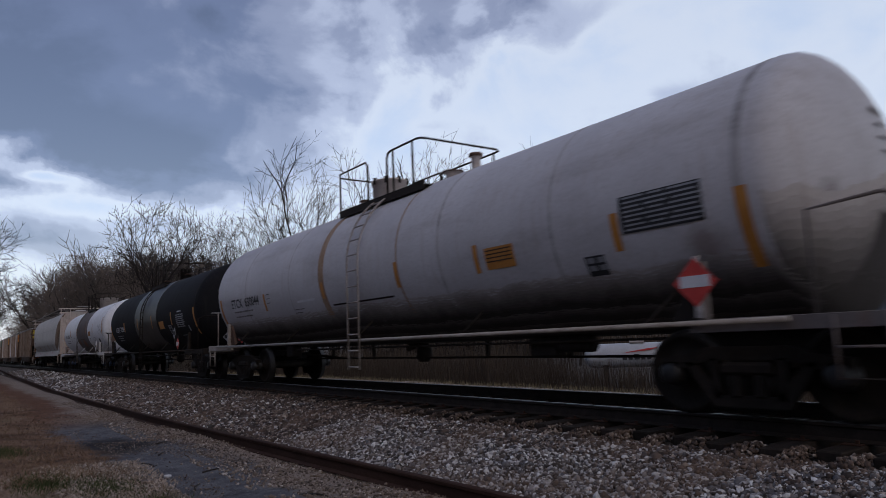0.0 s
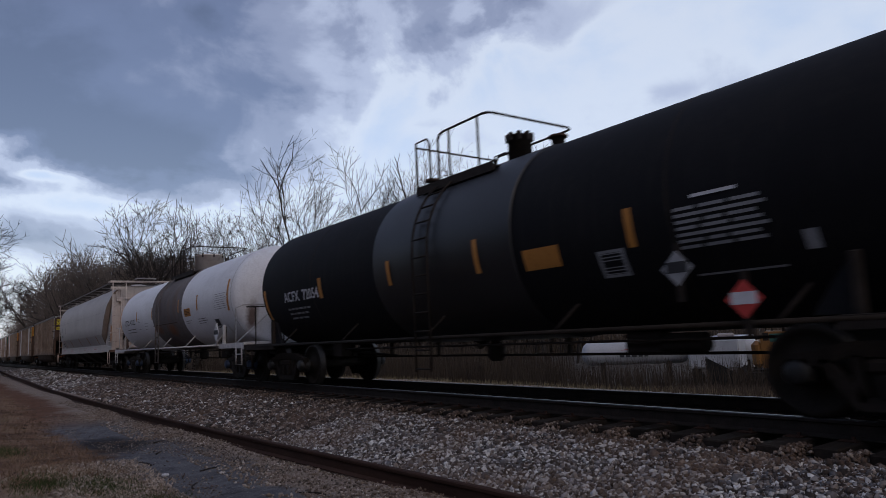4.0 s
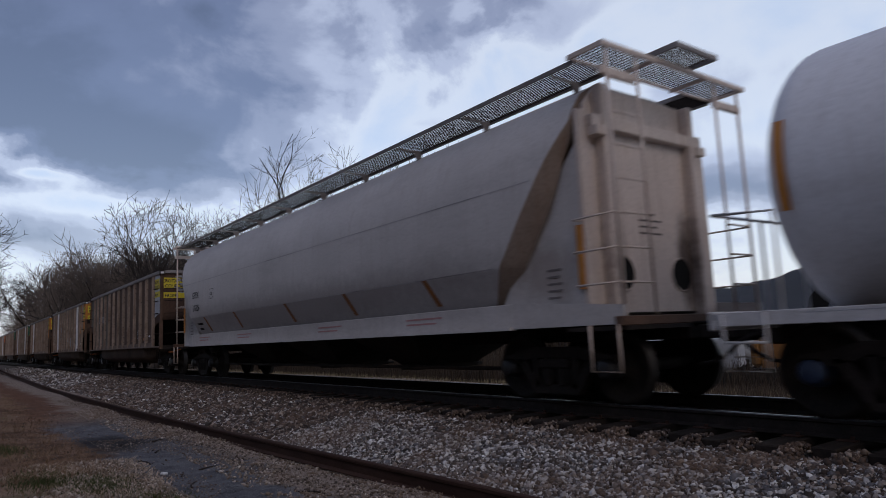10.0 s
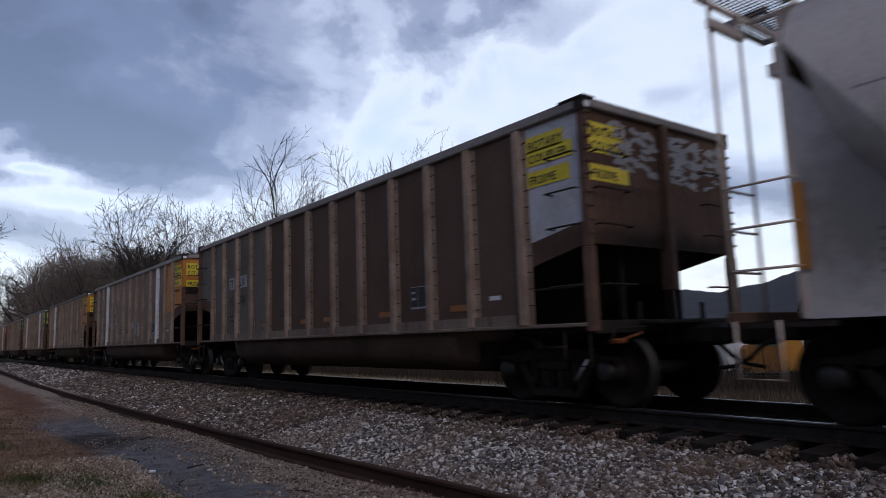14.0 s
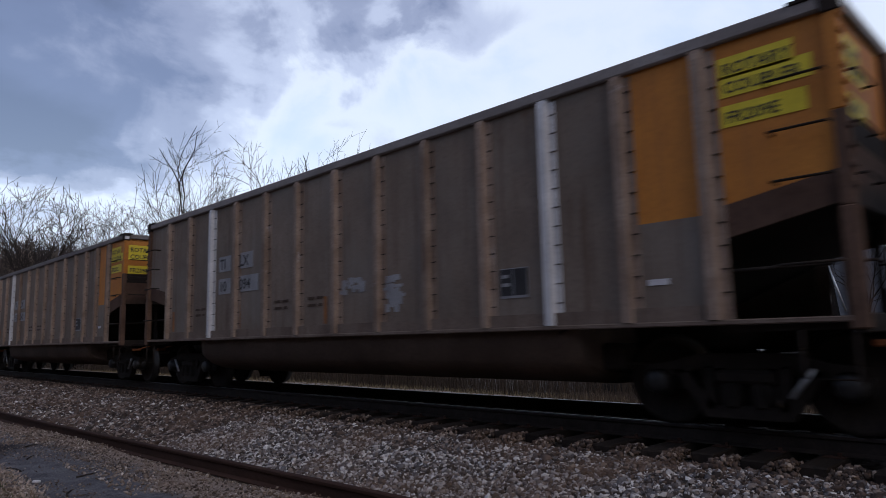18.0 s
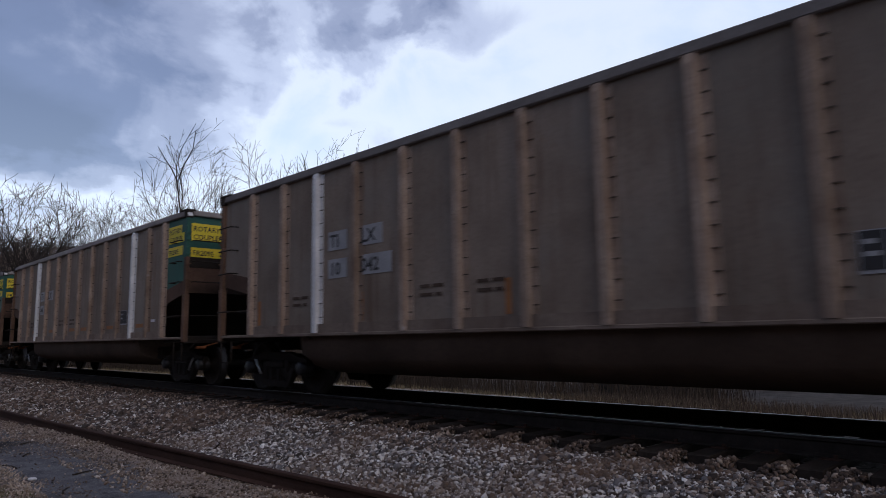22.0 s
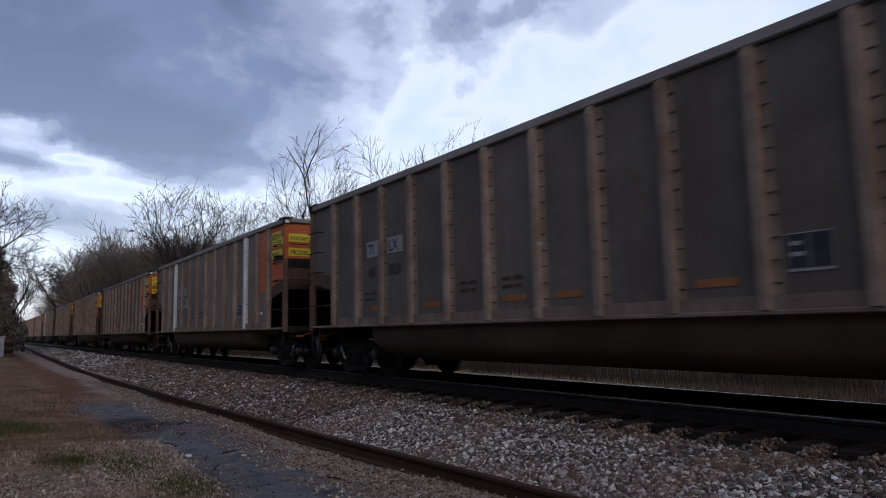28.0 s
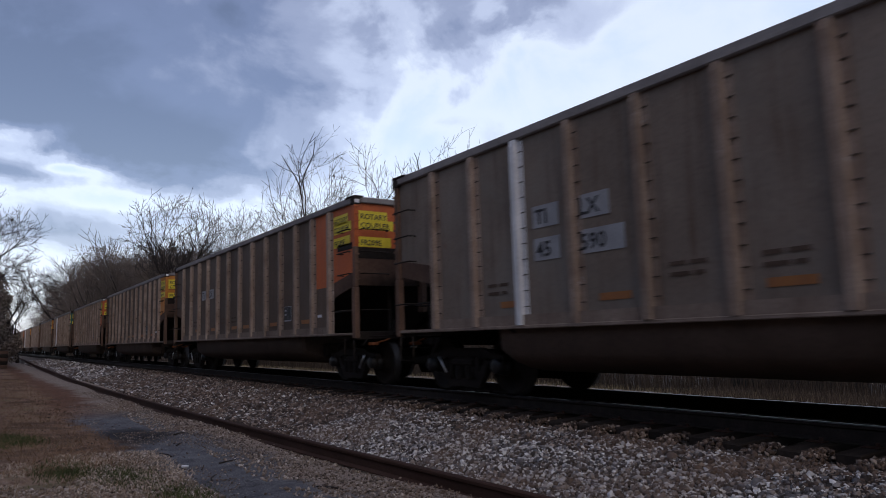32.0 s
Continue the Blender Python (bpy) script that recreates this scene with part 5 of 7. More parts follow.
def bolt_ring(x, y, z, r, k):
    b = Build()
    for i in range(k):
        a = 2 * math.pi * i / k
        b.box(x + r * math.cos(a) - 0.03, x + r * math.cos(a) + 0.03, y + r * math.sin(a) - 0.03, y + r * math.sin(a) + 0.03, z - 0.08, z + 0.06)
    return b.v, b.f


def side_ladder(car, r, c, y, steel, z_low):
    """A ladder from below the sill over the curve of the shell to the top."""
    b = Build()
    for dy in (-0.21, 0.21):
        pts = [(-r - 0.10, y + dy, z_low), (-r - 0.10, y + dy, c - 0.05)]
        pts += [(-(r + 0.10) * math.cos(radians(a)), y + dy, c + (r + 0.10) * math.sin(radians(a))) for a in range(8, 74, 6)]
        b.tube(pts, 0.02, 6)
    part("ladder", b, M[steel], car)
    for k in range(13):
        z = z_low + 0.04 + k * 0.30
        if z < c:
            x = -r - 0.10
        else:
            a = (z - c) / (r + 0.1)
            x, z = -(r + 0.10) * math.cos(a), c + (r + 0.10) * math.sin(a)
        part("rung", Build().tube([(x, y - 0.21, z), (x, y + 0.21, z)], 0.016, 5), M[steel], car)


def tank_end(car, y, d, r, c, steel, sill, braces=True):
    """Platform, steps and hand rail at one end; d points into the car."""
    x = 1.52
    part("end_platform", Build().box(-x, x, y, y + d * 0.95, sill - 0.06, sill + 0.01, 0.008).box(-x, x, y - d * 0.03, y + d * 0.05, sill - 0.16, sill + 0.03, 0.01), M[steel], car)
    rail_ = Build().tube([(-x + 0.05, y + d * 0.70, sill), (-x + 0.05, y + d * 0.70, sill + 0.95), (-x + 0.05, y + d * 0.08, sill + 1.0), (-0.1, y + d * 0.05, sill + 1.02), (x - 0.05, y + d * 0.08, sill + 1.0), (x - 0.05, y + d * 0.70, sill + 0.95), (x - 0.05, y + d * 0.70, sill)], 0.018, 6)
    part("end_hand_rail", rail_, M[steel], car)
    for px in (-0.45, 0.45):
        part("rail_post", Build().tube([(px, y + d * 0.05, sill), (px, y + d * 0.05, sill + 1.02)], 0.02, 6), M[steel], car)
    for s in (-1, 1):
        part("step", Build().tube([(s * x, y + d * 0.12, sill), (s * x, y + d * 0.12, sill - 0.55), (s * x, y + d * 0.55, sill - 0.55), (s * x, y + d * 0.55, sill)], 0.018, 6)
             .tube([(s * x, y + d * 0.12, sill - 0.28), (s * x, y + d * 0.55, sill - 0.28)], 0.014, 5), M[steel], car)
        # white post that props the shell, with a rusty gusset behind it
        post = part("saddle_post", Build().box(s * (r + 0.03), s * (r - 0.05), y + d * 1.72, y + d * 1.81, sill, c - 0.80, 0.01), M["dirt_coat_1"] if steel == "white_steel" and not braces else M[steel], car)
        part("gusset", Build().prism([(y + d * 1.81, sill + 0.02), (y + d * 2.18, sill + 0.02), (y + d * 1.98, c - 1.05), (y + d * 1.81, c - 0.84)], s * (r * 0.97), s * (r * 0.93)), M["tank_black"] if steel == "gon_dark" else M["rust_end"] if d < 0 else M["gon_dark"], post)
        part("sill_beam", Build().box(s * (x + 0.005), s * (x - 0.05), y + d * 0.06, y + d * 1.95, sill - 0.12, sill + 0.015, 0.006), M[steel], car)
        if braces:
            part("brace", Build().tube([(s * (x - 0.05), y + d * 0.70, sill), (s * 0.55, y + d * 0.06, sill + 0.98)], 0.02, 6), M[steel], car)
    part("stub_sill", Build().box(-0.26, 0.26, y - d * 0.1, y + d * 2.6, sill - 0.34, sill - 0.06, 0.02), M["gon_dark"], car)


def placard(car, x, y, z, mat, stand):
    k = 0.25 if stand == "white_steel" else 0.19
    p = part("placard", Build().prism([(y - k, z), (y, z - k), (y + k, z), (y, z + k)], x - 0.012, x), M[mat], car, "diamond-shaped hazard placard")
    part("placard_holder", Build().box(x, x + 0.02, y - 0.05, y + 0.03, z - 0.36, z + 0.27), M["pale_ring"] if stand == "white_steel" else M[stand], p)
    part("placard_band", Build().box(x - 0.016, x - 0.012, y - 0.68 * k, y + 0.68 * k, z - 0.05, z + 0.07), M["white_ink"] if mat == "red_placard" else M["black_ink"], p)


def tank_car(label, r, c, length, seam0, spec):
    """Leading shell end at y = 0."""
    car = thing("tank_car", label, "tank car", "train wagons")
    shell_mat, steel = M[spec["shell"]], spec["steel"]
    sill = spec["sill"]
    part("tank_shell", tank_shell(r, c, 0.0, length + spec.get("longer", 0.0), spec.get("head", 0.62)), shell_mat, car)
    for y, w, mat in spec.get("rings", ()):
        part("shell_seam", sleeve(r, c, y - w / 2, y + w / 2, 0.004), M[mat], car)
    for y0, y1, mat, lift in spec.get("bands", ()):
        part("shell_band", sleeve(r, c, y0, y1, lift), M[mat], car)
    for y0, w, a0, a1 in spec.get("stripes", ()):
        part("reflector", tank_patch(r, c, y0, y0 - w, a0, a1, 0.009), M["reflector"], car, "amber reflective stripe")
    for y0, w, a0, a1, mat in spec.get("patches", ()):
        part("shell_marking", tank_patch(r, c, y0, y0 - w, a0, a1, 0.008), M[mat], car)
    for text, size, y, a, mat in spec.get("marks", ()):
        for word in text.split():
            me = letters(word, size, tank_point(r, c, y, a, 0.010))
            sign("mark", me, M[mat], car, "stencilled reporting mark")
            y = min(v.co.y for v in me.vertices) - 0.55 * size
    for rows, widths, h, gap, y, a, mat in spec.get("stencils", ()):
        part("stencil", bars(rows, widths, h, gap, tank_point(r, c, y, a, 0.012)), M[mat], car)
    tank_top(car, r, c, spec["top"], spec.get("top_steel", "dark_steel"), spec["dome"])
    side_ladder(car, r, c, spec["ladder_y"], spec.get("ladder", steel), sill - 0.55)
    tank_end(car, -0.55, 1, r, c, spec.get("front_steel", steel), sill, spec.get("braces", False))
    tank_end(car, length + 0.55, -1, r, c, steel, sill, False)
    # long side rail above the sill, and pipes below
    part("side_rail", Build().tube([(-r - 0.06, 0.35, sill - 0.02), (-r - 0.06, length - 0.35, sill - 0.02)], 0.027, 8), M[steel], car)
    part("side_rail", Build().tube([(r + 0.06, 0.35, sill - 0.02), (r + 0.06, length - 0.35, sill - 0.02)], 0.027, 8), M[steel], car)
    for k in range(5):
        y = 1.9 + k * (length - 3.8) / 4
        part("rail_bracket", Build().tube([(-r - 0.06, y, sill - 0.02), (-r * 0.86, y - 0.22, sill + 0.32)], 0.02, 6), M["gon_dark" if steel == "old_steel" else steel], car)
    part("brake_pipe", Build().tube([(-0.5, 2.0, sill - 0.18), (-0.5, length - 2.0, sill - 0.18)], 0.02, 6), M["gon_dark"], car)
    vy, drop = spec.get("valve", (length * 0.5, 0.0))
    part("bottom_valve", Build().revolve([(c - r - 0.38 - drop, 0.10), (c - r - 0.30 - drop, 0.16), (c - r - 0.12 - drop, 0.16), (c - r - 0.06 - drop, 0.10), (c - r - 0.02, 0.10), (c - r + 0.06, 0.22)], (0, vy, 0), 16, "z").tube([(-0.30, vy + 0.1, c - r - 0.12 - drop), (0.0, vy + 0.25, c - r - 0.05 - drop), (0.1, vy + 0.7, c - r - drop)], 0.05, 6), M["gon_dark"], car)
    part("brake_cylinder", Build().tube([(-0.35, length * 0.22, sill - 0.22), (-0.35, length * 0.22 + 0.6, sill - 0.22)], 0.12, 12), M["gon_dark"], car)
    part("air_tank", Build().box(-0.6, -0.35, length * 0.80, length * 0.80 + 0.4, sill - 0.35, sill - 0.02, 0.02), M["gon_dark"], car)
    # Lower coats are darker, so shade is painted along with the dirt.
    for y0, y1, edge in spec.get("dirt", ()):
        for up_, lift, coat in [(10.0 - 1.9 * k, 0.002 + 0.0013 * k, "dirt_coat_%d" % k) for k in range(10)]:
            part("road_dirt", head_dirt_shade(r, c, -0.15 - 0.11 * k_of(coat), lift), M[coat], car, "sooty road dirt and painted shade on the tank head")
            part("road_dirt", road_dirt(r, c, y0, y1, edge + up_, lift), M[coat], car, "sooty road dirt caked on the belly, with shade painted in")
    part("brake_rod", Build().tube([(0.0, 2.3, 0.60), (0.0, length - 2.3, 0.60)], 0.022, 6), M["gon_dark"], car)
    for k in range(7):
        y = 2.5 + k * (length - 5.0) / 6
        part("hanger", Build().box(-0.03, 0.03, y - 0.03, y + 0.03, 0.58, c - r + 0.1), M["gon_dark"], car)
    part("equaliser", Build().box(-0.40, -0.15, length * 0.26, length * 0.26 + 0.6, 0.60, 0.90, 0.04), M["gon_dark"], car)
    part("brake_lever", Build().tube([(-0.1, length * 0.70, 0.61), (-0.1, length * 0.84, 0.74)], 0.03, 6), M["gon_dark"], car)
    for px, py, pz, mat, stand in spec.get("placards", ()):
        placard(car, px, py, pz, mat, stand)
    for y, rad in spec.get("end_marks", ()):
        b = Build()
        for k in range(4):
            z = c + 0.72 - 0.15 * k
            head_y = lambda xx, zz: 0.62 - 0.62 * math.sqrt(max(0.0, 1 - (xx * xx + (zz - c) ** 2) / (r * r))) - 0.012
            w = 0.40 if k == 0 else 0.26
            x0 = 0.05
            b.add([(x0 + w * i / 4, head_y(x0 + w * i / 4, zz), zz) for zz in (z, z + (0.07 if k == 0 else 0.028)) for i in range(5)], [(i, i + 1, i + 6, i + 5) for i in range(4)])
        part("head_stencil", b, M[rad], car)
    if spec.get("head_mark"):
        dip = lambda xx, zz: 0.62 - 0.62 * math.sqrt(max(0.0, 1 - (xx * xx + (zz - c) ** 2) / (r * r))) - 0.012
        text, x0, z0, size = spec["head_mark"]
        for word in text.split():
            me = letters(word, size, lambda u, v: (x0 + u, dip(x0 + u, z0 + v), z0 + v))
            sign("head_lettering", me, M["plate_pale"], car, "small stencilled reporting mark")
            x0 = max(v.co.x for v in me.vertices) + 0.4 * size
    for px, pz, mat in spec.get("head_placards", ()):
        yy = 0.62 - 0.62 * math.sqrt(max(0.0, 1 - (px * px + (pz - c) ** 2) / (r * r))) - 0.10
        pl = part("head_placard", Build().prism([(px - 0.18, pz), (px, pz - 0.18), (px + 0.18, pz), (px, pz + 0.18)], yy, yy + 0.012, "y"), M[mat], car, "diamond-shaped hazard placard")
        part("placard_band", Build().box(px - 0.12, px + 0.12, yy - 0.004, yy, pz - 0.05, pz + 0.06), M["white_ink"] if mat == "red_placard" else M["black_ink"], pl)
    truck(car, 1.1, spec["cap"])
    truck(car, length - 1.05, spec["cap"])
    draft_gear(car, -1.0, length + 1.0)
    return car


# ---- covered hopper ----
def hopper_half(z):
    """Half width of the curved body at a height."""
    table = [(1.30, 1.30), (1.82, 1.565), (1.86, 1.58), (2.5, 1.60), (3.1, 1.575), (3.5, 1.47), (3.8, 1.33), (4.0, 1.16), (4.15, 0.92), (4.20, 0.0)]
    return lerp_table(table, z)


def hopper_car():
    L = 18.65
    car = thing("covered_hopper", "curved pale grey covered hopper with dusty cream ends", "hopper car", "train wagons")
    zs = [1.30, 1.82, 1.86, 2.2, 2.5, 2.9, 3.15, 3.4, 3.6, 3.75, 3.9, 4.0, 4.08, 4.15]

    def edge(z):
        """How far in from the end the curved side starts at a height."""
        return 0.72 + max(0.0, (3.6 - z)) * 0.74

    def side(s):
        b = Build()
        k = 9
        vs, fs = [], []
        for z in zs:
            for i in range(k):
                a, e = edge(z), L - edge(z)
                vs.append((s * hopper_half(z), a + (e - a) * i / (k - 1), z))
        for j in range(len(zs) - 1):
            for i in range(k - 1):
                fs.append((j * k + i, j * k + i + 1, (j + 1) * k + i + 1, (j + 1) * k + i))
        b.add(vs, fs, True)
        return b
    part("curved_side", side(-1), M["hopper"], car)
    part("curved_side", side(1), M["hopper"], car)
    part("roof", Build().prism([(-0.93, 4.14), (-0.5, 4.19), (0.5, 4.19), (0.93, 4.14)], edge(4.1), L - edge(4.1), "y"), M["hopper"], car)
    for s in (-1, 1):
        part("side_sill", Build().box(s * 1.50, s * 1.44, 1.9, L - 1.9, 1.0, 1.34, 0.008).box(s * 1.55, s * 1.44, 1.9, L - 1.9, 0.985, 1.03), M["hopper"], car)
        part("sill_end", Build().prism([(0.02, 1.0), (1.9, 1.0), (1.9, 1.34), (1.2, 1.30), (0.02, 1.22)], s * 1.50, s * 1.44), M["hopper"], car)
        part("seam", side_seam(s, 2.92, L, edge), M["pale_ring"], car)
        part("seam", side_seam(s, 1.84, L, edge), M["pale_ring"], car)
    for d, y in ((1, 0.0), (-1, L)):
        # slope sheet closing the body, end wall, corner posts
        b = Build()
        vs = []
        for z in zs:
            h = hopper_half(z)
            vs += [(-h, y + d * edge(z), z), (h, y + d * edge(z), z)]
        b.add(vs, [(2 * i, 2 * i + 1, 2 * i + 3, 2 * i + 2) for i in range(len(zs) - 1)], True)
        part("slope_sheet", b, M["hopper_tan"], car)
        b = Build()
        vs = []
        for z in zs:
            h = hopper_half(z)
            wide = 0.06 + 0.30 * smooth(3.55, 2.5, z) - 0.10 * smooth(2.0, 1.4, z)
            for xx, off in ((h, 0.0), (h - 0.05, -0.45 * wide), (h - 0.19, -wide)):
                vs.append((-xx, y + d * (edge(z) + off), z))
        part("slope_lip", b.add(vs, [(3 * i + j, 3 * i + j + 1, 3 * i + j + 4, 3 * i + j + 3) for i in range(9) for j in (0, 1)], True), M["hopper_tan" if d > 0 else "hopper"], car)
        for s in (-1, 1):
            part("end_side_plate", Build().prism([(y + d * 0.66, 1.0), (y + d * 2.3, 1.0), (y + d * 2.2, 1.35), (y + d * 1.3, 2.62), (y + d * 0.66, 3.35)], s * 1.36, s * 1.32), M["hopper"], car)
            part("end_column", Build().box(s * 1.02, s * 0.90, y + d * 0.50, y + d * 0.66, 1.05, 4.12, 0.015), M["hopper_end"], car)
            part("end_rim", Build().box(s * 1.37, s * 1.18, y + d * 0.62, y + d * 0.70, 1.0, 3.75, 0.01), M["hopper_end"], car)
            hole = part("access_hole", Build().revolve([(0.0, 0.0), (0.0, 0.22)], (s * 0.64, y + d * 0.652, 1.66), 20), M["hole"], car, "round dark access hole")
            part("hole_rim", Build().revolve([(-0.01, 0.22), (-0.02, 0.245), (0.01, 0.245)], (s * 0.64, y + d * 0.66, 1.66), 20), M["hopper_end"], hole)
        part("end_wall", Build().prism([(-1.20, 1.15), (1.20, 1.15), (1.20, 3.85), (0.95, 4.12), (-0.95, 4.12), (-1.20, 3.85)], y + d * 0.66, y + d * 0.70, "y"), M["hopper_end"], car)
        part("end_beam", Build().box(-1.2, 1.2, y + d * 0.52, y + d * 0.66, 3.52, 3.68, 0.01).box(-1.2, -1.0, y + d * 0.46, y + d * 0.66, 3.40, 3.52).box(1.0, 1.2, y + d * 0.46, y + d * 0.66, 3.40, 3.52), M["hopper_end"], car)
        part("end_sill", Build().box(-1.56, 1.56, y, y + d * 0.12, 0.98, 1.09, 0.01), M["gon_post"], car)
        part("platform", Build().box(-1.5, 1.5, y, y + d * 0.9, 0.93, 0.98), M["gon_dark"], car)
        # corner ladders and cage bars
        for s in (-1, 1):
            part("ladder", ladder_on_end(y, d, s), M["hopper_end"], car)
            part("step", Build().tube([(s * 1.55, y + d * 0.08, 1.0), (s * 1.55, y + d * 0.08, 0.46), (s * 1.55, y + d * 0.50, 0.46), (s * 1.55, y + d * 0.50, 1.0)], 0.018, 6), M["hopper_end"], car)
            for z in (1.48, 1.89, 2.30):
                part("grab_iron", Build().tube([(s * 1.37, y + d * 0.68, z), (s * 1.50, y + d * 0.70, z), (s * 1.50, y + d * 0.06, z), (s * 0.87, y + d * 0.04, z)], 0.014, 5), M["hopper_end"], car)
        part("crossover_frame", Build().box(-1.55, 1.55, y + d * 0.52, y + d * 0.55, 4.31, 4.35).box(-1.57, -1.54, y, y + d * 0.55, 4.30, 4.36).box(1.54, 1.57, y, y + d * 0.55, 4.30, 4.36).box(-0.6, -0.57, y, y + d * 0.55, 4.28, 4.32).box(0.57, 0.6, y, y + d * 0.55, 4.28, 4.32)
             .box(-1.58, 1.58, y - d * 0.03, y + d * 0.01, 4.29, 4.36, 0.005), M["hopper_end"], car)
        board = part("center_board", Build().box(-0.48, -0.45, y - d * 0.30, y + d * 0.18, 4.41, 4.48).box(0.38, 0.41, y - d * 0.30, y + d * 0.18, 4.41, 4.48).box(-0.48, 0.41, y - d * 0.32, y - d * 0.29, 4.41, 4.48), M["gon_chord"], car, "grated board that juts over the coupler")
        bars_ = Build()
        for k in range(10):
            bars_.box(-0.45, 0.38, y + d * (-0.27 + 0.045 * k), y + d * (-0.266 + 0.045 * k), 4.44, 4.465)
        part("board_slats", bars_, M["gon_dark"], board)
        part("cage_beam", Build().box(-1.54, -0.9, y + d * 0.05, y + d * 0.11, 3.98, 4.08), M["hopper_end"], car)
        part("cage_beam", Build().box(0.9, 1.54, y + d * 0.05, y + d * 0.11, 3.98, 4.08), M["hopper_end"], car)
        slats = Build()
        for k in range(9):
            slats.box(-1.53, 1.53, y + d * (0.06 + 0.05 * k), y + d * (0.064 + 0.05 * k), 4.325, 4.345)
        for k in range(44):
            xx = -1.50 + 3.0 * k / 43
            slats.box(xx - 0.002, xx + 0.002, y + d * 0.03, y + d * 0.53, 4.33, 4.338)
        part("board_slats", slats, M["gon_dark"], car)
        part("end_stencil", bars(4, [[0.36], [0.5], [0.40], [0.5]], 0.028, 0.06, lambda u, v: (-0.24 + u, y + d * 0.656, 2.46 + v)), M["tank_band"], car)
        part("stencil", bars(5, [[0.26], [0.22], [0.26]], 0.03, 0.06, lambda u, v: (-1.366, y + d * (1.32 - u * d), 1.72 + v)), M["tank_band"], car)
        part("reflector", Build().box(-1.40, -1.375, y + d * 0.66, y + d * 0.75, 1.45, 2.25), M["reflector"], car)
        truck(car, y + d * 1.6, "cap_dark")
    draft_gear(car, -0.35, L + 0.35)
    # roof walkways: two long grated boards on brackets, open between the bars
    for s in (-1, 1):
        x0, x1 = s * 0.84, s * 1.50
        for x in (x0, x1):
            part("walkway_edge", Build().box(x - 0.012, x + 0.012, 0.5, L - 0.5, 4.25, 4.31), M["gon_chord"], car)
        g = Build()
        for k in range(15):
            x = x0 + (x1 - x0) * (k + 0.5) / 15
            g.box(x - 0.002, x + 0.002, 0.5, L - 0.5, 4.278, 4.294)
        for k in range(118):
            y = 0.55 + (L - 1.1) * k / 117
            g.box(min(x0, x1), max(x0, x1), y - 0.0025, y + 0.0025, 4.28, 4.29)
        tagged(part("walkway_grating", g, M["gon_dark"], car), kind="stuff")
        for k in range(10):
            y = 0.9 + (L - 1.8) * k / 9
            part("walkway_bracket", Build().prism([(s * 0.95, 4.10), (s * 1.03, 4.05), (s * 1.12, 4.21), (s * 1.49, 4.22), (s * 1.49, 4.25), (s * 0.95, 4.25)], y - 0.012, y + 0.012, "y"), M["gon_chord"], car)
    for k in range(10):
        part("roof_hatch", Build().revolve([(4.18, 0.36), (4.26, 0.36), (4.30, 0.28), (4.31, 0.0)], (0, 1.6 + k * 1.72, 0), 18, "z"), M["hopper"], car)
    # discharge hoppers under the sill
    for k in range(3):
        y = 8.95 + 3.3 * (k - 1)
        part("discharge_chute", Build().add([(-1.38, y - 1.12, 1.02), (1.38, y - 1.12, 1.02), (1.38, y + 1.12, 1.02), (-1.38, y + 1.12, 1.02), (-0.62, y - 0.36, 0.44), (0.62, y - 0.36, 0.44), (0.62, y + 0.36, 0.44), (-0.62, y + 0.36, 0.44)],
                                            [(0, 1, 5, 4), (1, 2, 6, 5), (2, 3, 7, 6), (3, 0, 4, 7), (4, 5, 6, 7)]), M["gon_dark"], car)
        part("outlet_gate", Build().box(-0.72, 0.72, y - 0.30, y + 0.30, 0.36, 0.45, 0.02).tube([(-0.95, y - 0.1, 0.40), (0.95, y - 0.1, 0.40)], 0.03, 8), M["gon_dark"], car)
    part("center_sill", Build().box(-0.25, 0.25, 0.0, L, 0.78, 1.02, 0.02), M["gon_dark"], car)
    part("brake_pipe", Build().tube([(-0.78, 2.9, 0.42), (-0.78, L - 2.9, 0.42)], 0.035, 6), M["gon_dark"], car)
    # markings
    def on_side(u0, z0, lift=0.012):
        return lambda u, v: (-hopper_half(z0 + v) - lift, u0 - u, z0 + v)
    sign("mark", letters("GPFX", 0.27, on_side(16.32, 2.44)), M["black_ink"], car, "black reporting mark")
    sign("mark", letters("11026", 0.27, on_side(16.30, 2.05)), M["black_ink"], car, "black reporting mark")
    fr = Build()
    for a, b_, c_, d_ in ((0, 0.32, 0, 0.012), (0, 0.32, 0.27, 0.282), (0, 0.012, 0, 0.282), (0.308, 0.32, 0, 0.282), (0.12, 0.2, 0.09, 0.19)):
        p = on_side(14.62, 2.33)
        fr.add([p(a, c_), p(b_, c_), p(b_, d_), p(a, d_)], [(0, 1, 2, 3)])
    part("stencil_frame", fr, M["gon_dark"], car)
    part("stencil", bars(2, [[0.5], [0.34]], 0.06, 0.09, on_side(16.1, 1.62)), M["gon_dark"], car)
    for y in (3.9, 6.6, 9.4, 12.75, 15.3):
        p = lambda u, v: (-hopper_half(1.42 + v) - 0.012, y - u - 0.14 * (1 - v / 0.42), 1.42 + v)
        part("reflector", Build().add([p(0, 0.0), p(0.13, 0.0), p(0.13, 0.42), p(0, 0.42)], [(0, 1, 2, 3)]), M["faded_stripe"], car, "slanting faded amber stripe")
    for y in (12.6, 15.9, 4.5, 7.8):
        part("stencil", bars(2, [[1.0], [0.85]], 0.028, 0.05, lambda u, v: (-1.506, y - u, 1.22 + v)), M["faded_red"], car)
    return car


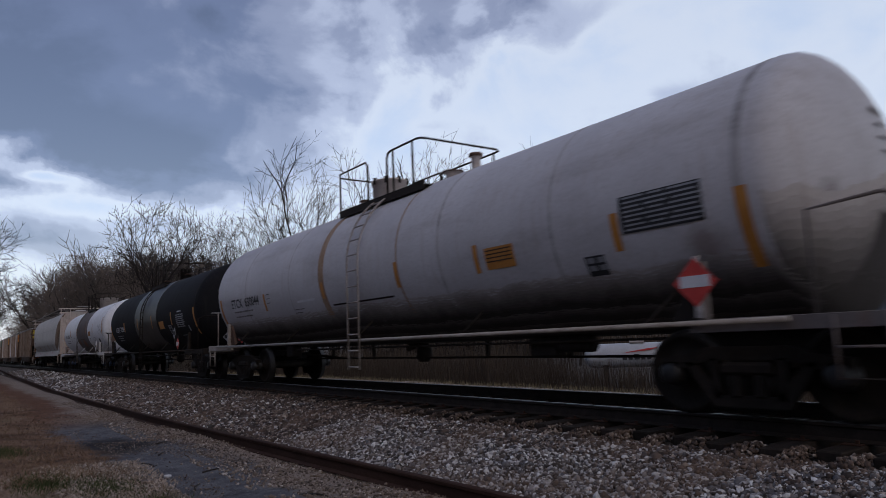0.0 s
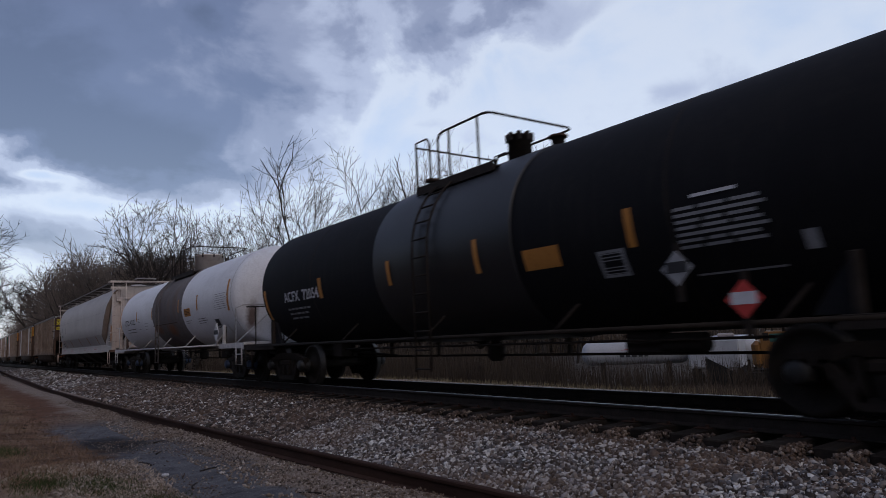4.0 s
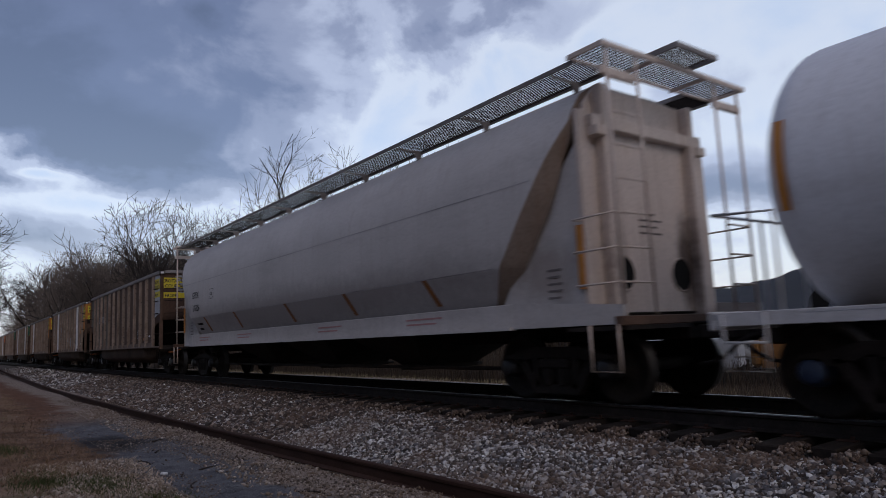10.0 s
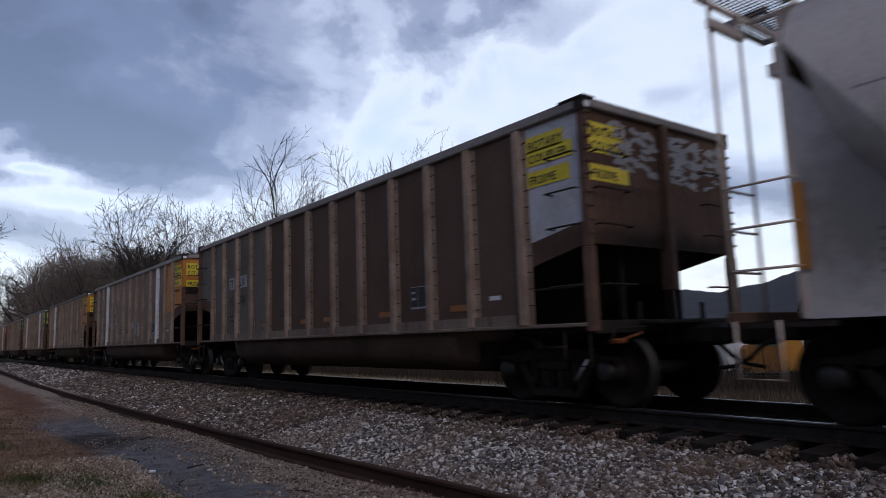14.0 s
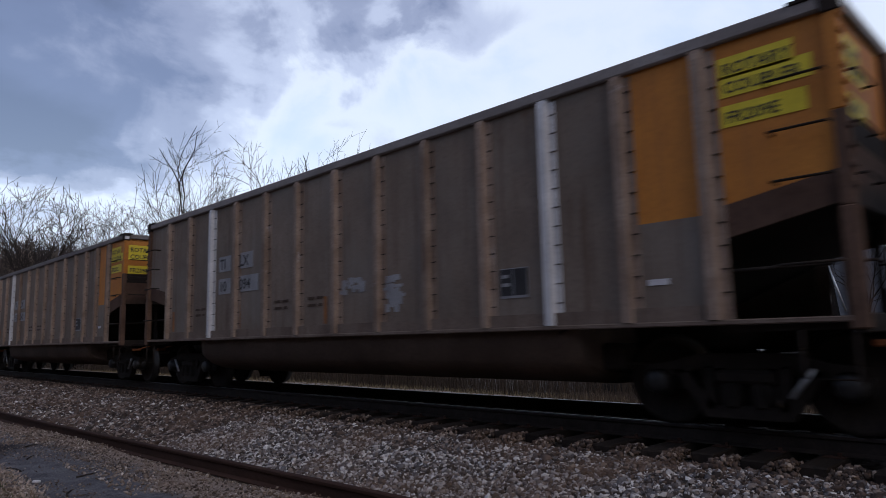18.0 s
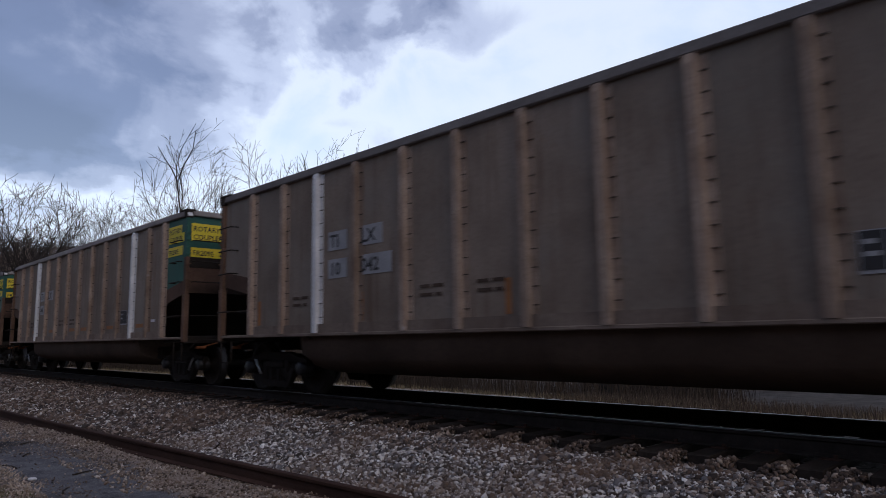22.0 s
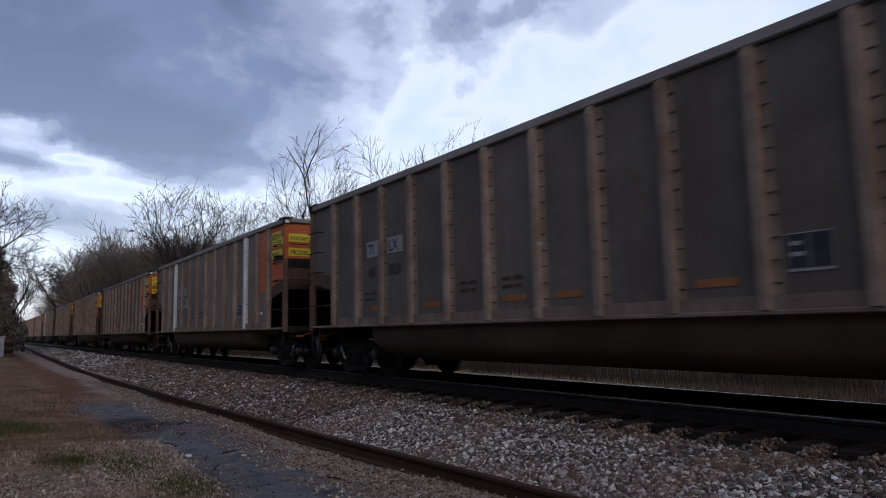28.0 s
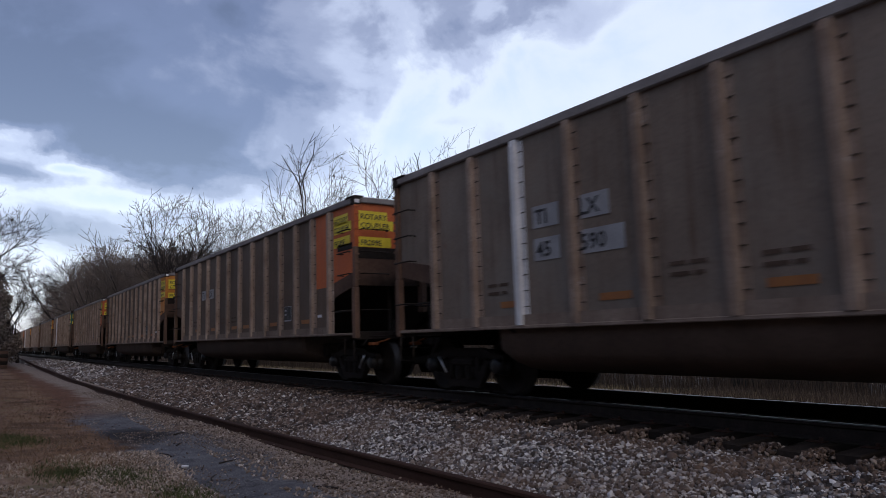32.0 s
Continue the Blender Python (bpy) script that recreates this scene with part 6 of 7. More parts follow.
def side_seam(s, z, L, edge):
    h = hopper_half(z) + 0.003
    return Build().add([(s * h, edge(z) + 0.1, z), (s * h, L - edge(z) - 0.1, z), (s * (hopper_half(z + 0.016) + 0.003), L - edge(z) - 0.1, z + 0.016), (s * (hopper_half(z + 0.016) + 0.003), edge(z) + 0.1, z + 0.016)], [(0, 1, 2, 3)])


def ladder_on_end(y, d, s):
    """Long ladder at the leading end; at the trailing end rungs only low down and one tall post."""
    b = Build()
    b.tube([(s * 1.45, y + d * 0.04, 1.0), (s * 1.45, y + d * 0.04, 4.34)], 0.024, 6)
    b.tube([(s * 0.87, y + d * 0.04, 1.0), (s * 0.87, y + d * 0.04, 4.34)], 0.022, 6)
    for k in range(7 if d > 0 and s < 0 else 3):
        z = 1.48 + 0.41 * k
        b.tube([(s * 1.45, y + d * 0.04, z), (s * 0.87, y + d * 0.04, z)], 0.014, 5)
    return b


# ---- the train ----
def build_train():
    cars = []
    t0 = tank_car("long weathered white tank car with rust stains and a top platform", 1.52, 2.42, 16.9, 0.62, dict(
        shell="tank_old", longer=0.25, steel="old_steel", dome="dusty_dome", sill=1.02, ladder_y=8.4, cap="cap_dark",
        top=dict(line=(8.85, 10.05, 8.1, 6.95), manway=(9.36, 0.38, 0.46), valves=[(10.2, 0.08, 0.2), (6.22, 0.085, 0.28), (6.9, 0.14, 0.10)]),
        rings=[(0.74, 0.10, "pale_ring"), (3.29, 0.045, "pale_ring"), (5.77, 0.05, "pale_ring"), (7.0, 0.045, "rust_ring"), (9.95, 0.24, "rust_ring"), (11.6, 0.04, "pale_ring"), (14.4, 0.04, "pale_ring")],
        stripes=[(0.78, 0.13, -36, -4), (2.33, 0.11, -21, -4), (4.90, 0.10, -20.5, -4.5), (7.10, 0.10, -21, -4), (10.0, 0.11, -20, -7), (13.2, 0.11, -22.8, -6.6), (16.42, 0.13, -34, -4)],
        patches=[(4.65, 0.62, -19.5, -7.6, "reflector"), (2.18, 1.05, -14, 2.2, "black_ink"), (2.84, 0.31, -31, -21, "black_ink"), (9.67, 2.35, -27, -25.6, "gon_dark"),],
        marks=[("ETCX  630044", 0.33, 15.52, -15, "black_ink")],
        stencils=[(2, [[0.16, 0.12, 0.2, 0.1, 0.22, 0.14, 0.12], [0.12, 0.2, 0.14, 0.1, 0.18, 0.22]], 0.036, 0.10, 15.4, -20, "tank_band"), (8, [[0.3, 0.2, 0.42], [0.96], [0.25, 0.3, 0.35]], 0.022, 0.030, 2.13, 0.8, "plate_pale"), (4, [[0.55]], 0.018, 0.035, 4.62, -9.5, "rust_stain"), (2, [[0.12, 0.1]], 0.07, 0.03, 2.81, -24.5, "plate_pale"),
                  (2, [[0.3, 0.2], [0.4]], 0.02, 0.06, 11.6, -26, "tank_band"), (3, [[0.22]], 0.015, 0.09, 13.0, -8, "gon_dark"), (1, [[0.9]], 0.05, 0.04, 11.3, -20, "white_ink")],
        # dirt: the belly coats, which carry painted shade too
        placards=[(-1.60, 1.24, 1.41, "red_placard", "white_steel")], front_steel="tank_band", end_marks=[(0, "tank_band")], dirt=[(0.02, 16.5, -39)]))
    cars.append((t0, -72.3))
    t1 = tank_car("glossy black tank car with white stencils and amber stripes", 1.45, 2.33, 15.2, 0.62, dict(
        shell="tank_black", steel="gon_dark", dome="gon_dark", sill=0.97, ladder_y=7.6, cap="cap_dark",
        top=dict(line=(8.0, 8.42, 7.75, 6.42), manway=(6.6, 0.20, 0.44), valves=[(5.6, 0.10, 0.16), (8.9, 0.10, 0.2)]),
        rings=[(0.63, 0.04, "gon_dark"), (3.0, 0.03, "gon_dark"), (11.9, 0.03, "gon_dark")], bands=[(5.5, 9.2, "tank_gloss", 0.03)],
        stripes=[(0.82, 0.14, -36, 0), (3.58, 0.11, -18.4, -0.4), (11.55, 0.15, -18, -1), (14.52, 0.12, -32, -2.5)],
        patches=[(5.32, 0.66, -22, -10.6, "reflector"), (4.07, 0.40, -31.6, -17.8, "plate_pale"), (4.02, 0.30, -30.2, -19.2, "tank_black"), (1.66, 0.13, -30, -22, "plate_pale"), (2.85, 0.95, -36, -35, "plate_pale")],
        marks=[("ACFX  72054", 0.315, 13.36, -16.5, "white_ink")],
        stencils=[(3, [[0.12, 0.16, 0.14, 0.2, 0.12, 0.16], [0.16, 0.10, 0.2, 0.14, 0.16], [0.3, 0.2, 0.24]], 0.045, 0.07, 13.3, -24.5, "plate_pale"), (7, [[0.25, 0.3, 0.3], [1.0], [0.3, 0.2, 0.3]], 0.035, 0.034, 2.93, -6.5, "plate_pale"), (1, [[0.5]], 0.035, 0.05, 2.7, -2, "white_ink"),
                  (3, [[0.35], [0.3], [0.35]], 0.035, 0.05, 6.7, -30, "plate_pale")],
        placards=[(-1.54, 2.18, 1.18, "red_placard", "gon_dark"), (-1.46, 2.93, 1.56, "plate_pale", "gon_dark")], head_mark=("ACFX 72054", -0.84, 2.80, 0.13), head_placards=[(-0.52, 1.33, "plate_pale"), (-0.09, 1.28, "red_placard")], end_marks=[(0, "plate_pale")]))
    for y0, a0, a1 in ((6.32, -18.7, 1), (8.75, -17, 0)):
        part("reflector", tank_patch(1.48, 2.33, y0, y0 - 0.11, a0, a1, 0.009), M["reflector"], t1)
    cars.append((t1, -53.7))
    t2 = tank_car("white tank car with a sooty grey band round its middle", 1.44, 2.37, 15.5, 0.62, dict(
        shell="tank_white", longer=0.25, steel="white_steel", dome="dusty_dome", sill=1.04, ladder_y=8.3, ladder="tank_band", cap="cap_blue", braces=True,
        top=dict(line=(8.2, 8.6, 7.42, 5.9), manway=(6.8, 0.50, 0.48), valves=[(7.9, 0.08, 0.18)]),
        bands=[(5.48, 9.50, "tank_band", 0.006)], rings=[(0.64, 0.03, "pale_ring")],
        stripes=[(0.97, 0.14, -16, 19.5), (3.83, 0.12, -9, 10), (5.93, 0.11, -7, 10), (9.60, 0.09, -10, 8.3), (12.16, 0.13, -9, 8.7), (15.3, 0.10, -16, 19)],
        patches=[(5.21, 0.68, -14.3, -4.2, "reflector"), (2.36, 0.36, -35, -23.5, "black_ink"), (9.6, 3.3, -20.4, -19.4, "rust_stain")],
        marks=[("ETCX  421521", 0.31, 14.28, -12.2, "black_ink")],
        stencils=[(2, [[0.1, 0.22, 0.4, 0.12, 0.5], [0.1, 0.2, 0.36, 0.12, 0.5]], 0.034, 0.095, 14.1, -20.5, "tank_band"), (8, [[0.3, 0.22, 0.4], [0.9], [0.5, 0.45]], 0.010, 0.05, 2.05, 4.5, "tank_band"), (3, [[0.25, 0.5], [0.85], [0.2, 0.4]], 0.018, 0.055, 3.87, -20.5, "tank_band"), (2, [[0.6], [0.35]], 0.018, 0.05, 5.15, -21, "tank_band"), (2, [[0.30]], 0.014, 0.28, 11.95, -10, "gon_dark"), (2, [[0.16], [0.08]], 0.02, 0.06, 11.88, -5, "tank_band"),
                  (3, [[0.3, 0.2], [0.2, 0.2], [0.3]], 0.012, 0.10, 10.9, -14, "tank_band"), (1, [[0.33]], 0.03, 0.05, 2.35, -33.5, "white_ink"), (4, [[0.55]], 0.018, 0.03, 5.15, -6, "rust_stain")],
        placards=[(-1.60, 1.36, 1.37, "white_ink", "white_steel")], head_mark=("ETCX 421521", -0.3, 2.95, 0.12), end_marks=[(0, "tank_band")]))
    cars.append((t2, -37.35))
    cars.append((hopper_car(), -20.25))
    specs = [
        dict(label="brown rusty coal gondola with a peeling silver end bay", end="silver_paint", panel="gon_brown", rear_panel="gon_grey", turned=True, mark=("TI", "LX", "43", "709"), mark_y=(12.10, 11.40), number_plates=False, low_stripes=True),
        dict(label="grey-brown coal gondola with an orange end and two pale ribs", end="orange_paint", patch=1, white=(2, 10), mark=("TI", "LX", "10", "094"), smears=True, panel="gon_mid"),
        dict(label="grey-brown coal gondola with an orange end and one pale rib", end="orange_paint", patch=1, white=(10,), mark=("TI", "LX", "10", "042"), panel="gon_mid"),
        dict(label="grey-brown coal gondola with a dark green end and two pale ribs", end="green_paint", white=(2, 10), mark=("TI", "LX", "44", ""), panel="gon_mid", low_stripes=True),
        dict(label="dark grey-brown coal gondola with a dark green end", end="green_paint", mark=("TI", "LX", "43", "023"), mark_y=(11.92, 11.12), number_plates=False, low_stripes=True, panel="gon_grey"),
        dict(label="grey-brown coal gondola with a red-orange end and two pale ribs", end="red_orange_paint", patch=1, white=(2, 10), mark=("TI", "LX", "45", "590"), panel="gon_mid", low_stripes=True, wide_decal=True),
        dict(label="grey-brown coal gondola with a red-orange end bay", end="red_orange_paint", patch=1, low_stripes=True, mark=("TI", "LX", "", "")),
        dict(label="grey-brown coal gondola with an orange end", end="orange_paint", low_stripes=True),
    ]
    ends = ["orange_paint", "silver_paint", "orange_paint", "red_orange_paint", "green_paint"]
    for k in range(24):
        if k < len(specs):
            spec = specs[k]
        else:
            spec = dict(label="grey-brown coal gondola far down the train", end=ends[k % 5], white=(10,) if k % 3 == 0 else (), panel="gon_brown" if k % 4 == 1 else "gon_panel")
        cars.append((gondola(k + 1, spec), PITCH_GON * k))
    return cars


# ---- trees and brush ----
M["bark"] = material("bare_bark", (0.022, 0.018, 0.016), (0.05, 0.041, 0.036), 0.9, 0.0, 3, 30, 0.3, rand=0.2)
M["twig"] = material("bare_twigs", (0.024, 0.020, 0.0185), (0.05, 0.041, 0.037), 0.9, 0.0, 1, 10, 0.0, rand=0.25)
M["wood_twig"] = material("woodland_twigs", (0.075, 0.061, 0.054), (0.14, 0.116, 0.10), 0.95, 0.0, 1, 10, 0.0, rand=0.25)
M["brush"] = material("brown_brush", (0.042, 0.031, 0.024), (0.10, 0.075, 0.054), 0.95, 0.0, 0.5, 10, 0.0, rand=0.25)
M["thicket"] = material("grey_brown_thicket", (0.12, 0.096, 0.079), (0.20, 0.163, 0.137), 0.95, 0.0, 0.5, 10, 0.0, rand=0.2)
M["dry_grass"] = material("dry_grass", (0.12, 0.095, 0.055), (0.25, 0.205, 0.13), 0.95, 0.0, 0.8, 10, 0.0)
M["dead_grass"] = material("matted_dead_grass", (0.10, 0.066, 0.04), (0.36, 0.26, 0.17), 0.95, 0.0, 0.8, 10, 0.0)
M["rusty_grass"] = material("rusty_dead_grass", (0.085, 0.048, 0.03), (0.30, 0.20, 0.13), 0.95, 0.0, 0.8, 10, 0.0)
M["leaf_litter"] = material("pale_leaf_litter", (0.24, 0.18, 0.13), (0.58, 0.48, 0.39), 0.9, 0.0, 9.0, 30, 0.0)
M["green_grass"] = material("green_grass", (0.045, 0.058, 0.022), (0.09, 0.105, 0.04), 0.95, 0.0, 0.8, 10, 0.0)


def tree_meshes(seed, height, spread, limbs=6, depth=5, upright=0.5, kids=3, thick=1.0, fork=0.35, trunk=0.34, least=0.014, dome=None):
    """A bare tree: trunk and limbs in one mesh, twigs in another. Limbs leave at a fork angle and curve upwards; dome (middle, half width, half height) rounds the crown off."""
    r = random.Random(seed)
    wood, twigs = Build(), Build()

    def grow(p, d, length, rad, level):
        pts, q = [p], p
        steps = 4 if level < 3 else 3 if level < depth else 2
        for i in range(steps):
            d = (d + Vector((r.gauss(0, 0.13), r.gauss(0, 0.13), r.gauss(0.0, 0.10) + 0.05 * upright))).normalized()
            q = q + d * (length / steps)
            pts.append(q)
            if dome and level and (q.x * q.x + q.y * q.y) / dome[1] ** 2 + ((q.z - dome[0]) / dome[2]) ** 2 > r.uniform(0.85, 1.1):
                break
        cut = len(pts) <= steps
        steps = len(pts) - 1
        target = wood if level < 2 else twigs
        target.tube(pts, rad, 7 if level == 0 else 5 if level == 1 else 3, max(least * 0.6, rad * (0.66 if level == 0 else 0.42)), cap=False)
        if level >= depth or (cut and level > 1):
            return
        n = limbs if level == 0 else kids + (1 if r.random() < 0.6 else 0)
        turn = r.uniform(0, 6.283)
        for i in range(n):
            t = 1.0 if i < 2 else r.uniform(fork if level == 0 else 0.30, 0.95)
            k = min(steps - 1, int(t * steps))
            at = pts[k].lerp(pts[k + 1], t * steps - k) if t < 1 else pts[-1]
            turn += 2.4 + r.gauss(0, 0.35)
            side = d.cross(Vector((0.3, 0.2, 1)) if abs(d.z) < 0.95 else Vector((1, 0, 0))).normalized()
            out = side * math.cos(turn) + d.cross(side) * math.sin(turn)
            ang = spread * r.uniform(0.45, 1.15) * (0.7 if i == 0 else 1.0)
            dd = d * math.cos(ang) + out * math.sin(ang)
            keep = r.uniform(0.56, 0.82) * (1.0 if t > 0.8 else 0.85)
            grow(at, dd, length * (keep * 0.95 if level == 0 else keep), max(least, rad * (0.52 if level == 0 else 0.60) * r.uniform(0.8, 1.1)), level + 1)
    grow(Vector((0, 0, -0.3)), Vector((0, 0, 1)), height * trunk, height * 0.0125 * thick, 0)
    return wood.mesh("trunk", M["bark"]), twigs.mesh("crown", M["twig"])


def leafy_clump(seed, count, rx, rz, size):
    """Dry leaves and vines in a loose upright mass."""
    r = random.Random(seed)
    b = Build()
    for i in range(count):
        a, rad, z = r.uniform(0, 6.283), math.sqrt(r.random()), r.random()
        w = rx * (0.55 + 0.45 * math.sin(z * 9 + seed)) * (1 - 0.55 * z)
        c = Vector((math.cos(a) * rad * w, math.sin(a) * rad * w, z * rz))
        u = Vector((r.gauss(0, 1), r.gauss(0, 1), r.gauss(0, 1))).normalized() * size * r.uniform(0.5, 1.3)
        v = u.cross(Vector((r.gauss(0, 1), r.gauss(0, 1), r.gauss(0, 1)))).normalized() * size * r.uniform(0.4, 0.9)
        b.add([tuple(c - u), tuple(c + v), tuple(c + u), tuple(c - v)], [(0, 1, 2, 3)])
    me = bpy.data.meshes.new("leaves")
    me.from_pydata(b.v, [], b.f)
    me.materials.append(M["brush"])
    return me


def tree(meshes, label, x, y, z, scale=1.0, turn=0.0, group="bare trees"):
    t = thing("tree", label, "tree", group, pose(x, y, z, 0, 0, turn) @ Matrix.Diagonal((scale, scale, scale, 1)))
    part("trunk", meshes[0], None, t)
    part("crown", meshes[1], None, t)
    return t


def tall_of(meshes):
    """The height under which nearly all of the crown lies."""
    zs = sorted(v.co.z for v in meshes[1].vertices)
    return zs[int(0.99 * (len(zs) - 1))]


def polar(az, dist):
    return dist * math.sin(radians(az)), dist * math.cos(radians(az))


def build_trees():
    tall = [tree_meshes(s, 16, 0.58, 7, 5, 0.5, 3, 0.65, 0.4, 0.44, 0.012, (10.8, 4.4, 5.2)) for s in (11, 12, 13)]
    vase = tree_meshes(15, 16, 0.66, 10, 5, 0.4, 3, 0.48, 0.4, 0.42, 0.012, (10.6, 5.0, 5.4))
    round_ = [tree_meshes(21, 15, 0.72, 15, 5, 0.35, 3, 1.0, 0.65, 0.44, 0.019, (10.2, 5.3, 4.8)), tree_meshes(22, 15, 0.68, 11, 5, 0.4, 3, 0.6, 0.6, 0.44, 0.014, (10.4, 4.6, 4.6)),
              tree_meshes(23, 15, 0.78, 9, 6, 0.2, 3, 1.3, 0.3, 0.36, 0.016, (8.6, 4.8, 6.2))]
    wood = [tree_meshes(s, 13, 0.72, 7, 4, 0.4, 4, 0.8, 0.2, 0.34, 0.012, (7.4, 4.6, 5.4)) for s in (31, 32, 33)]
    for m in wood:
        m[1].materials[0] = M["wood_twig"]
    r = random.Random(8)
    lab = "tall bare tree with thin upright branches behind the track"
    for az, dist, el, kind, turn in ((23.9, 58, 15.7, vase, 20), (26.2, 55, 16.9, tall[0], 0), (28.0, 56, 17.1, tall[1], 140), (30.2, 57, 15.6, tall[2], 80), (32.6, 55, 15.5, tall[0], 200), (34.2, 60, 14.4, tall[2], 10),
                                     (37.6, 54, 18.0, tall[1], 30), (40.0, 55, 16.6, tall[2], 250), (42.6, 58, 15.2, tall[0], 100), (45.3, 53, 16.9, tall[1], 300), (47.6, 58, 14.0, tall[2], 170), (21.0, 68, 11.0, tall[2], 60)):
        x, y = polar(az, dist)
        tree(kind, lab, x, y, -1.8, (dist * math.tan(radians(el * 0.95)) + 2.75) / tall_of(kind), turn, "tall bare trees")
    for az, dist, el, k, turn in ((13.4, 78, 11.7, 0, 40), (18.4, 84, 10.9, 1, 0), (20.0, 86, 10.4, 1, 130), (16.6, 92, 9.6, 1, 200)):
        x, y = polar(az, dist)
        tree(round_[k], "broad bare tree with a rounded crown behind the track", x, y, -1.8, (dist * math.tan(radians(el)) + 2.75) / tall_of(round_[k]), turn, "broad bare trees")
    for i in range(210):
        az = 5.4 + 44 * ((i + r.random()) / 210) ** 1.25
        dist = max(r.uniform(88, 150) if az < 20 else r.uniform(72, 110), r.uniform(14, 22) / math.sin(radians(az)))
        el = lerp_table([(5, 5.8), (8, 8.4), (12, 8.6), (20, 8.0), (30, 7.0), (50, 6.0)], az) * r.uniform(0.72, 1.0)
        x, y = polar(az, dist)
        m = wood[i % 3]
        tree(m, "bare tree in the brown woods behind the track", x, y, -1.9, (dist * math.tan(radians(el)) + 2.8) / tall_of(m), r.uniform(0, 360), "woods behind the track")
    for i in range(130):
        az = 2.6 + 18.4 * r.random() ** 1.2
        dist = max(r.uniform(84, 120), r.uniform(15, 24) / math.sin(radians(az)))
        el = lerp_table([(2.6, 0.9), (3, 1.4), (4, 3.2), (5, 5.4), (7, 7.7), (12, 8.0), (20, 7.2)], az) * r.uniform(0.68, 1.0)
        x, y = polar(az, dist)
        h = dist * math.tan(radians(el)) + 2.6
        t = thing("shrub", "dense brown leafless thicket in the woods behind the track", "shrub", "thickets in the woods", pose(x, y, -1.9, 0, 0, r.uniform(0, 360)) @ Matrix.Diagonal((max(1, dist / 110), max(1, dist / 110), h / 10, 1)))
        part("leaves", shared(("thicket", i % 7), lambda: leafy_clump(300 + i, 4200, 4.6, 10, 0.065)), M["thicket"], t)
    # trees on the near side, far down the track
    for az, y, el, k in ((-0.4, 50, 10.8, 2), (2.5, 78, 6.4, 2), (-3.6, 60, 11.5, 2)):
        m = round_[k]
        tree(m, "dark bare tree leaning over the siding far down the line", y * math.tan(radians(az)), y, -0.2, (y * math.tan(radians(el)) + 1.1) / tall_of(m), 70 * k + 40 + y, "trees beside the siding")
    for az, y, el in ((0.4, 67, 6.4), (-0.9, 54, 7.8), (-0.1, 69, 7.0), (0.9, 84, 5.0), (1.4, 92, 3.6), (0.8, 76, 5.6), (1.1, 68, 4.0)):
        h = y * math.tan(radians(el)) + 1.2
        x = y * math.tan(radians(az))
        t = thing("shrub", "brown vine-covered shrub beside the siding", "shrub", "vine-covered shrubs", pose(x, y, -0.4))
        part("stem", Build().tube([(0, 0, 0), (0.1, 0.05, h * 0.5), (0.0, 0.1, h * 0.9)], 0.14, 6, 0.03), M["bark"], t)
        part("leaves", leafy_clump(int(y), 7000, 2.5, h, 0.12), M["thicket"], t)
    x, y = polar(77.4, 34)
    tree(round_[1], "bare tree standing in the yard", x, y, -1.8, 9.0 / tall_of(round_[1]), 25, "bare trees")


def blades(name, label, count, seed, place, height, width, mat, lean=0.35):
    """Many thin upright stalks as one mesh."""
    rs = np.random.RandomState(seed)
    b = Build()
    for x, y, z in place(rs, count):
        h = height * rs.uniform(0.5, 1.15)
        a = rs.uniform(0, math.pi)
        dx, dy = math.cos(a) * width, math.sin(a) * width
        lx, ly = rs.normal(0, lean * h * 0.5), rs.normal(0, lean * h * 0.5)
        b.add([(x - dx, y - dy, z), (x + dx, y + dy, z), (x + dx * 0.6 + lx * 0.4, y + dy * 0.6 + ly * 0.4, z + h * 0.6), (x - dx * 0.6 + lx * 0.4, y - dy * 0.6 + ly * 0.4, z + h * 0.6), (x + lx, y + ly, z + h)], [(0, 1, 2, 3), (3, 2, 4)])
    me = bpy.data.meshes.new(name)
    me.from_pydata(b.v, [], b.f)
    me.materials.append(mat)
    return tagged(new(name, me), label, "grass", kind="stuff")


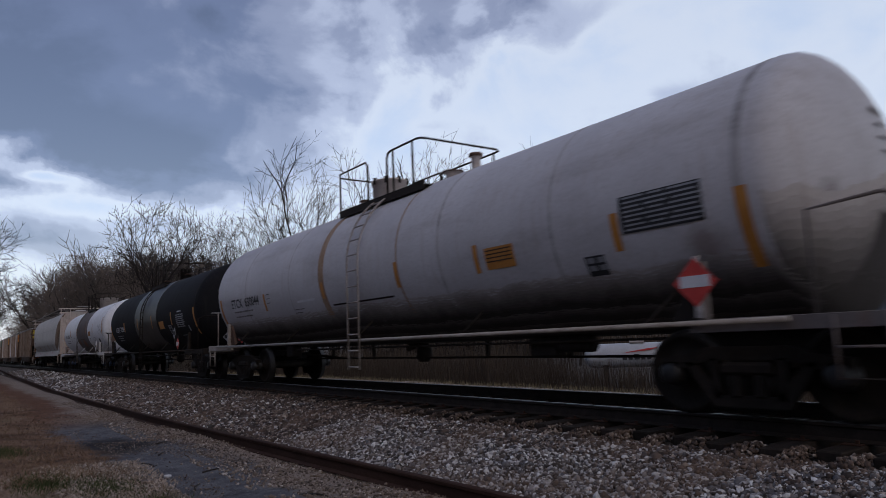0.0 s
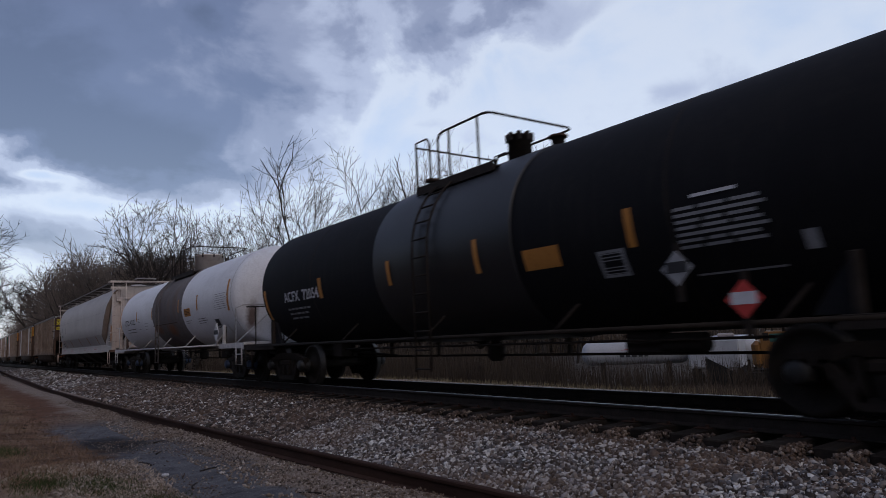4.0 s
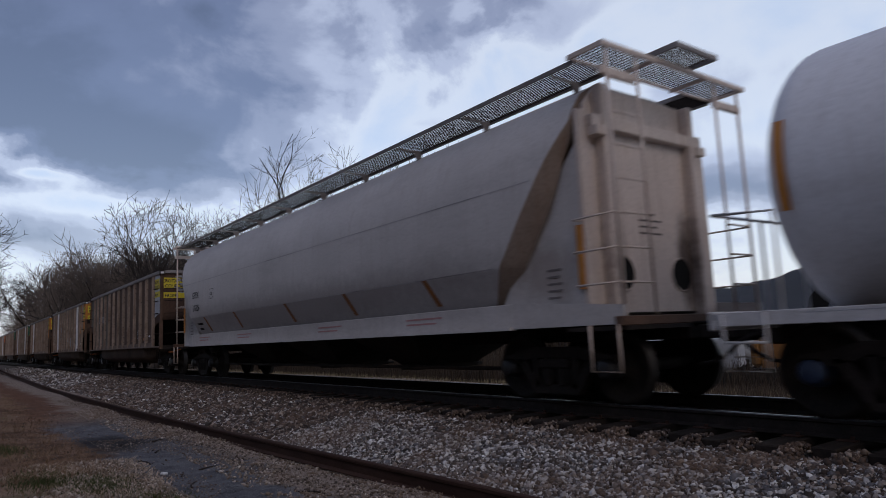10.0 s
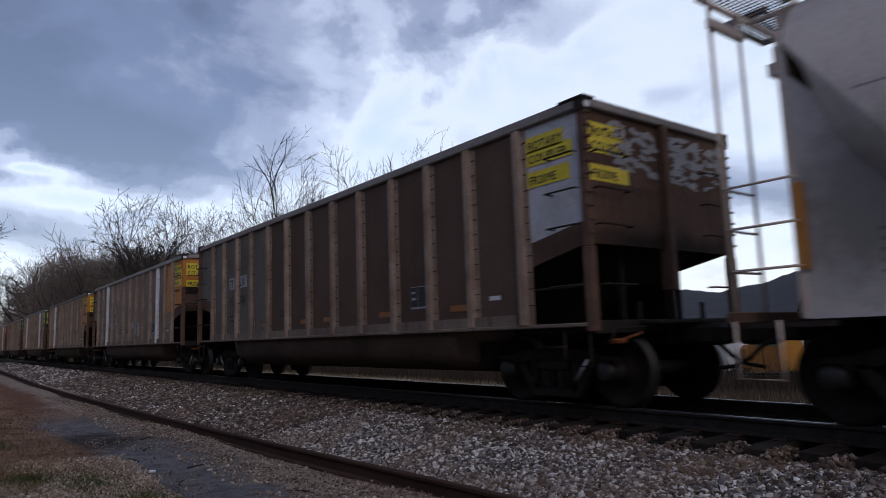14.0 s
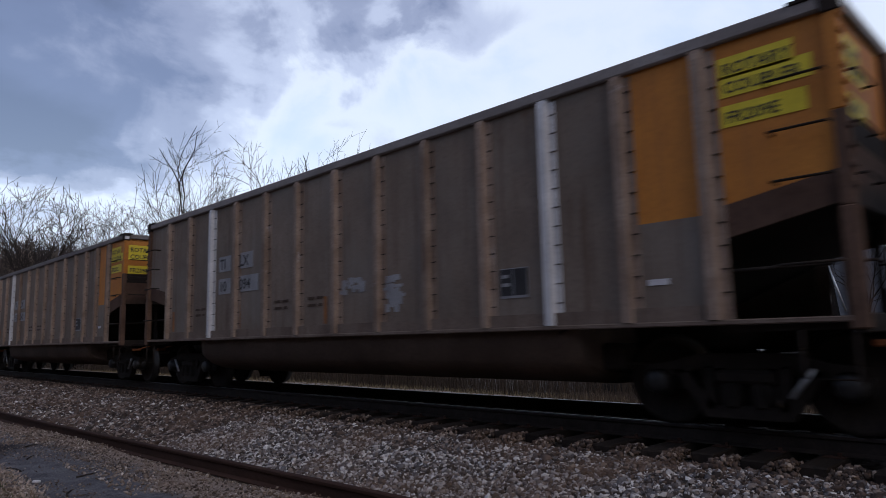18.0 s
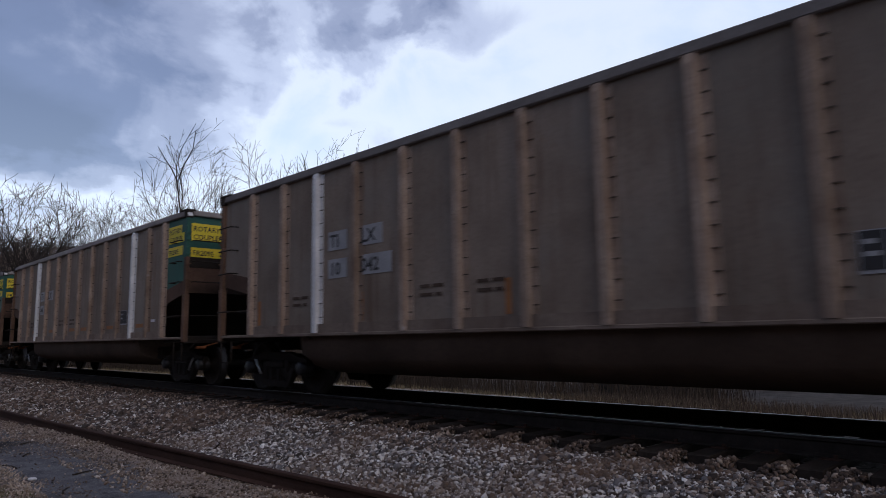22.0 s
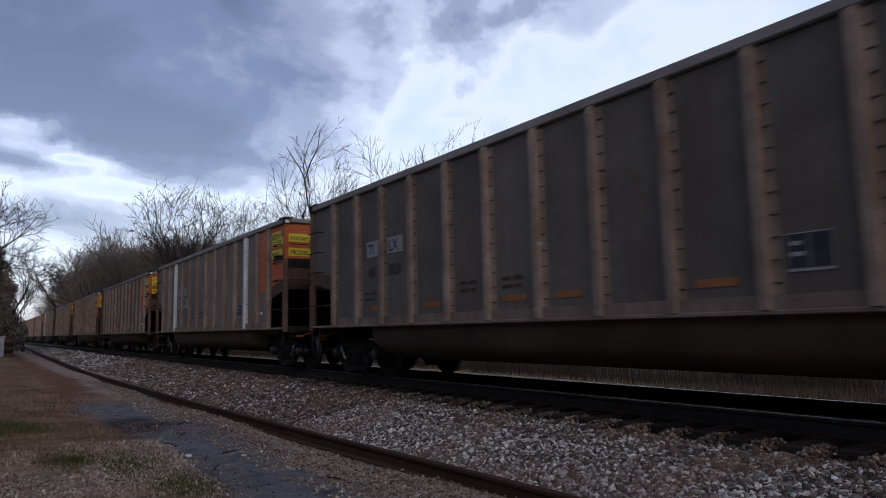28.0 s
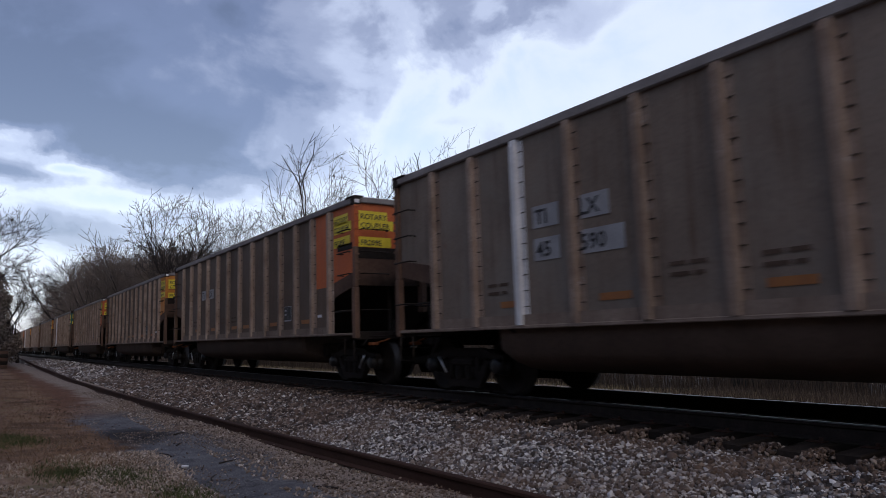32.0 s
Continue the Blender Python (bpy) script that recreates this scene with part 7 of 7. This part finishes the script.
def build_brush():
    blades("reeds", "tall dry brown reeds and weeds behind the track", 9000, 1, scatter(20.5, 26.0, 9.5, 70, -0.05, 1.2), 1.4, 0.012, M["brush"])
    blades("tall_weeds", "tall brown and green weeds behind the track", 9000, 8, scatter(22.5, 29.0, 26.5, 75, -0.05, 1.2), 2.4, 0.016, M["brush"], 0.3)
    blades("reeds", "low dry weeds in front of the yard", 4200, 11, scatter(15.5, 21.0, 4, 12.5, -0.05, 1.0), 0.4, 0.010, M["brush"])
    blades("grass_strip", "dry yellow-green grass beyond the far rail", 9000, 2, scatter(11.0, 21.0, 3, 60, -0.03, 1.2), 0.24, 0.012, M["dry_grass"])
    blades("grass_tufts", "short green grass tufts on the verge", 9000, 3, tufts, 0.055, 0.004, M["green_grass"], 1.2)
    blades("dead_grass", "thin dead grass on the dirt verge", 9000, 4, clumped(-2.4, 2.0, 5.0, 45, 0.0, 1.5, 77), 0.07, 0.004, M["dead_grass"], 1.8)
    blades("matted_grass", "matted rusty brown dead grass on the verge", 22000, 16, scatter(-2.6, 1.85, 9.2, 40, 0.0, 1.6), 0.06, 0.005, M["rusty_grass"], 2.4)
    blades("leaf_litter", "pale dead leaves and chips strewn over the verge", 5000, 17, clumped(-0.6, 2.2, 5.2, 10.5, 0.0, 1.0, 66), 0.035, 0.011, M["leaf_litter"], 3.0)
    blades("far_brush", "dark leafless brush along the back of the yard", 9000, 12, scatter(62.0, 80.0, 8, 110, 0.0, 1.0), 3.4, 0.05, M["brush"], 0.4)
    blades("hedge", "brown leafless hedge along the siding", 5000, 5, scatter(-9.0, -3.2, 40, 90, -0.1, 1.0), 2.6, 0.03, M["brush"], 0.5)


def tufts(rs, count):
    centres = [(0.40, 13.2), (0.93, 9.2), (1.46, 8.55), (0.2, 12.4), (1.73, 7.1), (0.0, 14.2), (0.7, 12.7)]
    out = []
    for i in range(count):
        cx, cy = centres[i % len(centres)]
        x, y = cx + rs.normal(0, 0.17), cy + rs.normal(0, 0.38)
        out.append((x, y, ground_z(x, y)))
    return np.array(out)


# ---- yard and hills ----
M["white_paint"] = material("white_vehicle_paint", (0.36, 0.36, 0.37), (0.48, 0.48, 0.49), 0.45, 0.0, 1, 20, 0.03, rand=0.05)
M["digger_yellow"] = material("digger_yellow_paint", (0.15, 0.060, 0.009), (0.21, 0.09, 0.013), 0.5, 0.0, 1.5, 20, 0.05)
M["digger_bright"] = material("amber_cover_paint", (0.40, 0.17, 0.02), (0.50, 0.23, 0.03), 0.5, 0.0, 1.5, 20, 0.05)
M["glass"] = material("dark_cab_glass", (0.02, 0.025, 0.028), (0.03, 0.035, 0.04), 0.12, 0.0, 2, 20, 0.0)
M["rubber"] = material("tyre_rubber", (0.012, 0.012, 0.012), (0.025, 0.025, 0.025), 0.9, 0.0, 4, 30, 0.1)
M["boom_black"] = material("black_boom_paint", (0.0045, 0.0045, 0.00525), (0.0105, 0.0105, 0.01125), 0.8, 0.0, 3, 30, 0.05)
M["hill"] = material("wooded_hillside", (0.022, 0.0245, 0.030), (0.040, 0.0425, 0.050), 0.95, 0.0, 0.02, 0.3, 0.0)


def excavator():
    x, y = polar(64.8, 30.0)
    e = thing("excavator", "yellow tracked excavator parked in the yard behind the reeds", "excavator", m=pose(x, y, -1.78, 0, 0, -64.4))
    # local x runs across the view, local y away from the track
    for yy in (-0.9, 0.9):
        part("crawler_track", Build().prism([(-1.7, 0.25), (-1.45, 0.0), (1.45, 0.0), (1.7, 0.25), (1.7, 0.55), (1.4, 0.78), (-1.4, 0.78), (-1.7, 0.55)], yy - 0.28, yy + 0.28, "y"), M["rubber"], e)
    part("engine_housing", Build().prism([(-0.95, 0.95), (1.0, 0.95), (1.0, 1.75), (0.55, 2.30), (-0.75, 2.36), (-0.95, 2.1)], -1.15, 0.5, "y"), M["digger_yellow"], e)
    part("counterweight", Build().box(-1.3, -0.9, -1.2, 1.2, 0.95, 2.0, 0.15), M["digger_yellow"], e)
    part("vent_panel", Build().box(-0.85, -0.65, -1.158, -1.15, 2.0, 2.3), M["gon_dark"], e)
    label = part("label_panel", Build().box(-0.62, 0.18, -1.162, -1.154, 1.95, 2.26), M["green_paint"], e, "dark green model panel")
    part("label_bars", Build().box(-0.28, -0.16, -1.17, -1.163, 2.0, 2.1).box(-0.12, 0.0, -1.17, -1.163, 2.0, 2.1).box(0.04, 0.12, -1.17, -1.163, 2.0, 2.1), M["white_ink"], label)
    part("side_cover", Build().prism([(0.1, 1.0), (0.1, 2.42), (0.40, 2.38), (0.85, 2.15), (1.0, 1.75), (0.95, 1.3), (0.75, 1.0)], -1.24, -1.16, "y"), M["digger_bright"], e, "rounded amber side cover")
    for xx in (-0.5, 0.1):
        part("door_seam", Build().box(xx - 0.012, xx + 0.012, -1.158, -1.152, 1.0, 1.9), M["gon_dark"], e)
    part("exhaust_pipe", Build().tube([(-0.1, -0.6, 2.3), (-0.1, -0.6, 2.62), (-0.2, -0.6, 2.7)], 0.06, 8), M["dark_steel"], e)
    part("work_lamp", Build().box(0.3, 0.42, -1.1, -0.98, 2.42, 2.56, 0.02), M["plate_pale"], e)
    part("hand_rail", Build().tube([(-0.72, -1.05, 2.36), (-0.72, -1.05, 2.62), (-0.5, -1.05, 2.62), (-0.5, -1.05, 2.36)], 0.02, 5), M["dark_steel"], e)
    cab = part("cab", Build().prism([(0.95, 0.95), (2.15, 0.95), (2.2, 1.6), (1.95, 2.75), (1.0, 2.75)], -1.15, -0.1, "y"), M["rubber"], e)
    part("window", Build().prism([(1.08, 1.75), (1.95, 1.75), (1.85, 2.62), (1.08, 2.62)], -1.162, -1.154, "y"), M["glass"], cab)
    part("step_box", Build().box(1.2, 2.5, -1.3, -0.9, 0.85, 1.15, 0.03), M["digger_yellow"], e)
    for o in e.children:
        o.location.x -= 0.6
    boom = part("boom", Build().prism([(0.0, 2.2), (0.35, 3.6), (1.2, 4.55), (2.6, 5.25), (4.7, 6.25), (4.78, 5.8), (2.9, 4.75), (1.7, 4.15), (1.0, 3.3), (0.7, 2.2)], 0.15, 0.5, "y"), M["boom_black"], e)
    for k in range(5):
        u = 2.42 + 0.24 * k
        part("boom_mark", Build().prism([(u, 4.70 + 0.112 * k), (u + 0.17, 4.78 + 0.112 * k), (u + 0.09, 4.97 + 0.112 * k), (u - 0.08, 4.89 + 0.112 * k)], 0.135, 0.142, "y"), M["white_ink"], boom, "white block marks on the dark boom")
    part("hydraulic_ram", Build().tube([(1.9, 0.1, 5.1), (3.2, 0.1, 5.85), (4.62, 0.1, 6.72)], 0.055, 8), M["dark_steel"], boom)
    part("hydraulic_hose", Build().tube([(2.4, 0.1, 5.3), (3.3, 0.1, 5.75), (3.8, 0.1, 6.05), (4.5, 0.1, 6.2)], 0.03, 6), M["bare_metal"], boom)
    stick = part("stick", Build().prism([(4.55, 6.78), (4.72, 6.86), (5.20, 6.62), (5.62, 4.5), (5.75, 3.2), (5.2, 3.2), (4.85, 4.6), (4.55, 5.6)], 0.10, 0.55, "y"), M["boom_black"], e)
    for z in (6.15, 4.95, 3.7):
        part("stick_plate", Build().box(5.15 - 0.12 * (z - 5.5), 5.28 - 0.12 * (z - 5.5), 0.092, 0.10, z, z + 0.28), M["plate_pale"], stick)
    part("bucket_ram", Build().tube([(5.45, 0.1, 5.4), (5.95, 0.1, 3.4)], 0.045, 8), M["bare_metal"], stick)
    part("bucket", Build().prism([(5.1, 3.2), (5.8, 3.1), (6.0, 2.3), (5.6, 1.9), (5.0, 2.2)], -0.3, 0.9, "y"), M["rubber"], e)
    part("cab_lamp", Build().revolve([(-0.04, 0.0), (-0.04, 0.045), (0.0, 0.055), (0.05, 0.03)], (2.15, -1.0, 3.38), 12), glow("lit_lamp_glass", (1.0, 0.95, 0.75), 4.0), e, "lit work lamp")
    part("lamp_post", Build().tube([(2.15, -1.0, 1.0), (2.15, -1.0, 3.34)], 0.03, 6), M["dark_steel"], e)


def spare_bucket():
    x, y = polar(58.7, 27.0)
    s = thing("excavator_bucket", "dark worn spare excavator bucket standing in the yard weeds", "bucket", m=pose(x, y, -1.84, 0, 0, -58))
    part("shell", Build().prism([(-0.5, 1.55), (-0.42, 0.75), (-0.1, 0.25), (0.35, 0.1), (0.55, 0.35), (0.62, 0.9), (0.55, 0.9), (0.46, 0.42), (0.3, 0.2), (-0.05, 0.33), (-0.34, 0.8), (-0.42, 1.55)], -0.6, 0.6, "y"), M["rubber"], s)
    for yy in (-0.62, 0.6):
        part("side_plate", Build().prism([(-0.5, 1.55), (-0.42, 0.75), (-0.1, 0.25), (0.35, 0.1), (0.55, 0.35), (0.62, 0.9)], yy, yy + 0.02, "y"), M["rubber"], s)
    for k in range(4):
        part("tooth", Build().box(0.56, 0.62, -0.5 + 0.3 * k, -0.4 + 0.3 * k, 0.88, 1.08, 0.01), M["dark_steel"], s)
    part("foot", Build().box(-0.45, 0.5, -0.5, 0.5, 0.0, 0.14, 0.02), M["rubber"], s)


def gas_tank(az, dist, length, r, mark):
    x, y = polar(az, dist)
    t = thing("gas_tank", "white horizontal gas tank on saddles in the yard", "tank", "white gas tanks", pose(x, y, -1.85, 0, 0, -az))
    prof = [(-length / 2 + 0.5 - 0.5 * math.cos(math.pi / 2 * k / 6), max(0.001, r * math.sin(math.pi / 2 * k / 6))) for k in range(7)]
    prof += [(length / 2 - 0.5 + 0.5 * math.sin(math.pi / 2 * k / 6), max(0.001, r * math.cos(math.pi / 2 * k / 6))) for k in range(7)]
    part("tank_shell", Build().revolve(prof, (0, 0, 1.55), 28, "x"), M["white_paint"], t)
    for s in (-1, 1):
        part("saddle", Build().box(s * length * 0.3 - 0.12, s * length * 0.3 + 0.12, -r * 0.8, r * 0.8, 0.0, 1.08), M["gon_dark"], t)
    if mark:
        for k, (u, w) in enumerate(((-0.75, 0.22), (-0.45, 0.20), (-0.17, 0.26), (0.17, 0.20), (0.45, 0.18))):
            part("side_marking", Build().box(u, u + w, -r - 0.02, -r - 0.005, 1.34, 1.62 if k == 2 else 1.54, 0.02), M["black_ink"], t, "dark lettering block")
        part("side_swoosh", Build().prism([(-0.7, 1.68), (0.6, 1.80), (1.0, 1.92), (0.5, 1.88), (-0.2, 1.78)], -r - 0.012, -r + 0.12, "y"), M["red_placard"], t, "thin red swoosh")
    part("valve_hood", Build().box(-0.38, 0.38, -0.28, 0.28, 1.52 + r, 1.68 + r, 0.05), M["old_steel"], t)


def yard_truck(az, dist, turn):
    x, y = polar(az, dist)
    t = thing("truck", "white parked service truck in the yard", "truck", "yard trucks", pose(x, y, -1.85, 0, 0, turn))
    part("truck_bed", Build().box(-3.2, 0.6, -1.1, 1.1, 0.8, 2.1, 0.06), M["white_paint"], t)
    cab = part("cab", Build().prism([(0.7, 0.6), (2.9, 0.6), (2.9, 1.3), (2.2, 1.45), (1.8, 2.2), (0.7, 2.2)], -1.0, 1.0, "y"), M["white_paint"], t)
    part("window", Build().prism([(0.95, 1.5), (1.95, 1.5), (1.7, 2.08), (0.95, 2.08)], -1.012, -1.004, "y"), M["glass"], cab)
    for wx in (-2.2, 2.0):
        for s in (-1, 1):
            part("wheel", Build().revolve([(-0.14, 0.0), (-0.14, 0.40), (-0.08, 0.46), (0.08, 0.46), (0.14, 0.40), (0.14, 0.0)], (wx, s * 1.0, 0.46), 20), M["rubber"], t)


def hills():
    vs, fs = [], []
    az0, az1, n = -20, 130, 300
    for i in range(n + 1):
        az = az0 + (az1 - az0) * i / n
        el = lerp_table([(-20, 0.9), (0, 0.7), (4, 0.9), (30, 2.0), (45, 3.0), (53, 3.6), (60, 2.7), (62.5, 3.1), (66, 4.1), (72, 5.8), (75.6, 7.0), (79, 5.8), (86, 6.5), (95, 6.0), (130, 3.0)], az)
        el += 0.22 * noise.noise(Vector((az * 0.35, 0, 0))) + 0.10 * noise.noise(Vector((az * 2.1, 4, 0))) + 0.05 * noise.noise(Vector((az * 9.0, 9, 0)))
        for k in range(7):
            t = k / 6
            d = 600 + 500 * t
            x, y = polar(az, d)
            vs.append((x, y, -2.0 + (d * math.tan(radians(el)) + 3) * smooth(0, 1, t) ** 0.8))
    for i in range(n):
        for k in range(6):
            fs.append((i * 7 + k, i * 7 + k + 1, (i + 1) * 7 + k + 1, (i + 1) * 7 + k))
    me = bpy.data.meshes.new("hills")
    me.from_pydata(vs, [], fs)
    me.polygons.foreach_set("use_smooth", [True] * len(fs))
    me.materials.append(M["hill"])
    tagged(new("hills", me), "dark wooded ridge on the horizon", "hill", kind="structure")


def wooded_bank():
    """Unseen wooded rise added behind the camera to close that side against low light."""
    vs, fs = [], []
    rows = [(-9.0, -0.7), (-12.0, 1.0), (-15.0, 6.5), (-17.0, 10.5), (-22.0, 11.5), (-40.0, 12.0)]
    ys = [-60 + 2.0 * i for i in range(61)]
    for y in ys:
        for x, z in rows:
            k = 1 if z > 0 else 0
            vs.append((x + k * 1.2 * noise.noise(Vector((y * 0.3, x, 0))), y, z + k * 1.6 * noise.noise(Vector((y * 0.25, x * 0.2, 3)))))
    c = len(rows)
    for i in range(len(ys) - 1):
        for j in range(c - 1):
            fs.append((i * c + j, i * c + j + 1, (i + 1) * c + j + 1, (i + 1) * c + j))
    me = bpy.data.meshes.new("wooded_bank")
    me.from_pydata(vs, [], fs)
    me.materials.append(M["brush"])
    tagged(new("wooded_bank", me), "unseen brown wooded bank added behind the camera to block low light", "bank", kind="structure")


def small_things():
    x, y = 2.19, 8.82
    tagged(new("litter", Build().box(-0.04, 0.045, -0.03, 0.03, 0.0, 0.035, 0.012).mesh("litter", M["white_ink"])), "small crumpled white litter on the cinder path", "litter").matrix_basis = pose(x, y, ground_z(x, y), 0, 8, 30)
    x, y = 0.75, 63.0
    box = thing("signal_cabinet", "white metal signal cabinet beside the siding", "cabinet", m=pose(x, y, ground_z(x, y)))
    part("body", Build().box(-0.75, 0.75, -0.4, 0.4, 0.0, 1.5, 0.02), M["white_paint"], box)
    part("roof", Build().box(-0.82, 0.82, -0.48, 0.48, 1.5, 1.58, 0.02), M["white_paint"], box)
    r = random.Random(77)
    for sx, sy, ln, ang in ((2.3, 8.0, 0.35, 70), (2.75, 8.9, 0.28, 20), (2.2, 9.9, 0.4, 100), (2.6, 10.8, 0.3, 60), (2.35, 12.2, 0.5, 80), (2.9, 12.0, 0.3, 35), (4.6, 9.2, 0.7, 60), (4.7, 11.5, 0.9, 70), (5.0, 14.5, 0.9, 60), (4.4, 17.0, 1.1, 75), (3.1, 6.6, 0.35, 110)):
        tagged(new("stick", Build().tube([(-ln / 2, 0, 0.01), (-ln * 0.1, r.uniform(-0.03, 0.03), 0.02), (ln / 2, r.uniform(-0.04, 0.04), 0.012)], 0.012, 5, 0.006).mesh("stick", M["bark"])), "dark dead stick lying on the gravel", "stick", "dead sticks").matrix_basis = pose(sx, sy, ground_z(sx, sy) + (0.03 if sx > 4 else 0.0), 0, 0, ang)
    post = thing("timber_stack", "brown stacked timber beside the signal cabinet", "timber", m=pose(1.75, 63.5, ground_z(1.75, 63.5)))
    for k in range(5):
        part("timber", Build().box(-0.32, 0.32, -0.9, 0.9, 0.28 * k, 0.28 * k + 0.26, 0.02), M["tie"] if k % 2 else M["rust_end"], post)


def motions():
    """The train rolls towards the camera's right; the wheels turn with it."""
    for car, off in CARS:
        walk(car, [(t, pose(TRACK_X, s + off, 0)) for t, s in TRAIN])
    start = TRAIN[0][1]
    steps = [0.125 * i for i in range(257)]
    for w, a in WHEELSETS:
        walk(w, [(t, pose(0, a, 0.457, math.degrees((start - lerp_table(TRAIN, t)) / 0.457), 0, 0)) for t in steps])


build_ground()
build_track()
build_stones()
hills()
wooded_bank()
CARS = build_train()
build_trees()
build_brush()
excavator()
spare_bucket()
gas_tank(52.3, 36, 5.4, 0.62, True)
gas_tank(59.3, 35, 2.8, 0.66, False)
yard_truck(59.3, 36, 20)
yard_truck(68.5, 38, -50)
small_things()
build_ties()
motions()
